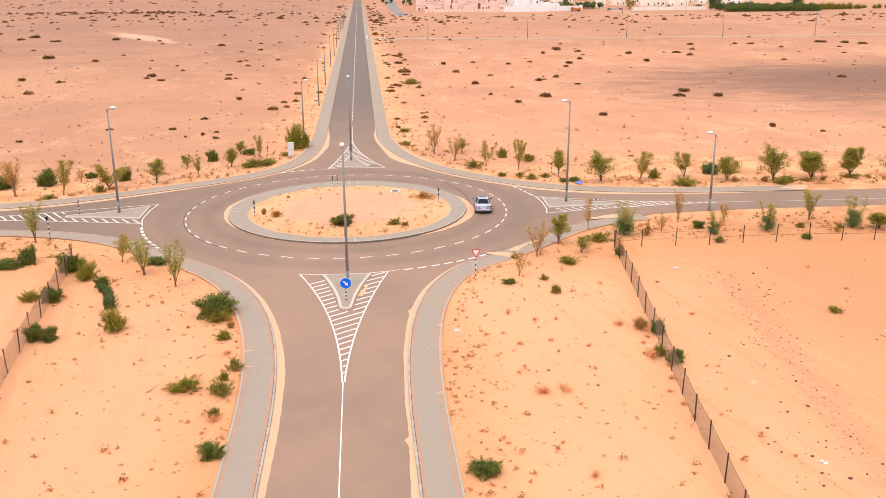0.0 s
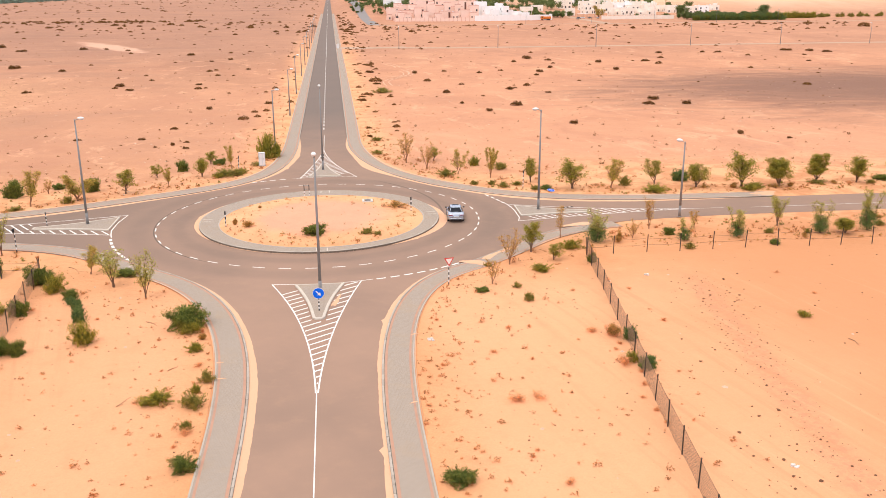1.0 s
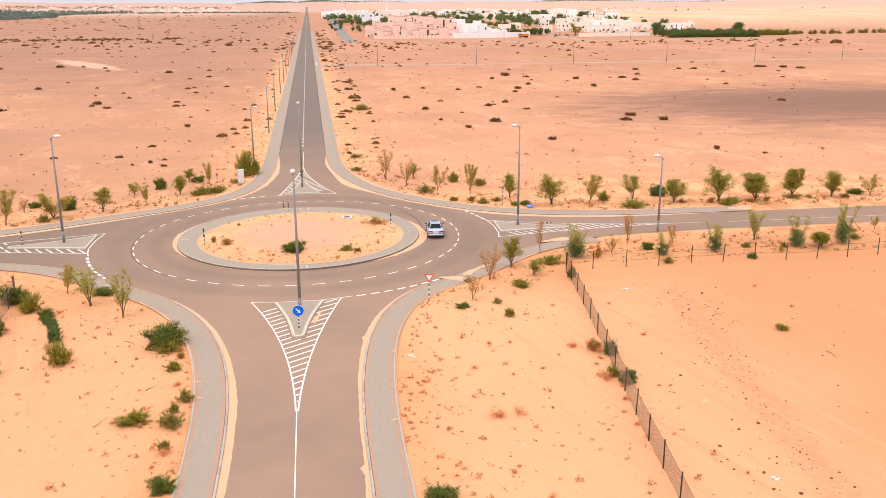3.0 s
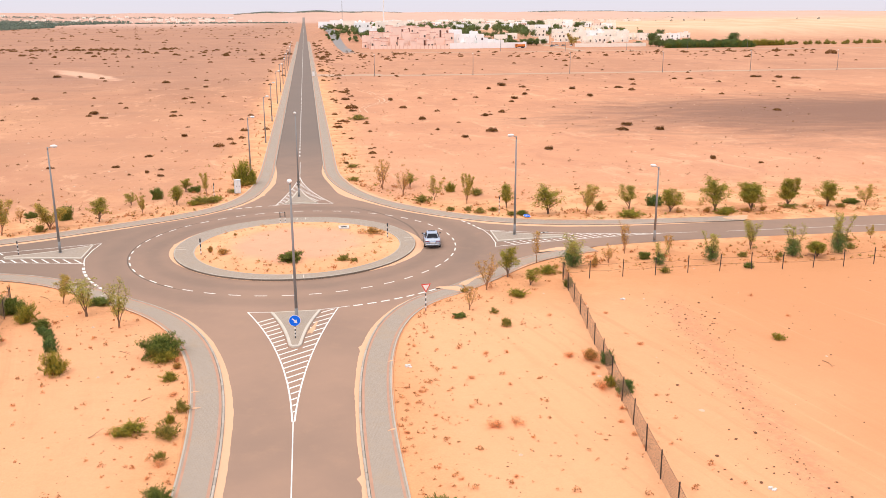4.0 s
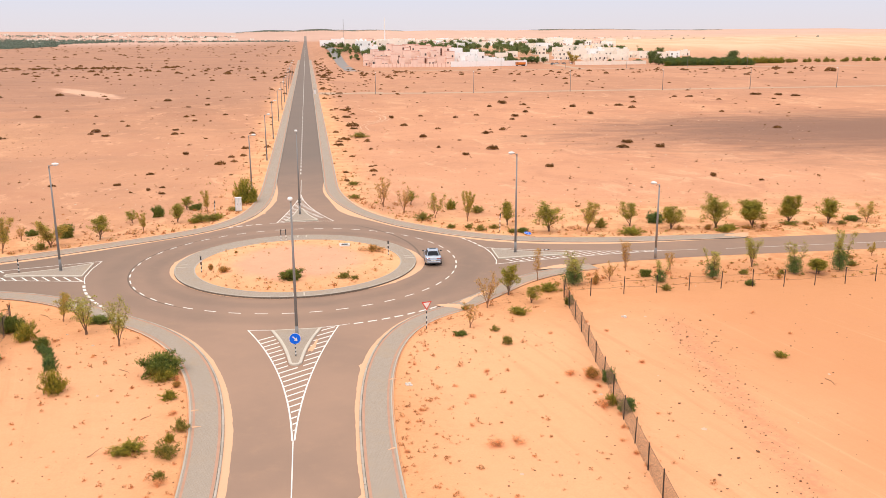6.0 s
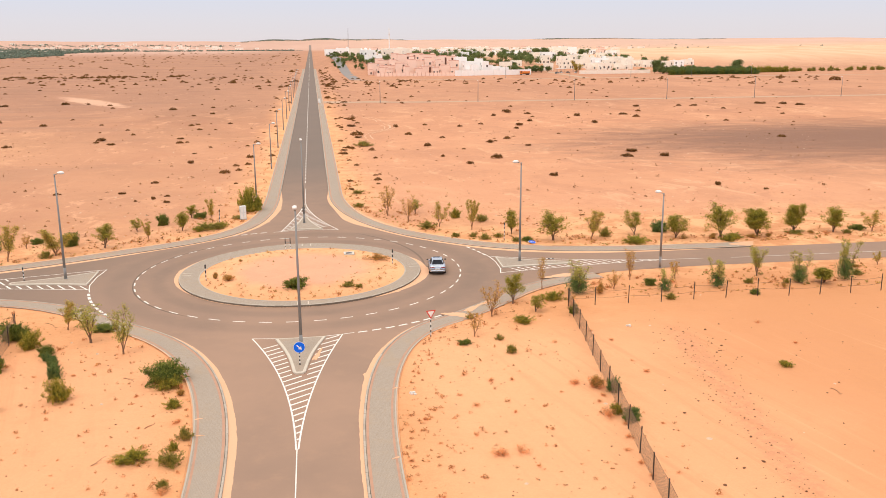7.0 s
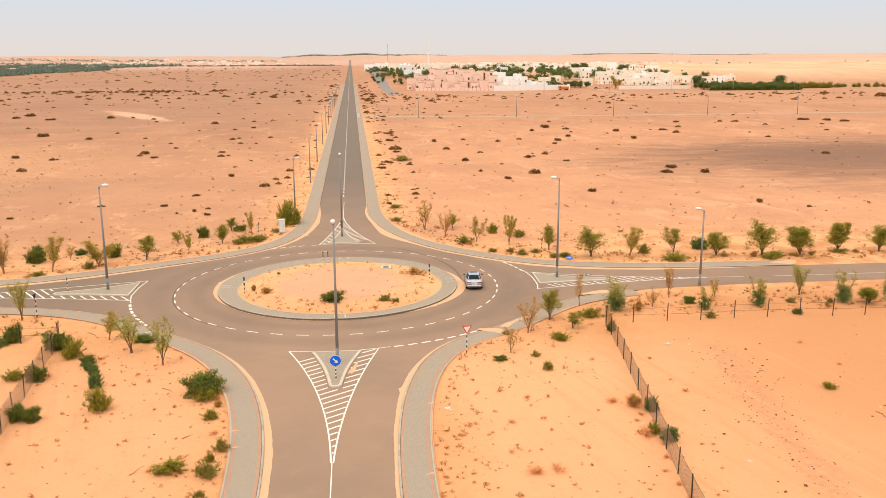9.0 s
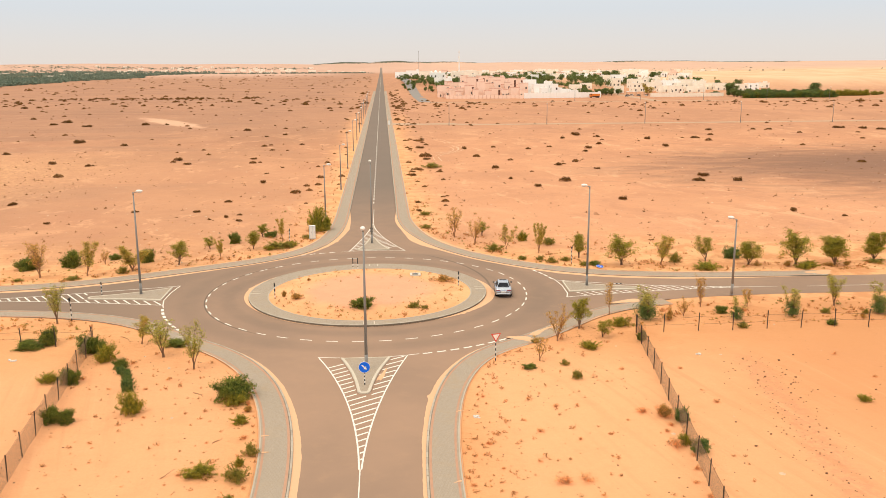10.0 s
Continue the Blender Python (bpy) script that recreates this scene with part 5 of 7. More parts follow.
# bushes, west half
for k, (kind, x, y, h, w) in enumerate((
        ("dark", -20.5, -21.3, 0.7, 2.7), ("dark", -29.2, -22.6, 2.3, 2.8), ("green", -26.8, -25.4, 1.9, 2.3), ("dark", -24.7, -27.9, 1.0, 1.6),
        ("blue", -23.9, -29.6, 0.9, 1.3), ("blue", -23.2, -31.2, 1.0, 1.1), ("blue", -22.6, -32.7, 1.0, 1.1), ("blue", -22.0, -34.6, 1.4, 1.4), ("green", -20.2, -40.4, 2.1, 2.1), ("dark", -11.9, -37.2, 2.0, 3.9), ("green", -11.2, -38.6, 1.3, 2.4),
        ("dark", -26.6, -41.4, 1.7, 1.8), ("dark", -25.2, -41.8, 1.4, 1.6), ("dark", -34.6, -19.8, 2.4, 1.9), ("dark", -36.2, -20.9, 0.9, 3.4),
        ("dark", -28.2, -32.0, 1.6, 2.2), ("green", -30.4, -31.4, 1.1, 2.0), ("green", -11.7, -52.4, 0.9, 2.5), ("green", -10.3, -43.0, 0.8, 1.5),
        ("olive", -8.9, -53.4, 1.2, 1.9), ("olive", -8.6, -49.3, 1.0, 1.3), ("straw", -10.0, -40.6, 0.6, 1.4))):
    bush(kind, k % 3, x, y, h, w)
for k, (kind, x, y, h, w) in enumerate((
        ("dark", -8.2, -62.4, 1.0, 1.9), ("olive", -8.9, -57.0, 0.7, 1.1), ("dry", -8.8, -57.9, 0.6, 1.6), ("dry", -10.2, -38.9, 0.6, 1.4), ("green", -9.1, -51.2, 0.8, 0.9),
        ("dark", -51.3, 17.2, 2.2, 3.8), ("dark", -45.2, 18.1, 2.9, 3.2), ("dark", -40.3, 23.6, 0.9, 2.2), ("dark", -34.7, 20.7, 2.6, 2.4),
        ("olive", -36.1, 13.4, 1.1, 1.9), ("dark", -23.4, 34.0, 2.0, 2.2), ("dark", -17.8, 38.9, 1.3, 2.3), ("olive", -15.6, 28.8, 1.3, 3.6), ("olive", -13.9, 29.6, 1.0, 2.6), ("green", -16.6, 28.0, 0.9, 2.0),
        ("green", -10.2, 45.4, 4.4, 3.7), ("green", -8.6, 45.6, 2.8, 2.8), ("green", -9.6, 44.2, 1.8, 3.4), ("olive", -42.1, 9.9, 0.6, 2.3), ("olive", -49.9, 9.7, 0.4, 1.8),
        ("green", -13.3, 31.0, 1.0, 2.2), ("olive", -10.8, 37.6, 0.6, 2.6))):
    bush(kind, (k + 2) % 3, x, y, h, w)
# straw-dry shrubs under the trees of the east road
for k, (kind, x, y, h, w) in enumerate((
        ("straw", 62.6, 9.2, 0.9, 2.0), ("green", 65.9, 8.6, 1.1, 2.2), ("straw", 69.0, 8.6, 0.7, 2.2), ("straw", 71.6, 9.0, 0.7, 1.8), ("olive", 77.0, 10.6, 0.6, 3.0),
        ("straw", 79.6, 10.6, 0.5, 2.0), ("dry", 81.6, 9.6, 0.6, 1.8), ("olive", 85.0, 9.4, 0.8, 1.5), ("straw", 57.9, 9.8, 0.7, 1.6), ("olive", 46.6, 13.4, 1.6, 2.2),
        ("dry", 36.3, -12.9, 0.6, 1.4), ("straw", 35.9, -16.2, 1.4, 1.9), ("dry", 46.2, -13.6, 0.6, 1.4), ("olive", 55.8, -15.2, 0.8, 1.3), ("straw", 59.2, -17.6, 0.7, 1.3),
        ("olive", 71.5, -13.6, 0.8, 1.6), ("straw", 80.6, -12.0, 1.4, 2.0), ("straw", 83.5, -14.5, 0.8, 1.8), ("olive", 60.4, -15.9, 0.7, 1.0), ("straw", 73.6, -10.2, 0.6, 2.0))):
    bush(kind, k % 3, x, y, h, w)
for k, (x, y, w) in enumerate(((10.3, -48.8, 0.9), (7.9, -58.5, 0.8), (8.4, -55.7, 0.9), (10.9, -53.2, 0.6), (13.8, -52.1, 0.8), (17.2, -41.6, 1.2), (19.2, -41.5, 0.6),
                               (13.8, -44.4, 0.8), (17.9, -48.5, 0.8), (22.8, -44.9, 0.6), (25.8, -32.6, 1.0), (10.0, -61.1, 0.6), (14.9, -63.0, 0.7), (11.3, -62.7, 0.7),
                               (14.9, -46.8, 1.2), (11.0, -38.8, 0.8), (31.5, -38.8, 0.6), (31.9, -41.6, 1.2), (31.5, -33.2, 0.9), (27.1, -60.0, 0.6), (29.1, -52.3, 0.7),
                               (49.6, -36.6, 0.9), (48.9, -30.2, 1.0), (-13.8, -40.3, 0.8), (-9.5, -46.1, 1.2), (-13.3, -52.2, 0.9), (-18.8, -41.4, 0.7), (-20.4, -34.4, 0.8),
                               (-24.0, -34.2, 0.7), (-12.4, -46.8, 0.6), (-27.4, -31.0, 1.2), (-8.3, -54.8, 0.7), (-9.4, -59.4, 0.9), (24.9, -58.4, 1.0), (24.6, -56.4, 0.9), (26.2, -46.2, 1.2), (25.4, -47.4, 0.9), (26.2, -52.0, 1.0), (25.5, -54.2, 1.2), (25.0, -60.2, 0.9), (30.2, -30.0, 0.8))):
    bush("dry", k % 3, x, y, 0.28 * w, w, None, "reddish dry shrubs")
# bushes on the middle island
for k, (kind, x, y, h, w) in enumerate((("dark", -0.6, -8.6, 1.3, 3.2), ("olive", 5.9, -9.3, 0.9, 1.7), ("olive", 7.2, -9.6, 0.5, 1.0), ("straw", -11.0, -2.7, 0.9, 1.3),
                                        ("straw", -9.2, -4.0, 1.0, 2.0), ("straw", 10.1, 3.9, 0.9, 3.2), ("straw", -8.5, 5.8, 0.4, 1.0))):
    bush(kind, k % 3, x, y, h, w, island_z(x, y), "island bushes")

# scrub on the plain that stands out: x, y, height, width
for k, (x, y, h, w) in enumerate((
        (31.4, 196, 1.2, 2.0), (54.1, 193.5, 1.0, 1.8), (75.5, 237, 1.2, 2.4), (84.7, 253, 1.5, 4.8), (91.4, 243, 1.1, 2.9), (83.9, 210, 1.2, 2.6),
        (76.3, 195, 1.2, 2.5), (72.4, 183, 0.9, 2.0), (55.2, 144, 1.1, 3.1), (64.3, 133, 0.6, 1.7), (35, 137, 1.3, 2.3), (36.2, 114, 0.8, 1.5),
        (40.6, 98.4, 0.8, 2.0), (49.3, 107, 1.5, 3.3), (56.1, 75.8, 1.1, 2.1), (89.1, 115, 1.2, 2.9), (84.2, 105, 1.1, 3.4), (94.3, 104, 1.4, 2.5),
        (86.8, 57.6, 0.9, 1.8), (94.0, 50.8, 0.5, 1.2))):
    bush("scrub", k % 3, x, y, h, w, None, "scrub on the plain")
for k, (x, y, h, w) in enumerate((
        (150.6, 274, 1.0, 3.3), (129.5, 233, 1.1, 3.9), (109, 230, 1.5, 2.8), (106, 198.5, 1.2, 2.6), (172, 275, 1.0, 2.5), (179.5, 274, 1.0, 3.4),
        (215, 280, 1.2, 5.3), (224.5, 275, 1.5, 4.1), (209.5, 253, 0.7, 2.2), (195, 223, 0.6, 2.0), (229, 268, 1.2, 4.7), (15.5, 233, 0.8, 2.3),
        (15.6, 202, 1.0, 2.9), (16.1, 164, 0.8, 2.6), (16.2, 142, 1.5, 5.5), (10.5, 131, 0.5, 1.9), (10.4, 123, 0.9, 2.2), (10.6, 59.2, 0.8, 2.5),
        (9.6, 64.2, 0.5, 1.4), (9.8, 75.3, 0.6, 1.3))):
    bush("olive" if k in (14, 17) else "scrub", k % 3, x, y, h, w, None, "scrub on the plain")
for k, (x, y, h, w) in enumerate((
        (-252.7, 529, 1.9, 5.4), (-167, 348, 1.4, 4.5), (-166, 366, 2.0, 6.7), (-145, 333, 1.1, 4.9), (-119, 342, 1.7, 4.3), (-108, 341, 1.1, 2.5),
        (-117.6, 238, 1.7, 4.4), (-96, 223.5, 1.2, 2.8), (-127.8, 195, 1.1, 3.5), (-100, 161.5, 1.2, 2.3), (-87, 155.6, 1.0, 2.6), (-63.4, 170.5, 1.2, 3.8),
        (-58, 157, 0.7, 2.6), (-60.7, 296, 1.5, 3.8), (-47, 259.5, 0.7, 2.0), (-40, 268, 0.9, 2.0), (-28.6, 220.6, 0.8, 1.8), (-39.3, 169.6, 0.7, 2.3),
        (-28.7, 110.4, 1.0, 1.5), (-32.4, 80.9, 0.7, 1.8), (-36.4, 66.9, 0.6, 1.7), (-29.1, 58.9, 0.6, 1.2), (-26.9, 61.9, 0.5, 1.2), (-26.1, 54.8, 0.6, 1.4))):
    bush("scrub", k % 3, x, y, h, w, None, "scrub on the plain")
for k, (x, y, h, w) in enumerate(((-79.1, 80.5, 0.7, 2.2), (-49.6, 68.8, 0.6, 1.5), (-32.2, 57.2, 0.4, 0.9), (-62.7, 55.7, 0.5, 1.2), (-30.5, 131, 0.4, 1.2))):
    bush("scrub", k % 3, x, y, h, w, None, "scrub on the plain")


# far scrub, stones and dry tufts that nobody could count
def far_scrub():
    rnd = np.random.RandomState(11)
    pts, size = [], []
    n = 700
    y = 120 + 1100 * rnd.uniform(0, 1, n) ** 0.9
    x = rnd.uniform(-0.62, 0.62, n) * (y + 130)
    keep = (np.abs(x) > 14) & ~((x > 30) & (y > 600)) & (y < 900)
    # thick bands far to the west, and along both sides of the north road
    bx = rnd.uniform(-330, -20, 170)
    by = rnd.normal(600, 60, 170)
    rx = rnd.choice([-1, 1, 1], 200) * rnd.uniform(9, 19, 200)
    ry = 70 + 800 * rnd.uniform(0, 1, 200) ** 1.2
    ex, ey = rnd.uniform(40, 420, 130), rnd.normal(500, 45, 130)
    ex[:70], ey[:70] = rnd.uniform(9, 48, 70), rnd.uniform(310, 620, 70)
    wy = 840 + 1500 * rnd.uniform(0, 1, 460) ** 0.8
    wx = -14 - rnd.uniform(0, 1, 460) * 0.45 * (wy + 113)
    vx, vy = rnd.uniform(20, 420, 150), rnd.normal(545, 24, 150)
    nx = np.repeat(rnd.uniform(-350, -115, 22), 4) + rnd.normal(0, 6, 88)
    ny = 690 + 0.12 * (nx + 230) + rnd.normal(0, 12, 88)
    cx, cy = np.concatenate([x[keep], bx, rx, ex, wx, vx, nx]), np.concatenate([y[keep], by, ry, ey, wy, vy, ny])
    ok = np.abs(cx) > 8.6
    cx, cy = cx[ok], cy[ok]
    s = rnd.gamma(2.2, 0.36, len(cx)) * np.where(cy > 800, 2.0, np.where(cy > 450, 1.25, 0.7)) + 0.22
    s[-88:] = rnd.uniform(1.2, 2.9, 88)
    z = relief(cx, cy)
    for a, b, c, r in zip(cx, cy, z, s):
        m = 130 if b < 500 else 75 if b < 840 else 36
        th, q = rnd.uniform(0, math.tau, m), 0.85 * np.sqrt(rnd.uniform(0, 1, m))
        hh = (1 - q ** 1.5) * rnd.uniform(0.2, 1.0, m) * r * 0.62
        pts.append(np.stack([a + q * r * np.cos(th), b + q * r * np.sin(th), c + hh], 1))
        size.append(np.full(m, r * (0.2 if b < 500 else 0.26)) * rnd.uniform(0.6, 1.1, m))
    me = quads_mesh("far_scrub", np.concatenate(pts), np.concatenate(size), M_SCRUB, rnd, 0, 1.7, np.tile([0.0, 0.0, 1.0], (sum(len(p) for p in pts), 1)))
    tagged(new("far_scrub", me), "brown-green scrub dotted over the plain", "scrub", kind="stuff")


far_scrub()


def tufts(name, cx, cy, cz, size, material, label, seed, blades=22):
    """Low tufts: small dry leaves round each root."""
    rnd = np.random.RandomState(seed)
    n = len(cx)
    root = np.repeat(np.stack([cx, cy, cz], 1), blades, 0)
    s = np.repeat(size, blades)
    off = rnd.normal(size=(n * blades, 3)) * np.array([1.0, 0.85, 0.0]) * s[:, None] * 0.32
    off[:, 2] = np.abs(rnd.normal(size=n * blades)) * s * 0.38
    me = quads_mesh(name, root + off, s * rnd.uniform(0.14, 0.30, n * blades), material, rnd, 0.0, 2.0)
    return tagged(new(name, me), label, "grass", kind="stuff")


def scatter(rnd, n, x0, x1, y0, y1, edge=2.8, near=None):
    x, y = rnd.uniform(x0, x1, n), rnd.uniform(y0, y1, n)
    ok = clearance(x, y) > edge
    if near is not None:
        ok &= rnd.uniform(0, 1, n) < np.exp(-(clearance(x, y) - edge) / near)
    return x[ok], y[ok]


def make_tufts():
    rnd = np.random.RandomState(21)
    sets = [scatter(rnd, 3000, 6, 31, -85, -16, 2.9, 3.0), scatter(rnd, 260, 6, 30, -85, -18), scatter(rnd, 1000, -31, -6, -85, -16, 2.9, 3.0),
            scatter(rnd, 330, -31, -6, -85, -18), scatter(rnd, 420, 31, 110, -19, -6, 2.8), scatter(rnd, 3000, 10, 120, 6, 45, 2.8, 7.0),
            scatter(rnd, 2600, -120, -8, 6, 45, 2.8, 7.0), scatter(rnd, 260, -110, -31, -19, -6, 2.8), scatter(rnd, 1500, -60, -7, 30, 160, 2.8, 6.0),
            scatter(rnd, 1700, 7, 60, 30, 160, 2.8, 6.0)]
    x, y = np.concatenate([s[0] for s in sets]), np.concatenate([s[1] for s in sets])
    s = np.clip(rnd.gamma(1.7, 0.085, len(x)) + 0.06, 0, 0.5) * np.where(y < -15, 0.95, 1.3)
    tufts("dry_grass", x, y, relief(x, y), s, M_DRY, "small dry orange-brown grass tufts along the roads", 22)
    # on the island the weeds keep to the rim, thickest to the south and east
    n = 520
    a, r = rnd.uniform(0, math.tau, n), R_INNER - 0.5 - np.abs(rnd.normal(0, 2.2, n))
    ok = rnd.uniform(0, 1, n) < 0.45 + 0.55 * np.clip(np.cos(a + 0.75), 0, 1)
    a, r = a[ok], r[ok]
    ix, iy = INNER_AT[0] + r * np.cos(a), INNER_AT[1] + r * np.sin(a)
    s = np.clip(rnd.gamma(1.8, 0.08, len(ix)) + 0.05, 0, 0.42)
    tufts("straw_grass", ix[::2], iy[::2], island_z(ix[::2], iy[::2]), s[::2], M_STRAW, "straw-yellow weeds round the rim of the island", 23)
    tufts("dry_grass", ix[1::2], iy[1::2], island_z(ix[1::2], iy[1::2]), s[1::2], M_DRY, "dry orange grass tufts round the rim of the island", 28)
    r2, a2 = R_INNER * np.sqrt(rnd.uniform(0.0, 0.9, 90)), rnd.uniform(0, math.tau, 90)
    jx, jy = INNER_AT[0] + r2 * np.cos(a2), INNER_AT[1] + r2 * np.sin(a2)
    tufts("island_plants", jx, jy, island_z(jx, jy), np.clip(rnd.gamma(1.8, 0.05, 90) + 0.05, 0, 0.26), M_OLIVE, "tiny brown plants on the island sand", 25)
    sets = [scatter(rnd, 3600, 8, 120, 6, 70, 2.8, 5.0), scatter(rnd, 3200, -120, -8, 6, 70, 2.8, 5.0), scatter(rnd, 300, 28, 110, -19, -6, 2.8), scatter(rnd, 500, -110, -31, -19, -6, 2.8)]
    x, y = np.concatenate([s[0] for s in sets]), np.concatenate([s[1] for s in sets])
    tufts("straw_grass", x, y, relief(x, y), np.clip(rnd.gamma(1.7, 0.11, len(x)) + 0.06, 0, 0.6), M_STRAW, "straw-coloured dry grass tufts on the road verges", 26, 26)
    x, y = x[::5] + 0.7, y[::5] + 0.4
    ok = clearance(x, y) > 2.8
    x, y = x[ok], y[ok]
    tufts("small_shrubs", x, y, relief(x, y), np.clip(rnd.gamma(1.6, 0.1, len(x)) + 0.06, 0, 0.5), M_OLIVE, "small half-dry shrubs on the road verges", 27, 40)
    # darker small plants of the open plain
    n = 2400
    py = 20 + 330 * rnd.uniform(0, 1, n) ** 1.4
    px = rnd.uniform(-0.6, 0.62, n) * (py + 125)
    fx, fy = rnd.normal(-105, 26, 700), rnd.normal(120, 34, 700)
    px, py = np.concatenate([px, fx]), np.concatenate([py, fy])
    ok = (clearance(px, py) > 4) & (py > 18)
    px, py = px[ok], py[ok]
    tufts("plain_tufts", px, py, relief(px, py), np.clip(rnd.gamma(1.3, 0.11, len(px)) + 0.07, 0, 0.8), M_SCRUB, "tiny brown plants scattered over the gravel plain", 24, 20)


make_tufts()


def clods():
    """Small dark clods and stones, a broken row of them in the eastern lot."""
    rnd = np.random.RandomState(5)
    t = rnd.uniform(0, 1, 105)
    x1, y1 = 40.0 - 9.5 * t + rnd.normal(0, 2.6, 105), -31 - 38 * t + rnd.normal(0, 2.0, 105)
    x2, y2 = rnd.uniform(26, 75, 150), rnd.uniform(-80, -22, 150)
    x3, y3 = scatter(rnd, 800, -30, 26, -85, -18)
    ty = rnd.uniform(-72, -30, 260)
    x3, y3 = np.concatenate([x3, 43.6 + 0.135 * ty + rnd.normal(0, 1.4, 260)]), np.concatenate([y3, ty])
    x, y = np.concatenate([x1, x2, x3]), np.concatenate([y1, y2, y3])
    s = np.clip(rnd.gamma(1.7, 0.017, len(x)) + 0.025, 0, 0.10)
    s[:105] = np.clip(s[:105] * 1.25, 0.05, 0.125)
    s[105:255] *= 0.85
    s[255:] *= 0.72
    v, f = [], []
    ico = bmesh.new()
    bmesh.ops.create_icosphere(ico, subdivisions=1, radius=1.0)
    base = np.array([tuple(w.co) for w in ico.verts])
    tri = [[w.index for w in p.verts] for p in ico.faces]
    ico.free()
    for a, b, c in zip(x, y, s):
        k = len(v)
        q = base * (1 + 0.25 * rnd.normal(size=(len(base), 1))) * c * np.array([1.1, 0.9, 0.8])
        v += (q + np.array([a, b, height(a, b) + c * 0.25])).tolist()
        f += [tuple(k + i for i in p) for p in tri]
    tagged(raw("clods", v, f, plain("dark_clod", (0.20, 0.10, 0.052), 0.95, 0, 0.5, 1.2)), "small dark clods and stones lying on the sand", "stones", kind="stuff")


clods()


def pale_stones():
    """Light stones and shards on the gravel plain and the lots."""
    rnd = np.random.RandomState(55)
    n = 1500
    y = 16 + 330 * rnd.uniform(0, 1, n) ** 1.4
    x = rnd.uniform(-0.6, 0.62, n) * (y + 125)
    x2, y2 = rnd.uniform(-30, 75, 70), rnd.uniform(-85, -18, 70)
    x, y = np.concatenate([x, x2]), np.concatenate([y, y2])
    ok = clearance(x, y) > 3.2
    x, y = x[ok], y[ok]
    s = np.clip(rnd.gamma(1.6, 0.05, len(x)) + 0.03, 0, 0.28)
    z = relief(x, y)
    v, f = [], []
    for a, b, c, r in zip(x, y, z, s):
        k, t = len(v), rnd.uniform(0, math.tau)
        for j in range(5):
            q = r * rnd.uniform(0.7, 1.3)
            v.append((a + q * math.cos(t + j * 1.257), b + q * math.sin(t + j * 1.257), c - 0.02))
        v.append((a, b, c + r * 0.55))
        f += [(k + j, k + (j + 1) % 5, k + 5) for j in range(5)]
    tagged(raw("pale_stones", v, f, plain("pale_stone", (0.68, 0.475, 0.335), 0.95, 0, 0.25, 0.7)), "pale stones scattered over the gravel plain", "stones", kind="stuff")


pale_stones()


M_LITTER = plain("dusty_plastic", (0.70, 0.66, 0.61), 0.6, 0, 0.12)


def litter(x, y, s, label, seed):
    rnd = np.random.RandomState(seed)
    bm = bmesh.new()
    for k in range(4):
        a = rnd.uniform(0, math.tau)
        w = s * rnd.uniform(0.4, 0.8)
        c = Vector((rnd.normal() * s * 0.4, rnd.normal() * s * 0.3, 0.02))
        prism(bm, [(c.x + w * math.cos(a + t) * 0.6, c.y + w * math.sin(a + t) * 0.5) for t in (0, 1.3, 2.6, 3.9, 5.1)], 0.0, s * rnd.uniform(0.2, 0.45))
    ob = tagged(part("litter", bm, M_LITTER), label, "litter")
    ob.matrix_basis = pose(x, y, height(x, y))


litter(9.9, -43.3, 0.36, "crumpled white litter on the sand", 1)
litter(-36.5, -24.9, 0.5, "white plastic litter on the sand", 2)
litter(34.9, -28.9, 0.4, "white plastic litter in the sandy lot", 3)
litter(31.0, -67.0, 0.35, "small white litter in the sandy lot", 4)


def fallen_branch(x, y, turn, length, seed):
    rnd = np.random.RandomState(seed)
    bm = bmesh.new()
    p, d = Vector((-length / 2, 0, 0.05)), Vector((1, 0, 0.0))
    for k in range(7):
        d = (d + Vector((0, rnd.normal() * 0.25, rnd.normal() * 0.08 - 0.02))).normalized()
        q = p + d * length / 7
        q.z = max(q.z, 0.02)
        tube(bm, p, q, 0.035 * (1 - k / 9), 0.035 * (1 - (k + 1) / 9), 5, False)
        if k % 2:
            e = q + Vector((0.4, rnd.choice([-1, 1]) * rnd.uniform(0.2, 0.5), rnd.uniform(0.02, 0.2))) * length / 3
            tube(bm, q, e, 0.018, 0.006, 4, False)
        p = q
    ob = tagged(part("fallen_branch", bm, M_TWIG), "dry grey-brown branch lying on the sand", "branch", "fallen branches")
    ob.matrix_basis = pose(x, y, height(x, y), 0, 0, turn)


for k, (x, y, turn, length) in enumerate(((-26.5, -18.6, -40, 2.8), (-15.0, -36.0, -20, 1.6), (46.7, -48.8, -50, 1.6), (-14.0, -52.6, 15, 1.3), (-11.6, -46.4, 60, 1.2))):
    fallen_branch(x, y, turn, length, 70 + k)


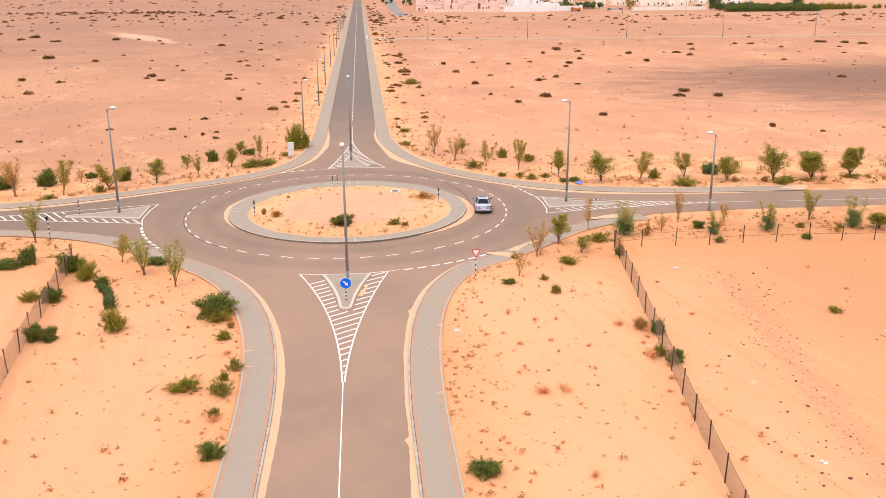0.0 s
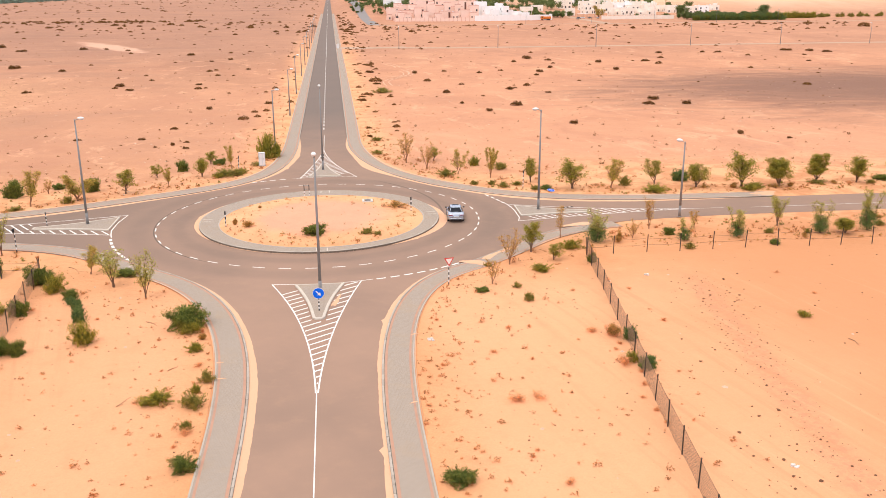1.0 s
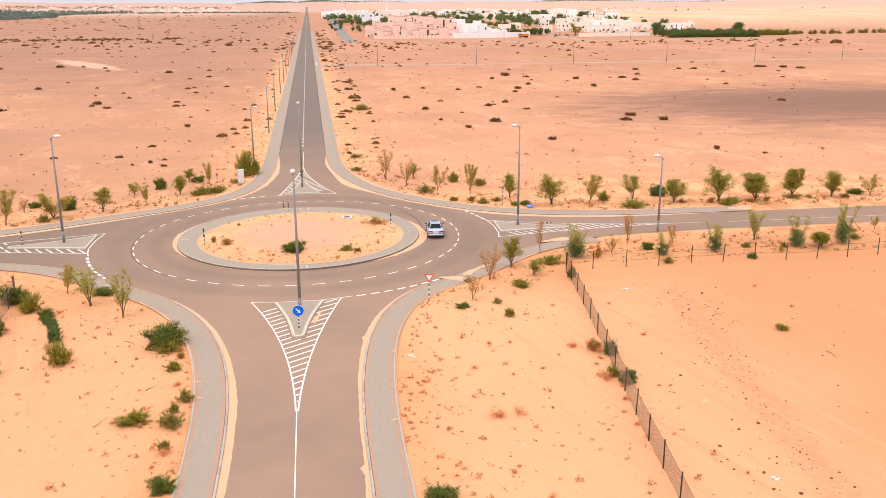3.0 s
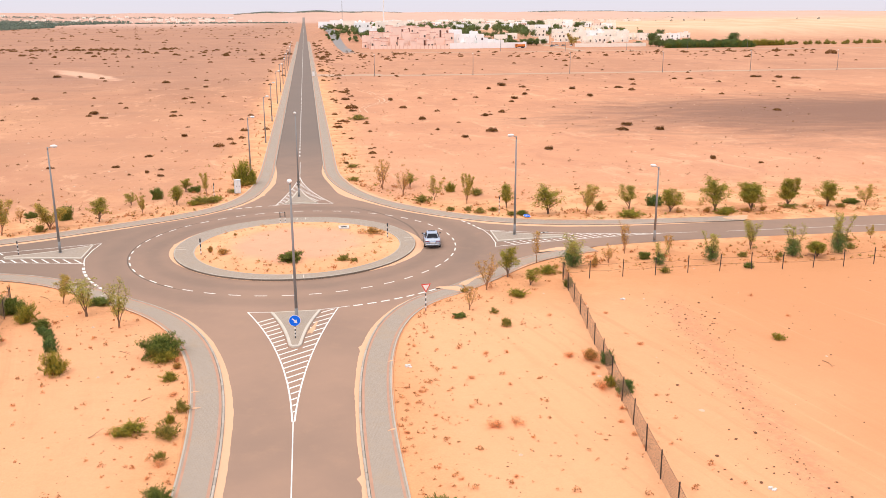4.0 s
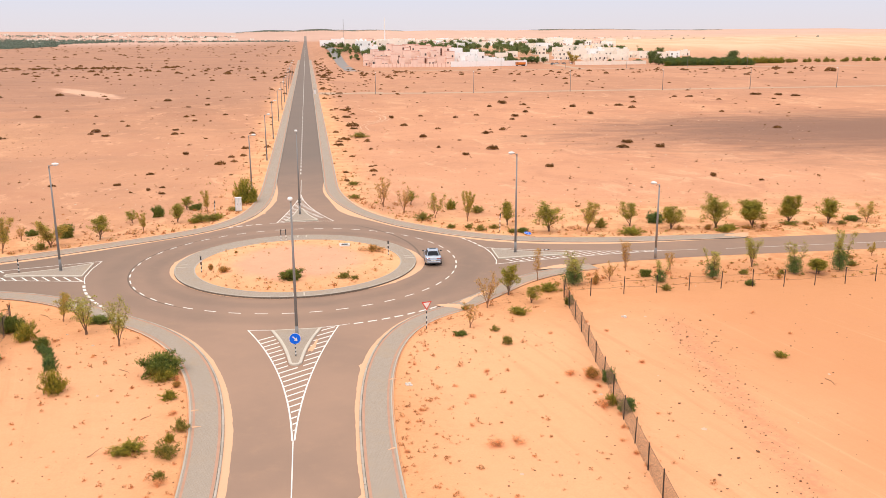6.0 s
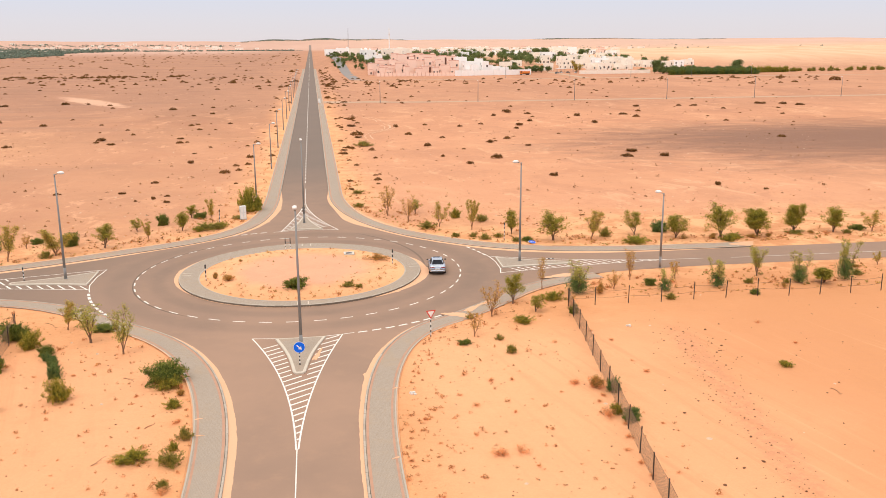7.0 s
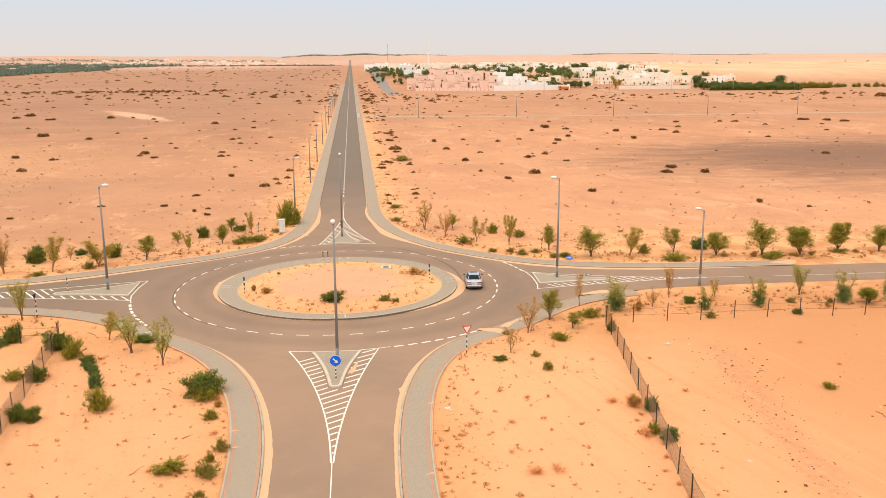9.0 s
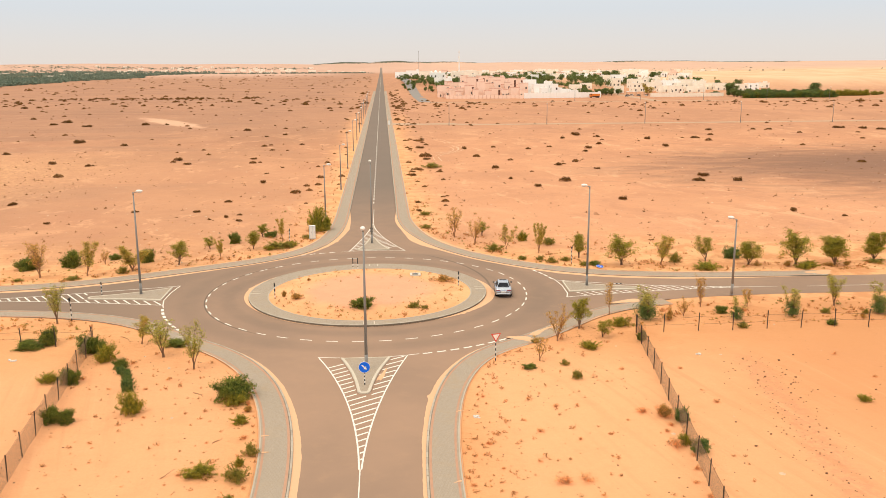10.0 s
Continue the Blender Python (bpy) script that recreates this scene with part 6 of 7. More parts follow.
# ---- car ----
def make_car(x, y, turn):
    car = tagged(empty("car"), "silver four-door saloon car with dark windows, driving on the roundabout", "car")
    car.matrix_basis = pose(x, y, 0.01, 0, 0, turn) @ Matrix.Scale(1.22, 4)
    silver = plain("silver_paint", (0.47, 0.52, 0.60), 0.24, 0.8, 0.04, 1.0, 0.5)
    glass = plain("dark_glass", (0.010, 0.013, 0.02), 0.12, 0.0, 0.1, 1.0, 0.15)
    red = plain("tail_lamp_red", (0.24, 0.012, 0.012), 0.35, 0, 0.05)
    tyre_m = plain("tyre_rubber", (0.02, 0.02, 0.02), 0.85, 0, 0.1)
    rim_m = plain("alloy_rim", (0.5, 0.5, 0.52), 0.3, 0.8, 0.05)
    dark = plain("black_trim", (0.03, 0.03, 0.032), 0.5, 0, 0.1)
    # lower body: stations along the length with half width, sill, waist and deck height
    st = [(-2.27, 0.66, 0.42, 0.62, 0.70), (-2.22, 0.80, 0.30, 0.72, 0.93), (-2.0, 0.86, 0.24, 0.78, 1.01), (-1.5, 0.885, 0.22, 0.82, 1.03), (-0.8, 0.89, 0.21, 0.83, 0.98),
          (0.0, 0.89, 0.21, 0.82, 0.95), (0.8, 0.885, 0.21, 0.80, 0.94), (1.3, 0.875, 0.22, 0.76, 0.90), (1.8, 0.85, 0.24, 0.70, 0.82), (2.12, 0.77, 0.28, 0.62, 0.72), (2.26, 0.60, 0.36, 0.54, 0.60)]
    bm = bmesh.new()
    rows = []
    for yy, w, z0, zw, zd in st:
        half = [(w * 0.55, z0), (w * 0.95, z0 + 0.04), (w, z0 + 0.2), (w, zw), (w * 0.94, zd - 0.03), (w * 0.75, zd + 0.005), (0.0, zd + 0.03)]
        pts = half + [(-a, b) for a, b in half[-2::-1]]
        rows.append([bm.verts.new((a, yy, b)) for a, b in pts])
    n = len(rows[0])
    for p, q in zip(rows, rows[1:]):
        for k in range(n):
            bm.faces.new((p[k], p[(k + 1) % n], q[(k + 1) % n], q[k]))
    bm.faces.new(rows[0])
    bm.faces.new(rows[-1][::-1])
    bmesh.ops.recalc_face_normals(bm, faces=bm.faces)
    body = part("body", bm, silver, car, "silver painted body", True)
    # cabin: waist ring and roof ring
    lo = [(-1.62, 0.70, 0.99), (-0.9, 0.80, 0.96), (0.3, 0.80, 0.94), (1.32, 0.66, 0.89)]
    hi = [(-0.98, 0.52, 1.40), (-0.55, 0.57, 1.44), (0.05, 0.57, 1.44), (0.42, 0.53, 1.39)]
    bm = bmesh.new()
    A = [bm.verts.new((w * s, yy, z)) for s in (1, -1) for yy, w, z in (lo if s > 0 else lo[::-1])]
    B = [bm.verts.new((w * s, yy, z)) for s in (1, -1) for yy, w, z in (hi if s > 0 else hi[::-1])]
    for k in range(8):
        bm.faces.new((A[k], A[(k + 1) % 8], B[(k + 1) % 8], B[k]))
    for a, b in ((0, 7), (1, 6), (2, 5)):
        bm.faces.new((B[a], B[a + 1], B[b - 1], B[b]))
    bmesh.ops.recalc_face_normals(bm, faces=bm.faces)
    part("cabin", bm, silver, body)

    def pane(name, c):
        """A dark pane set just proud of the cabin between four corners, its edges held back."""
        c = [Vector(p) for p in c]
        mid = sum(c, Vector()) / 4
        nrm = (c[1] - c[0]).cross(c[3] - c[0]).normalized()
        if nrm.dot(mid - Vector((0, -0.2, 1.0))) < 0:
            nrm = -nrm
        b = bmesh.new()
        top = [b.verts.new(mid + (p - mid) * 0.9 + nrm * 0.012) for p in c]
        low = [b.verts.new(mid + (p - mid) * 0.93 - nrm * 0.01) for p in c]
        b.faces.new(top)
        for k in range(4):
            b.faces.new((low[k], low[(k + 1) % 4], top[(k + 1) % 4], top[k]))
        bmesh.ops.recalc_face_normals(b, faces=b.faces)
        part(name, b, glass, body, "dark tinted glass")

    P = lambda t, s, k: (t[k][1] * s, t[k][0], t[k][2])
    pane("rear_window", [P(lo, 1, 0), P(lo, -1, 0), P(hi, -1, 0), P(hi, 1, 0)])
    pane("windscreen", [P(lo, 1, 3), P(lo, -1, 3), P(hi, -1, 3), P(hi, 1, 3)])
    for s in (1, -1):
        for k in range(3):
            pane("side_window", [P(lo, s, k), P(lo, s, k + 1), P(hi, s, k + 1), P(hi, s, k)])
        part("tail_light", box(bmesh.new(), s * 0.58 - 0.23, s * 0.58 + 0.23, -2.285, -2.12, 0.79, 0.90, 0.03), red, body, "red tail lamp")
        part("head_light", box(bmesh.new(), s * 0.58 - 0.16, s * 0.58 + 0.16, 2.0, 2.19, 0.6, 0.70, 0.03), M_LENS, body)
        m = part("mirror", box(bmesh.new(), s * 0.98 - 0.1, s * 0.98 + 0.1, 0.72, 0.86, 0.93, 1.06, 0.03), dark, body)
        part("sill", box(bmesh.new(), s * 0.885 - 0.02, s * 0.885 + 0.02, -0.85, 0.9, 0.2, 0.3, 0.01), dark, body)
        for yy in (-0.62, 0.38):
            part("door_handle", box(bmesh.new(), s * 0.893 - 0.015, s * 0.893 + 0.015, yy - 0.09, yy + 0.09, 0.78, 0.81), M_STEEL, body)
        for yy in (-1.32, 1.36):
            wheel = part("tyre", tube(bmesh.new(), (s * 0.70, yy, 0.315), (s * 0.905, yy, 0.315), 0.315, 0.31, 22), tyre_m, car)
            part("rim", tube(bmesh.new(), (s * 0.9, yy, 0.315), (s * 0.915, yy, 0.315), 0.21, 0.19, 16), rim_m, wheel, "alloy rim")
            arch = bmesh.new()
            tube(arch, (s * 0.80, yy, 0.33), (s * 0.893, yy, 0.33), 0.37, 0.37, 20)
            part("wheel_arch", arch, dark, body)
    part("rear_bumper", box(bmesh.new(), -0.74, 0.74, -2.33, -2.15, 0.36, 0.55, 0.05), silver, body)
    part("bumper_insert", box(bmesh.new(), -0.55, 0.55, -2.335, -2.2, 0.30, 0.37, 0.01), dark, body)
    part("number_plate", box(bmesh.new(), -0.26, 0.26, -2.29, -2.26, 0.62, 0.73), M_WHITE, body, "plain white plate")
    part("front_bumper", box(bmesh.new(), -0.66, 0.66, 2.15, 2.32, 0.32, 0.5, 0.05), silver, body)
    part("boot_line", box(bmesh.new(), -0.7, 0.7, -2.245, -2.225, 0.885, 0.895), dark, body)
    part("sunroof", box(bmesh.new(), -0.38, 0.38, -0.15, 0.25, 1.437, 1.449, 0.003), glass, body)


make_car(17.95, -1.75, -5)


# ---- far streets, laid on the ground ----
def draped(name, pts, width, material, lift, label, category="road"):
    pts = [Vector(p) for p in pts]
    fine = []
    for a, b in zip(pts, pts[1:]):
        n = max(2, int((b - a).length / 12))
        fine += [a.lerp(b, k / n) for k in range(n)]
    fine.append(pts[-1])
    v, f = [], []
    for k, p in enumerate(fine):
        t = (fine[min(k + 1, len(fine) - 1)] - fine[max(k - 1, 0)]).normalized()
        nr = Vector((t.y, -t.x)) * width / 2
        for q in (-1, 1):
            e = p + nr * q
            v.append((e.x, e.y, max(height(e.x, e.y), height(p.x, p.y)) + lift))
    f = [(2 * k, 2 * k + 1, 2 * k + 3, 2 * k + 2) for k in range(len(fine) - 1)]
    return tagged(raw(name, v, f, material), label, category, kind="structure")


M_STREET = plain("far_asphalt", (0.51, 0.335, 0.23), 0.9, 0, 0.15, 0.05, 0.2, 0.8)
draped("road", [(7.0, 338.0), (22, 331), (60, 324), (140, 325), (300, 328), (700, 345)], 7.5, M_STREET, 0.05, "narrow dusty street crossing the plain")
draped("road", [(34.0, 585.0), (120, 581), (230, 583), (350, 590), (520, 600), (800, 615)], 7.0, M_STREET, 0.06, "dusty street in front of the village")
draped("road", [(37.0, 598.0), (35.0, 760), (33.5, 1060), (39, 1500)], 9.5, plain("street_asphalt", (0.27, 0.245, 0.23), 0.85, 0, 0.1, 0.05, 0.2, 0.8), 0.07, "grey asphalt street into the village")
draped("road", [(226.0, 583.0), (229, 650), (232, 770)], 8.0, M_STREET, 0.08, "grey side street between the houses")
draped("road", [(0.1, 3290.0), (0.1, 3500.0), (0.1, 3720.0)], 9.8, plain("worn_asphalt", (0.25, 0.19, 0.155), 0.9, 0, 0.1, 0.05), 0.25, "straight road climbing a far rise")
M_TRACK = plain("pale_track", (0.70, 0.43, 0.28), 0.95, 0, 0.1, 0.2)
for pts in (((23.0, 241.0), (25.7, 235.6), (27.0, 228.0), (27.2, 220.0)), ((28.9, 212.8), (30.4, 207.0), (30.8, 203.0), (30.2, 195.0), (28.3, 188.6), (24.3, 182.3), (21.7, 178.3), (19.9, 173.0), (19.4, 168.0), (19.8, 158.0)),
            ((27.2, 207.7), (28.4, 203.0), (28.5, 198.3), (27.8, 192.0), (26.1, 187.8), (23.2, 186.0), (20.0, 185.0))):
    for side in (-0.9, 0.9):
        draped("wheel_track", [(px + side, py + 0.6 * side) for px, py in pts], 0.32, M_TRACK, 0.03, "pale curved wheel track in the gravel", "track")
draped("wheel_track", ((6.9, 331.0), (12.0, 328.0), (24.0, 330.0), (40.0, 334.0)), 9.0, M_STREET, 0.055, "dusty grey mouth of the narrow street", "road")


# ---- village ----
M_WALL = {"p": plain("pink_plaster", (0.93, 0.70, 0.59), 0.9, 0, 0.08, 0.4, 0.2, 2.0), "w": plain("white_plaster", (0.93, 0.925, 0.91), 0.9, 0, 0.06, 0.4, 0.2, 2.0),
          "c": plain("cream_plaster", (0.91, 0.83, 0.725), 0.9, 0, 0.08, 0.4, 0.2, 2.0)}
M_ROOF = plain("roof_screed", (0.55, 0.47, 0.38), 0.95, 0, 0.12, 0.5)
M_PANE = plain("window_glass", (0.05, 0.05, 0.055), 0.2, 0, 0.2)
M_CORNICE = plain("cornice_red", (0.66, 0.36, 0.275), 0.8, 0, 0.12)
M_BROWN = plain("brown_bay", (0.15, 0.065, 0.045), 0.7, 0, 0.15)
M_FRAME = plain("window_frame", (0.45, 0.36, 0.29), 0.6, 0, 0.1)
HOUSE_LABEL = {"p": "flat-roofed pink plastered house with dark windows", "w": "white flat-roofed plastered house with dark windows",
               "c": "cream flat-roofed house among trees in the village"}


def house(x, y, w, top, colour, storeys, seed):
    rnd = random.Random(seed)
    z0 = height(x, y) - 0.3
    h, d = top - z0, min(max(w * 0.8, 8), 14)
    ob = tagged(empty("house", (x, y + d / 2, z0), rnd.uniform(-6, 6)), HOUSE_LABEL[colour], "house", "village houses")
    wall = M_WALL[colour]
    bm = box(bmesh.new(), -w / 2, w / 2, -d / 2, d / 2, 0, h - 0.9)
    wings = []
    if w > 9:
        # lower wings stepping out in front of the main block
        wings.append((-w / 2 + 0.6, -w / 6 + rnd.uniform(-0.5, 0.8), rnd.uniform(1.0, 2.4), h * rnd.uniform(0.42, 0.62)))
        if rnd.random() < 0.6:
            wings.append((w * 0.05, w * 0.05 + rnd.uniform(2.8, 4.2), rnd.uniform(0.7, 1.6), h * rnd.uniform(0.55, 0.85)))
    for x0, x1, out, top_z in wings:
        box(bm, x0, x1, -d / 2 - out, -d / 2 + 0.01, 0, top_z)
        if colour == "p":
            part("cornice", box(bmesh.new(), x0 - 0.1, x1 + 0.1, -d / 2 - out - 0.1, -d / 2 - 0.02, top_z, top_z + 0.35), M_CORNICE, ob)
        if x1 - x0 > 2.4:
            cx = (x0 + x1) / 2
            part("window", box(bmesh.new(), cx - 0.6, cx + 0.6, -d / 2 - out - 0.05, -d / 2 - out + 0.02, 1.1, min(top_z - 0.8, 2.9)), M_PANE, ob)
    body = part("wall", bm, wall, ob)
    bm = bmesh.new()
    for a in ((-w / 2, w / 2, -d / 2, -d / 2 + 0.25), (-w / 2, w / 2, d / 2 - 0.25, d / 2), (-w / 2, -w / 2 + 0.25, -d / 2 + 0.25, d / 2 - 0.25), (w / 2 - 0.25, w / 2, -d / 2 + 0.25, d / 2 - 0.25)):
        box(bm, *a, h - 0.9, h)
    part("parapet", bm, wall, ob)
    part("roof", box(bmesh.new(), -w / 2 + 0.25, w / 2 - 0.25, -d / 2 + 0.25, d / 2 - 0.25, h - 0.9, h - 0.8), M_ROOF, ob)
    if rnd.random() < 0.5 and w > 10:
        part("stair_tower", box(bmesh.new(), w / 2 - 4.2, w / 2 - 0.8, -1.0, 2.6, h - 0.82, h + 1.6, 0.05), wall, ob)
    if rnd.random() < 0.6:
        part("water_tank", tube(bmesh.new(), (-w * 0.25, 1.5, h - 0.8), (-w * 0.25, 1.5, h + 0.7), 0.75, 0.75, 12), M_WHITE, ob, "white roof water tank")
    fh = (h - 1.0) / (storeys + 0.15)
    n = max(2, int(w / 4.2))
    for s in range(storeys):
        for k in range(n):
            if rnd.random() < {"p": 0.55, "w": 0.36, "c": 0.5}[colour]:
                continue
            cx, cz = -w / 2 + w * (k + 0.5) / n, fh * (s + 0.55)
            win = part("window", box(bmesh.new(), cx - 0.75, cx + 0.75, -d / 2 - 0.07, -d / 2 + 0.02, cz - 1.0, cz + 1.0), M_FRAME, ob)
            part("pane", box(bmesh.new(), cx - 0.66, cx + 0.66, -d / 2 - 0.09, -d / 2 - 0.071, cz - 0.92, cz + 0.92), M_PANE, win)
        cy = rnd.uniform(-0.2, 0.2) * d
        win = part("window", box(bmesh.new(), -w / 2 - 0.07, -w / 2 + 0.02, cy - 0.7, cy + 0.7, fh * (s + 0.55) - 0.9, fh * (s + 0.55) + 0.9), M_FRAME, ob)
        part("pane", box(bmesh.new(), -w / 2 - 0.09, -w / 2 - 0.071, cy - 0.58, cy + 0.58, fh * (s + 0.55) - 0.78, fh * (s + 0.55) + 0.78), M_PANE, win)
    if colour == "p":
        part("cornice", box(bmesh.new(), -w / 2 - 0.12, w / 2 + 0.12, -d / 2 - 0.12, d / 2 + 0.12, h, h + 0.36), M_CORNICE, ob, "dark red cornice along the roof edge")
    if colour == "p" and w > 6.5 and rnd.random() < 0.5:
        part("recess", box(bmesh.new(), w * 0.26, w * 0.26 + 1.7, -d / 2 - 0.05, -d / 2 + 0.02, 0.5, h * 0.9), M_BROWN, ob, "dark brown window bay")
    part("door", box(bmesh.new(), w * 0.2, w * 0.2 + 1.3, -d / 2 - 0.06, -d / 2 + 0.02, 0.3, 2.7), M_FRAME, ob)
    return ob


# x, y, width, height of the parapet over the crossing, colour, storeys
HOUSES = [
    (59, 690, 11, 10.7, "p", 1), (73, 700, 18, 13.0, "p", 2), (89, 720, 12, 17.8, "p", 2), (99, 690, 18, 12.5, "p", 2), (114, 730, 15, 17.5, "p", 2),
    (136, 760, 22, 15.3, "p", 2), (117, 700, 13, 11.2, "p", 1), (72, 680, 13, 8.8, "p", 1), (149, 675, 18, 12.1, "w", 2), (153, 672, 7, 14.6, "w", 2),
    (141, 700, 11, 15.7, "w", 2), (168, 690, 17, 7.0, "w", 1), (145, 800, 15, 12.9, "p", 2), (114, 800, 8, 17.7, "p", 2), (90, 900, 14, 21.0, "c", 2)]
HOUSES += [
    (111, 950, 18, 21.8, "c", 2), (110, 880, 10, 19.2, "c", 2), (49, 1200, 19, 21.0, "w", 1), (57, 1000, 14, 21.8, "c", 2), (67, 900, 18, 20.6, "w", 2),
    (34, 1300, 20, 18.4, "w", 1), (70, 850, 19, 15.5, "w", 1), (138, 1050, 14, 20.2, "c", 1), (162, 1100, 16, 20.5, "c", 1), (182, 1100, 16, 18.9, "w", 1),
    (189, 1000, 15, 18.3, "c", 1), (223, 1100, 12, 18.7, "c", 1), (232, 1000, 12, 16.9, "w", 1), (254, 1050, 15, 18.7, "c", 2), (249, 950, 16, 16.9, "w", 1)]
HOUSES += [
    (278, 1000, 13, 19.8, "w", 2), (265, 900, 12, 16.9, "c", 1), (275, 880, 16, 17.5, "w", 2), (302, 920, 14, 18.5, "c", 2), (272, 800, 15, 14.0, "c", 2),
    (294, 830, 13, 14.6, "c", 2), (298, 800, 15, 12.7, "c", 2), (304, 780, 16, 12.4, "w", 2), (327, 800, 17, 13.1, "c", 2), (337, 790, 13, 12.0, "c", 2),
    (344, 780, 10, 9.9, "c", 1), (294, 740, 14, 8.2, "c", 1), (369, 760, 15, 9.0, "c", 2), (386, 770, 12, 9.3, "w", 2), (411, 800, 11, 9.3, "c", 1)]
HOUSES += [(198, 760, 12, 9.4, "c", 1), (218, 800, 11, 10.1, "c", 1), (237, 740, 9, 8.5, "c", 1), (316, 745, 20, 7.2, "c", 1), (350, 900, 16, 16.0, "c", 1), (330, 980, 18, 18.0, "w", 1),
           (283, 770, 14, 11.0, "c", 1), (311, 770, 13, 10.4, "c", 2), (262, 760, 13, 10.8, "c", 2), (283, 745, 10, 7.6, "c", 1), (326, 765, 12, 10.6, "c", 1), (352, 770, 12, 10.0, "c", 1), (256, 830, 14, 14.4, "c", 2), (306, 850, 14, 15.0, "c", 1)]
for k, row in enumerate(HOUSES):
    house(*row, 40 + k)
# smaller pink blocks and terraces inside the compound
HOUSES = [(66, 668, 7, 7.4, "p", 1), (81, 672, 8, 11.0, "p", 1), (92, 676, 7, 14.2, "p", 2), (104, 670, 9, 8.2, "p", 1), (108, 684, 6, 15.4, "p", 2), (122, 672, 8, 9.0, "p", 1),
          (127, 720, 7, 16.6, "p", 2), (83, 742, 7, 18.8, "p", 2), (100, 750, 8, 18.4, "p", 2), (66, 720, 8, 14.0, "p", 1), (133, 690, 8, 12.6, "p", 2), (160, 668, 9, 9.0, "w", 1),
          (176, 672, 8, 6.6, "w", 1), (147, 662, 6, 9.4, "w", 1), (63, 676, 5, 8.6, "p", 1), (70, 664, 5, 6.2, "p", 1), (76, 690, 6, 13.6, "p", 2), (86, 666, 5, 8.0, "p", 1),
          (97, 664, 6, 6.6, "p", 1), (112, 664, 6, 7.4, "p", 1), (118, 688, 5, 13.4, "p", 2), (129, 668, 6, 7.0, "p", 1), (95, 700, 5, 16.2, "p", 2), (157, 664, 6, 12.4, "w", 2)]
for k, row in enumerate(HOUSES):
    house(*row, 140 + k)
# the looser rows of houses further back
_h = random.Random(19)
for k in range(78):
    x, y = _h.uniform(80, 400), _h.uniform(900, 1290)
    house(x, y, _h.uniform(7, 14), height(x, y) + _h.uniform(3.8, 8.5), _h.choice("wwccp"), 1 if _h.random() < 0.6 else 2, 200 + k)


def compound_wall(pts, h, colour, label, step=3.7):
    wall = tagged(empty("compound_wall"), label, "wall", "village walls")
    mt = M_WALL[colour]
    for a, b in zip(pts, pts[1:]):
        a, b = Vector(a), Vector(b)
        L, ang = (b - a).length, math.atan2(b.y - a.y, b.x - a.x)
        n = max(1, round(L / step))
        for k in range(n):
            p = a.lerp(b, (k + 0.5) / n)
            m = pose(p.x, p.y, height(p.x, p.y) - 0.3, 0, 0, math.degrees(ang))
            bm = box(bmesh.new(), -L / n / 2 + 0.2, L / n / 2 - 0.2, -0.1, 0.1, 0, h)
            part("panel", bm, mt, wall).matrix_basis = m
            bm = box(bmesh.new(), -L / n / 2 - 0.14, -L / n / 2 + 0.14, -0.18, 0.18, 0, h + 0.3)
            part("pillar", bm, M_CORNICE if colour == "p" else mt, wall).matrix_basis = m
    return wall


compound_wall([(62, 1000), (58.5, 660), (127, 655)], 3.3, "p", "pink plastered compound wall with pillars")
compound_wall([(128, 655), (200, 668), (203, 690)], 5.0, "w", "high white plastered compound wall", 6.0)
compound_wall([(246, 668), (316, 672)], 3.6, "c", "long beige boundary wall beside the street", 6.0)


def make_mosque():
    ob = tagged(empty("mosque"), "white village mosque with small domes", "mosque")
    ob.matrix_basis = pose(72, 1010, height(72, 1010), 0, 0, 5) @ Matrix.Scale(0.68, 4)
    part("hall", box(bmesh.new(), -12, 12, 0, 16, -0.5, 9.5, 0.1), M_WALL["w"], ob)
    for x, r in ((-8, 2.2), (0, 3.4), (8, 2.2)):
        drum = part("drum", tube(bmesh.new(), (x, 8, 9.5), (x, 8, 11.0), r, r, 16), M_WALL["w"], ob)
        bm = bmesh.new()
        bmesh.ops.create_uvsphere(bm, u_segments=16, v_segments=10, radius=r)
        for v in bm.verts:
            v.co = Vector((v.co.x + x, v.co.y + 8, max(v.co.z, 0) * 1.25 + 11.0))
        part("dome", bm, M_WALL["w"], drum, "", True)
    for k in range(5):
        part("window", box(bmesh.new(), -10 + 4.4 * k, -8.6 + 4.4 * k, -0.08, 0.05, 2, 6), M_PANE, ob)
    ob = tagged(empty("minaret", (96, 950, height(96, 950))), "slender white minaret rising over the village", "minaret")
    part("base", box(bmesh.new(), -2, 2, -2, 2, -0.5, 7, 0.1), M_WALL["w"], ob)
    part("shaft", tube(bmesh.new(), (0, 0, 7), (0, 0, 27), 0.75, 0.6, 12), M_WALL["w"], ob)
    part("balcony", tube(bmesh.new(), (0, 0, 26.5), (0, 0, 27.6), 0.7, 1.15, 12), M_WALL["w"], ob)
    part("lantern", tube(bmesh.new(), (0, 0, 27.6), (0, 0, 32), 0.5, 0.45, 12), M_WALL["w"], ob)
    part("cap", tube(bmesh.new(), (0, 0, 32), (0, 0, 36), 0.55, 0.05, 12), M_WALL["c"], ob)


make_mosque()


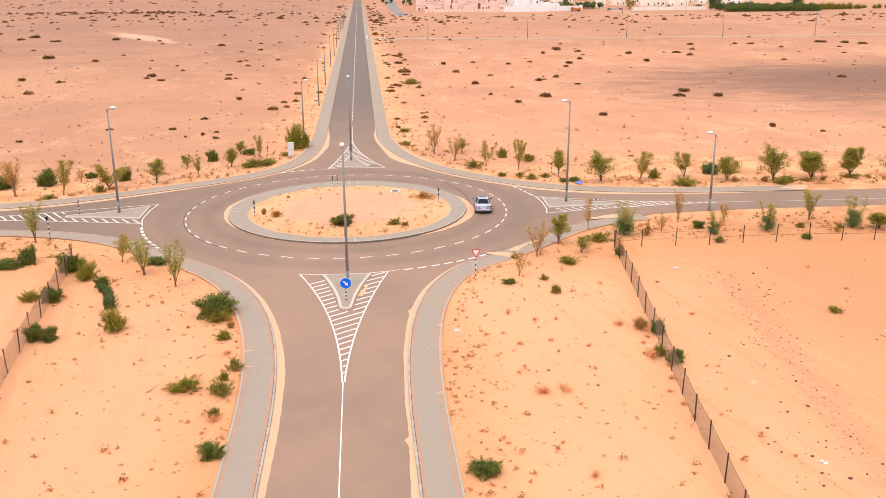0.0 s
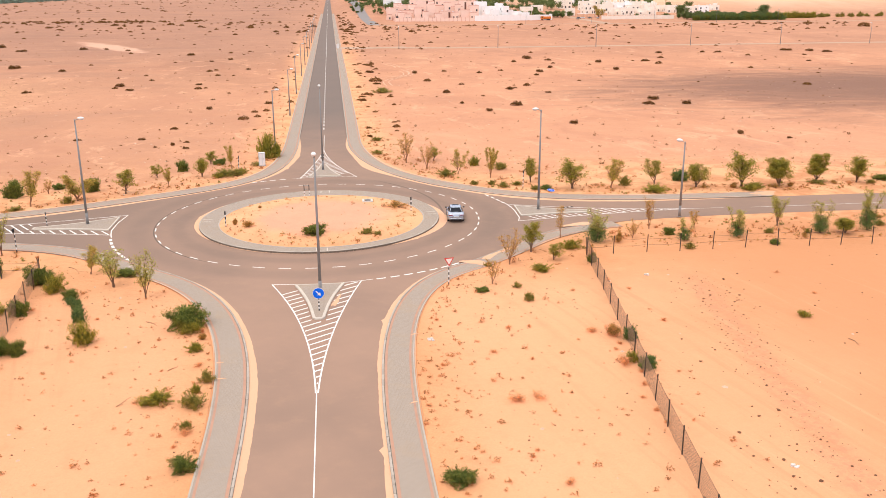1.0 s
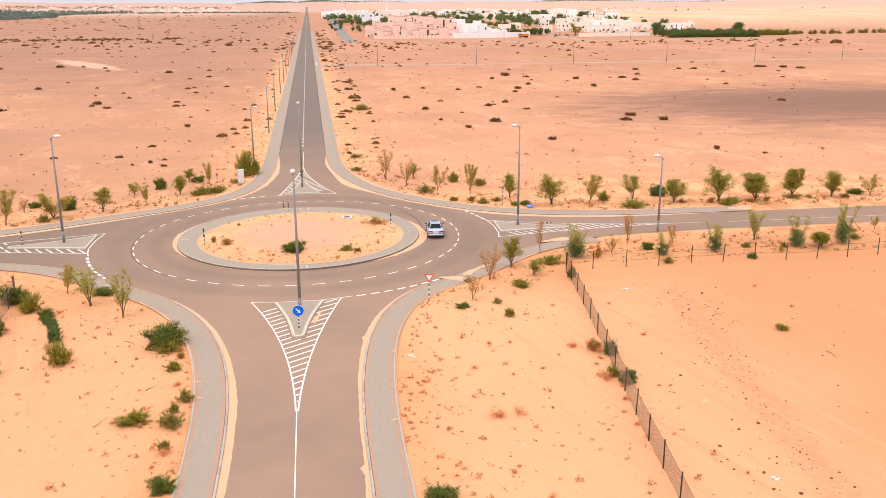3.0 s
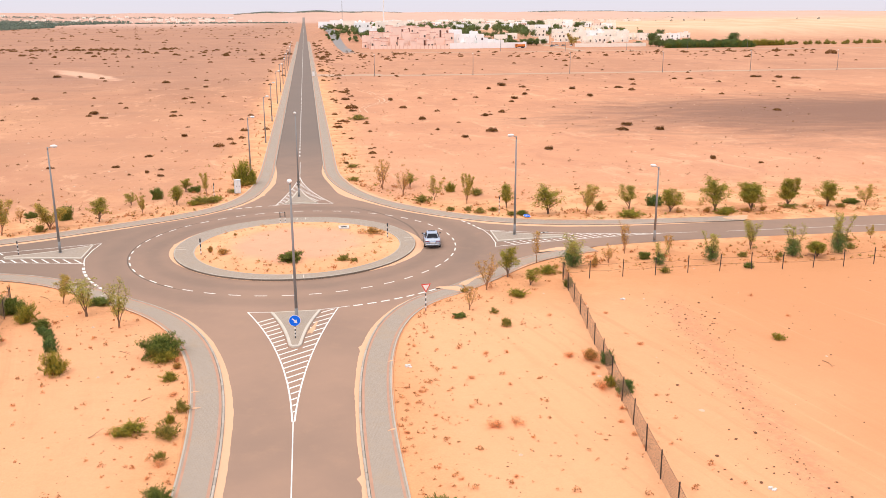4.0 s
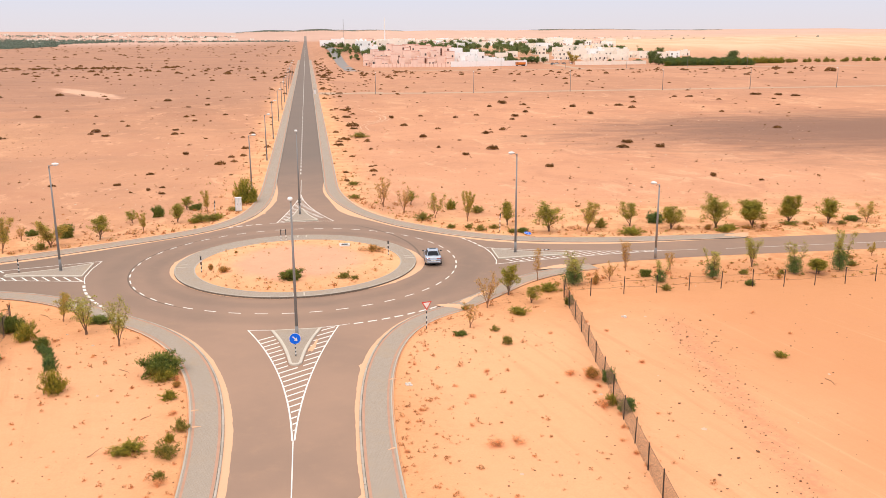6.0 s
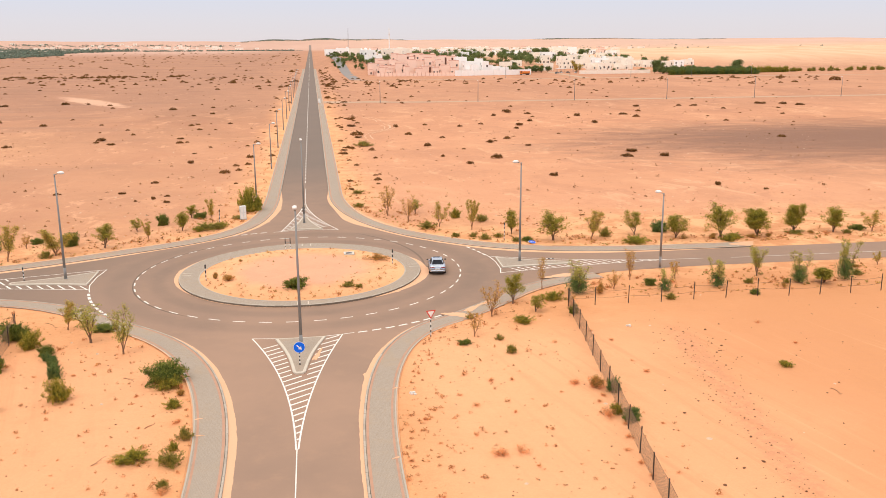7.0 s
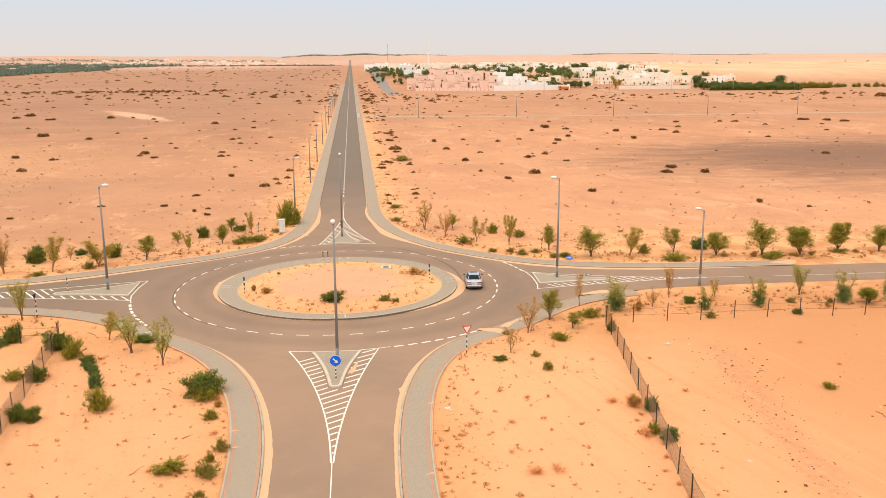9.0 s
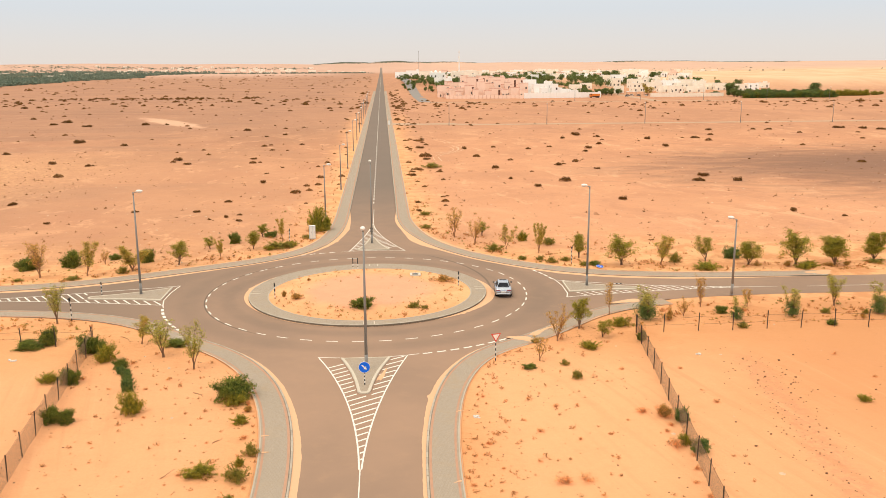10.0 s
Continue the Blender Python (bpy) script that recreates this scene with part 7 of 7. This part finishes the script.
def make_mast():
    ob = tagged(empty("radio_mast", (69.9, 1500, height(69.9, 1500) - 0.5)), "thin grey lattice mast far behind the village", "mast")
    for k in range(3):
        a = k * math.tau / 3
        part("leg", tube(bmesh.new(), (1.3 * math.cos(a), 1.3 * math.sin(a), 0), (0.3 * math.cos(a), 0.3 * math.sin(a), 46), 0.14, 0.1, 6), M_STEEL, ob)
    bm = bmesh.new()
    for k in range(20):
        r0, r1 = 1.3 - k * 0.05, 1.25 - k * 0.05
        for c in range(3):
            a, b = c * math.tau / 3, (c + 1) * math.tau / 3
            tube(bm, (r0 * math.cos(a), r0 * math.sin(a), 2.3 * k), (r1 * math.cos(b), r1 * math.sin(b), 2.3 * k + 2.2), 0.06, 0.06, 4, False)
    part("bracing", bm, M_STEEL, ob)


make_mast()


def make_truck():
    ob = tagged(empty("truck", (192.5, 660, height(192.5, 660)), 4), "orange-red tipper truck parked by a white wall", "truck")
    org = plain("truck_orange", (0.72, 0.22, 0.04), 0.5)
    part("cab", box(bmesh.new(), -4.6, -2.4, -1.25, 1.25, 0.9, 3.6, 0.15), org, ob)
    part("windscreen", box(bmesh.new(), -4.65, -4.55, -1.0, 1.0, 2.2, 3.3), M_PANE, ob)
    part("side_window", box(bmesh.new(), -4.2, -3.2, -1.28, -1.24, 2.2, 3.2), M_PANE, ob)
    part("tipper_body", box(bmesh.new(), -2.2, 4.4, -1.3, 1.3, 1.4, 3.3, 0.1), org, ob)
    part("chassis", box(bmesh.new(), -4.4, 4.3, -0.6, 0.6, 0.7, 1.35), M_BLACK, ob)
    for x in (-3.4, 1.6, 3.1):
        for s in (-1, 1):
            part("wheel", tube(bmesh.new(), (x, s * 0.85, 0.55), (x, s * 1.25, 0.55), 0.55, 0.55, 14), M_BLACK, ob)


make_truck()


def make_canopy(x, y, w):
    ob = tagged(empty("carport", (x, y, height(x, y))), "pale flat car shade on thin posts", "canopy", "car shades")
    part("roof", box(bmesh.new(), -w / 2, w / 2, -2.5, 2.5, 3.2, 3.5), M_WHITE, ob)
    for sx in (-w / 2 + 0.3, 0, w / 2 - 0.3):
        for sy in (-2.2, 2.2):
            part("post", tube(bmesh.new(), (sx, sy, 0), (sx, sy, 3.2), 0.1, 0.1, 6), M_STEEL, ob)


for x, y, w in ((218, 716, 11), (241, 712, 9), (258, 716, 8)):
    make_canopy(x, y, w)


def far_car(x, y, turn, paint):
    ob = tagged(empty("car", (x, y, height(x, y) + 0.08), turn), "small pale car parked far off by the houses", "car", "village cars")
    bm = box(bmesh.new(), -2.2, 2.2, -0.88, 0.88, 0.3, 0.95, 0.12)
    part("body", bm, paint, ob)
    part("cabin", box(bmesh.new(), -1.3, 1.0, -0.78, 0.78, 0.95, 1.5, 0.18), M_PANE, ob)
    for sx in (-1.4, 1.4):
        for sy in (-0.8, 0.8):
            part("wheel", tube(bmesh.new(), (sx, sy - 0.1, 0.32), (sx, sy + 0.1, 0.32), 0.32, 0.32, 12), M_BLACK, ob)


for k, (x, y) in enumerate(((231, 690), (236, 694), (242, 692), (249, 690), (226, 676))):
    far_car(x, y, 20 * k, M_WHITE if k % 2 else M_STEEL)


# village trees and palms
def palm_meshes():
    if "palm" in PLANTS:
        return PLANTS["palm"]
    rnd = np.random.RandomState(77)
    trunk = bmesh.new()
    for k in range(5):
        tube(trunk, (0.05 * k, 0, 1.1 * k - 0.3), (0.05 * k + 0.05, 0, 1.1 * k + 0.8), 0.26 - 0.015 * k, 0.24 - 0.015 * k, 8, False)
    v, f = [], []
    for k in range(38):
        a, up, L = rnd.uniform(0, math.tau), rnd.uniform(-0.2, 1.2), rnd.uniform(2.2, 3.0)
        p = [(0.25 + L * t * math.cos(up * (1 - t * 0.5)) * 0.9, L * t * math.sin(up) - 1.3 * t * t) for t in (0, 0.35, 0.7, 1)]
        for j, (r, z) in enumerate(p):
            wd = (0.12, 0.42, 0.36, 0.05)[j]
            for s in (-1, 1):
                v.append((r * math.cos(a) - s * wd * math.sin(a), r * math.sin(a) + s * wd * math.cos(a), 5.4 + z - 0.1 * abs(s)))
        b = len(v) - 8
        f += [(b + 2 * j, b + 2 * j + 1, b + 2 * j + 3, b + 2 * j + 2) for j in range(3)]
    me = bpy.data.meshes.new("fronds")
    me.from_pydata(v, [], f)
    me.materials.append(M_LEAF_D)
    PLANTS["palm"] = (mesh_of("trunk", trunk, M_BARK), me)
    return PLANTS["palm"]


def palm(x, y, s):
    trunk, fronds = palm_meshes()
    ob = tagged(new("palm_tree"), "date palm with grey-green fronds in the village", "palm tree", "village palms")
    ob.matrix_basis = pose(x, y, height(x, y), 0, 0, _turn.uniform(0, 360)) @ Matrix.Diagonal((s, s, s, 1))
    share("trunk", trunk, ob, Matrix())
    share("fronds", fronds, ob, Matrix())


TREE_LABEL["dense"] = "broad dense dark green tree in the village"
_v = random.Random(3)
GARDENS = []
# garden belts: x from, x to, y from, y to, trees, palms, height
for x0, x1, y0, y1, n, np_, h in ((26, 33, 800, 1000, 3, 1, 3.4), (46, 56, 720, 800, 2, 1, 5.0), (42, 54, 760, 1000, 5, 3, 5.5), (70, 130, 840, 880, 9, 4, 6), (125, 190, 830, 960, 26, 10, 7),
                                  (150, 215, 770, 830, 18, 9, 7), (165, 232, 700, 740, 20, 10, 7), (190, 260, 860, 960, 20, 8, 7), (230, 300, 900, 1050, 14, 4, 7), (318, 400, 632, 672, 44, 14, 7.5),
                                  (100, 320, 1060, 1160, 34, 8, 7), (330, 420, 820, 900, 8, 2, 7), (26, 62, 800, 1300, 15, 6, 6), (60, 110, 960, 1200, 16, 5, 6), (290, 345, 700, 715, 4, 0, 4),
                                  (56, 92, 850, 900, 16, 3, 7), (120, 205, 900, 1010, 26, 6, 8), (205, 300, 820, 900, 18, 4, 8), (60, 75, 800, 850, 8, 2, 6)):
    n, h = int(n * 1.5), h * 0.8
    for _ in range(n):
        x, y, th, tw = _v.uniform(x0, x1), _v.uniform(y0, y1), h * _v.uniform(0.7, 1.15), h * _v.uniform(0.8, 1.3)
        if y < 790:
            tree("dense", _v.randrange(3), x, y, th, tw, "village trees")
        else:
            GARDENS.append((x, y, th * 1.25, tw * 1.15))
    for _ in range(np_):
        palm(_v.uniform(x0, x1), _v.uniform(y0, y1), h / 7 * _v.uniform(0.8, 1.1))
tree("dense", 0, 319, 896, 20.0 - height(319, 896), 17, "village trees")
tree("dense", 1, 298, 990, 21.0 - height(298, 990), 15, "village trees")
tree("dense", 2, 333, 700, 11.0, 12, "village trees")
tree("dense", 1, 394, 655, 11.5, 15, "village trees")
tree("yellow", 1, 250, 690, 11.0, 11, "village trees")
for k in range(15):
    bush("green", k % 3, 403 + 3.2 * k, 662 + 0.3 * k, 6.0 * _v.uniform(0.85, 1.1), 6.0, None, "hedge bushes east of the village")
for k in range(26):
    bush("blue" if k % 3 else "dark", k % 3, 318 + 3.2 * k, 630 + _v.uniform(-2, 3), 5.5 * _v.uniform(0.8, 1.2), 7.0, None, "bushes before the grove")
for k in range(64):
    bush("olive", k % 3, 452 + 4.0 * k + _v.uniform(-1.5, 1.5), 676 + 0.55 * k + _v.choice((0, 9)) + _v.uniform(-2, 2), 4.4 * _v.uniform(0.6, 1.15), 5.0 * _v.uniform(0.7, 1.2), None, "shrub row at the foot of the dunes")


def village_gardens():
    """The garden trees further back among the houses."""
    rnd = np.random.RandomState(12)
    pts, size = [], []
    for x, y, th, tw in GARDENS:
        z = height(x, y)
        for j in range(5):
            c = np.array([x + rnd.normal(0, tw * 0.2), y + rnd.normal(0, tw * 0.2), z + th * rnd.uniform(0.35, 0.8)])
            pts.append(c + rnd.normal(size=(130, 3)) * np.array([tw * 0.13, tw * 0.13, th * 0.12]))
            size.append(rnd.uniform(0.35, 0.8, 130))
    me = quads_mesh("garden_trees", np.concatenate(pts), np.concatenate(size), M_VILLAGE, rnd, 0, 1.5)
    tagged(new("garden_trees", me), "green garden trees among the village houses", "trees", kind="stuff")


village_gardens()


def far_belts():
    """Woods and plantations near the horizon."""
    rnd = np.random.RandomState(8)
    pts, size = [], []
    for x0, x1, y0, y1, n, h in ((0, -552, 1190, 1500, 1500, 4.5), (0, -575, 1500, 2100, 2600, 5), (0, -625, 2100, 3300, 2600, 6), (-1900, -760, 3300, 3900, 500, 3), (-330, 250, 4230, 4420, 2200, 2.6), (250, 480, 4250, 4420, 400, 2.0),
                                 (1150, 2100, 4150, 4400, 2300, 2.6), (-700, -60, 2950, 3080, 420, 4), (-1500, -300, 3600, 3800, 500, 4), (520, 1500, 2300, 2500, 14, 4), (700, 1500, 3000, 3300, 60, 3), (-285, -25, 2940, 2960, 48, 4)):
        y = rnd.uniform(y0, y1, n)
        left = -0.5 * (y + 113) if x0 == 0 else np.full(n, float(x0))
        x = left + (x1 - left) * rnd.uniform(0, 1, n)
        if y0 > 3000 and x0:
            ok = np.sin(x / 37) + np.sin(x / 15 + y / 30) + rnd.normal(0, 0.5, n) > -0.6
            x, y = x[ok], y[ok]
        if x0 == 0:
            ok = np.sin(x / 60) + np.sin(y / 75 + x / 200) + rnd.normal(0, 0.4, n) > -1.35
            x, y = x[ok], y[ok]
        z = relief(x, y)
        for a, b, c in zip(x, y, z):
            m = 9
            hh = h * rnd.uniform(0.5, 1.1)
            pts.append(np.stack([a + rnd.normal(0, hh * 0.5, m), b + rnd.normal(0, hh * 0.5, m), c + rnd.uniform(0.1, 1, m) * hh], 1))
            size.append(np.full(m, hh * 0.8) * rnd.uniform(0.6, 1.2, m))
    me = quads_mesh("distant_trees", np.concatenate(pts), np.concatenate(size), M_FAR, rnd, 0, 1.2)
    tagged(new("distant_trees", me), "distant green plantations near the horizon, haze painted into their colour", "trees", kind="stuff")
    v, f = [], []
    for x0, x1, y0, y1, n in ((-1500, -640, 1900, 3300, 34), (60, 420, 1150, 1350, 60), (-700, -60, 3100, 3500, 24), (300, 1100, 2500, 3100, 30), (-1400, -300, 3300, 3900, 30)):
        for _ in range(n):
            x, y = rnd.uniform(x0, x1), rnd.uniform(y0, y1)
            w, h, z = rnd.uniform(8, 22), rnd.uniform(4, 9), height(x, y) - 0.5
            k = len(v)
            for dz in (0, h):
                v += [(x - w / 2, y - 5, z + dz), (x + w / 2, y - 5, z + dz), (x + w / 2, y + 5, z + dz), (x - w / 2, y + 5, z + dz)]
            f += [(k, k + 1, k + 5, k + 4), (k + 1, k + 2, k + 6, k + 5), (k + 2, k + 3, k + 7, k + 6), (k + 3, k, k + 4, k + 7), (k + 4, k + 5, k + 6, k + 7)]
    tagged(raw("distant_houses", v, f, M_WALL["c"]), "pale houses scattered near the horizon", "houses", kind="stuff")


far_belts()


# ---- the plan is laid out; bring it to metres ----
for ob in list(scene.objects):
    if ob.parent is None and ob.type in ("MESH", "EMPTY"):
        ob.matrix_basis = Matrix.Scale(UNIT, 4) @ ob.matrix_basis
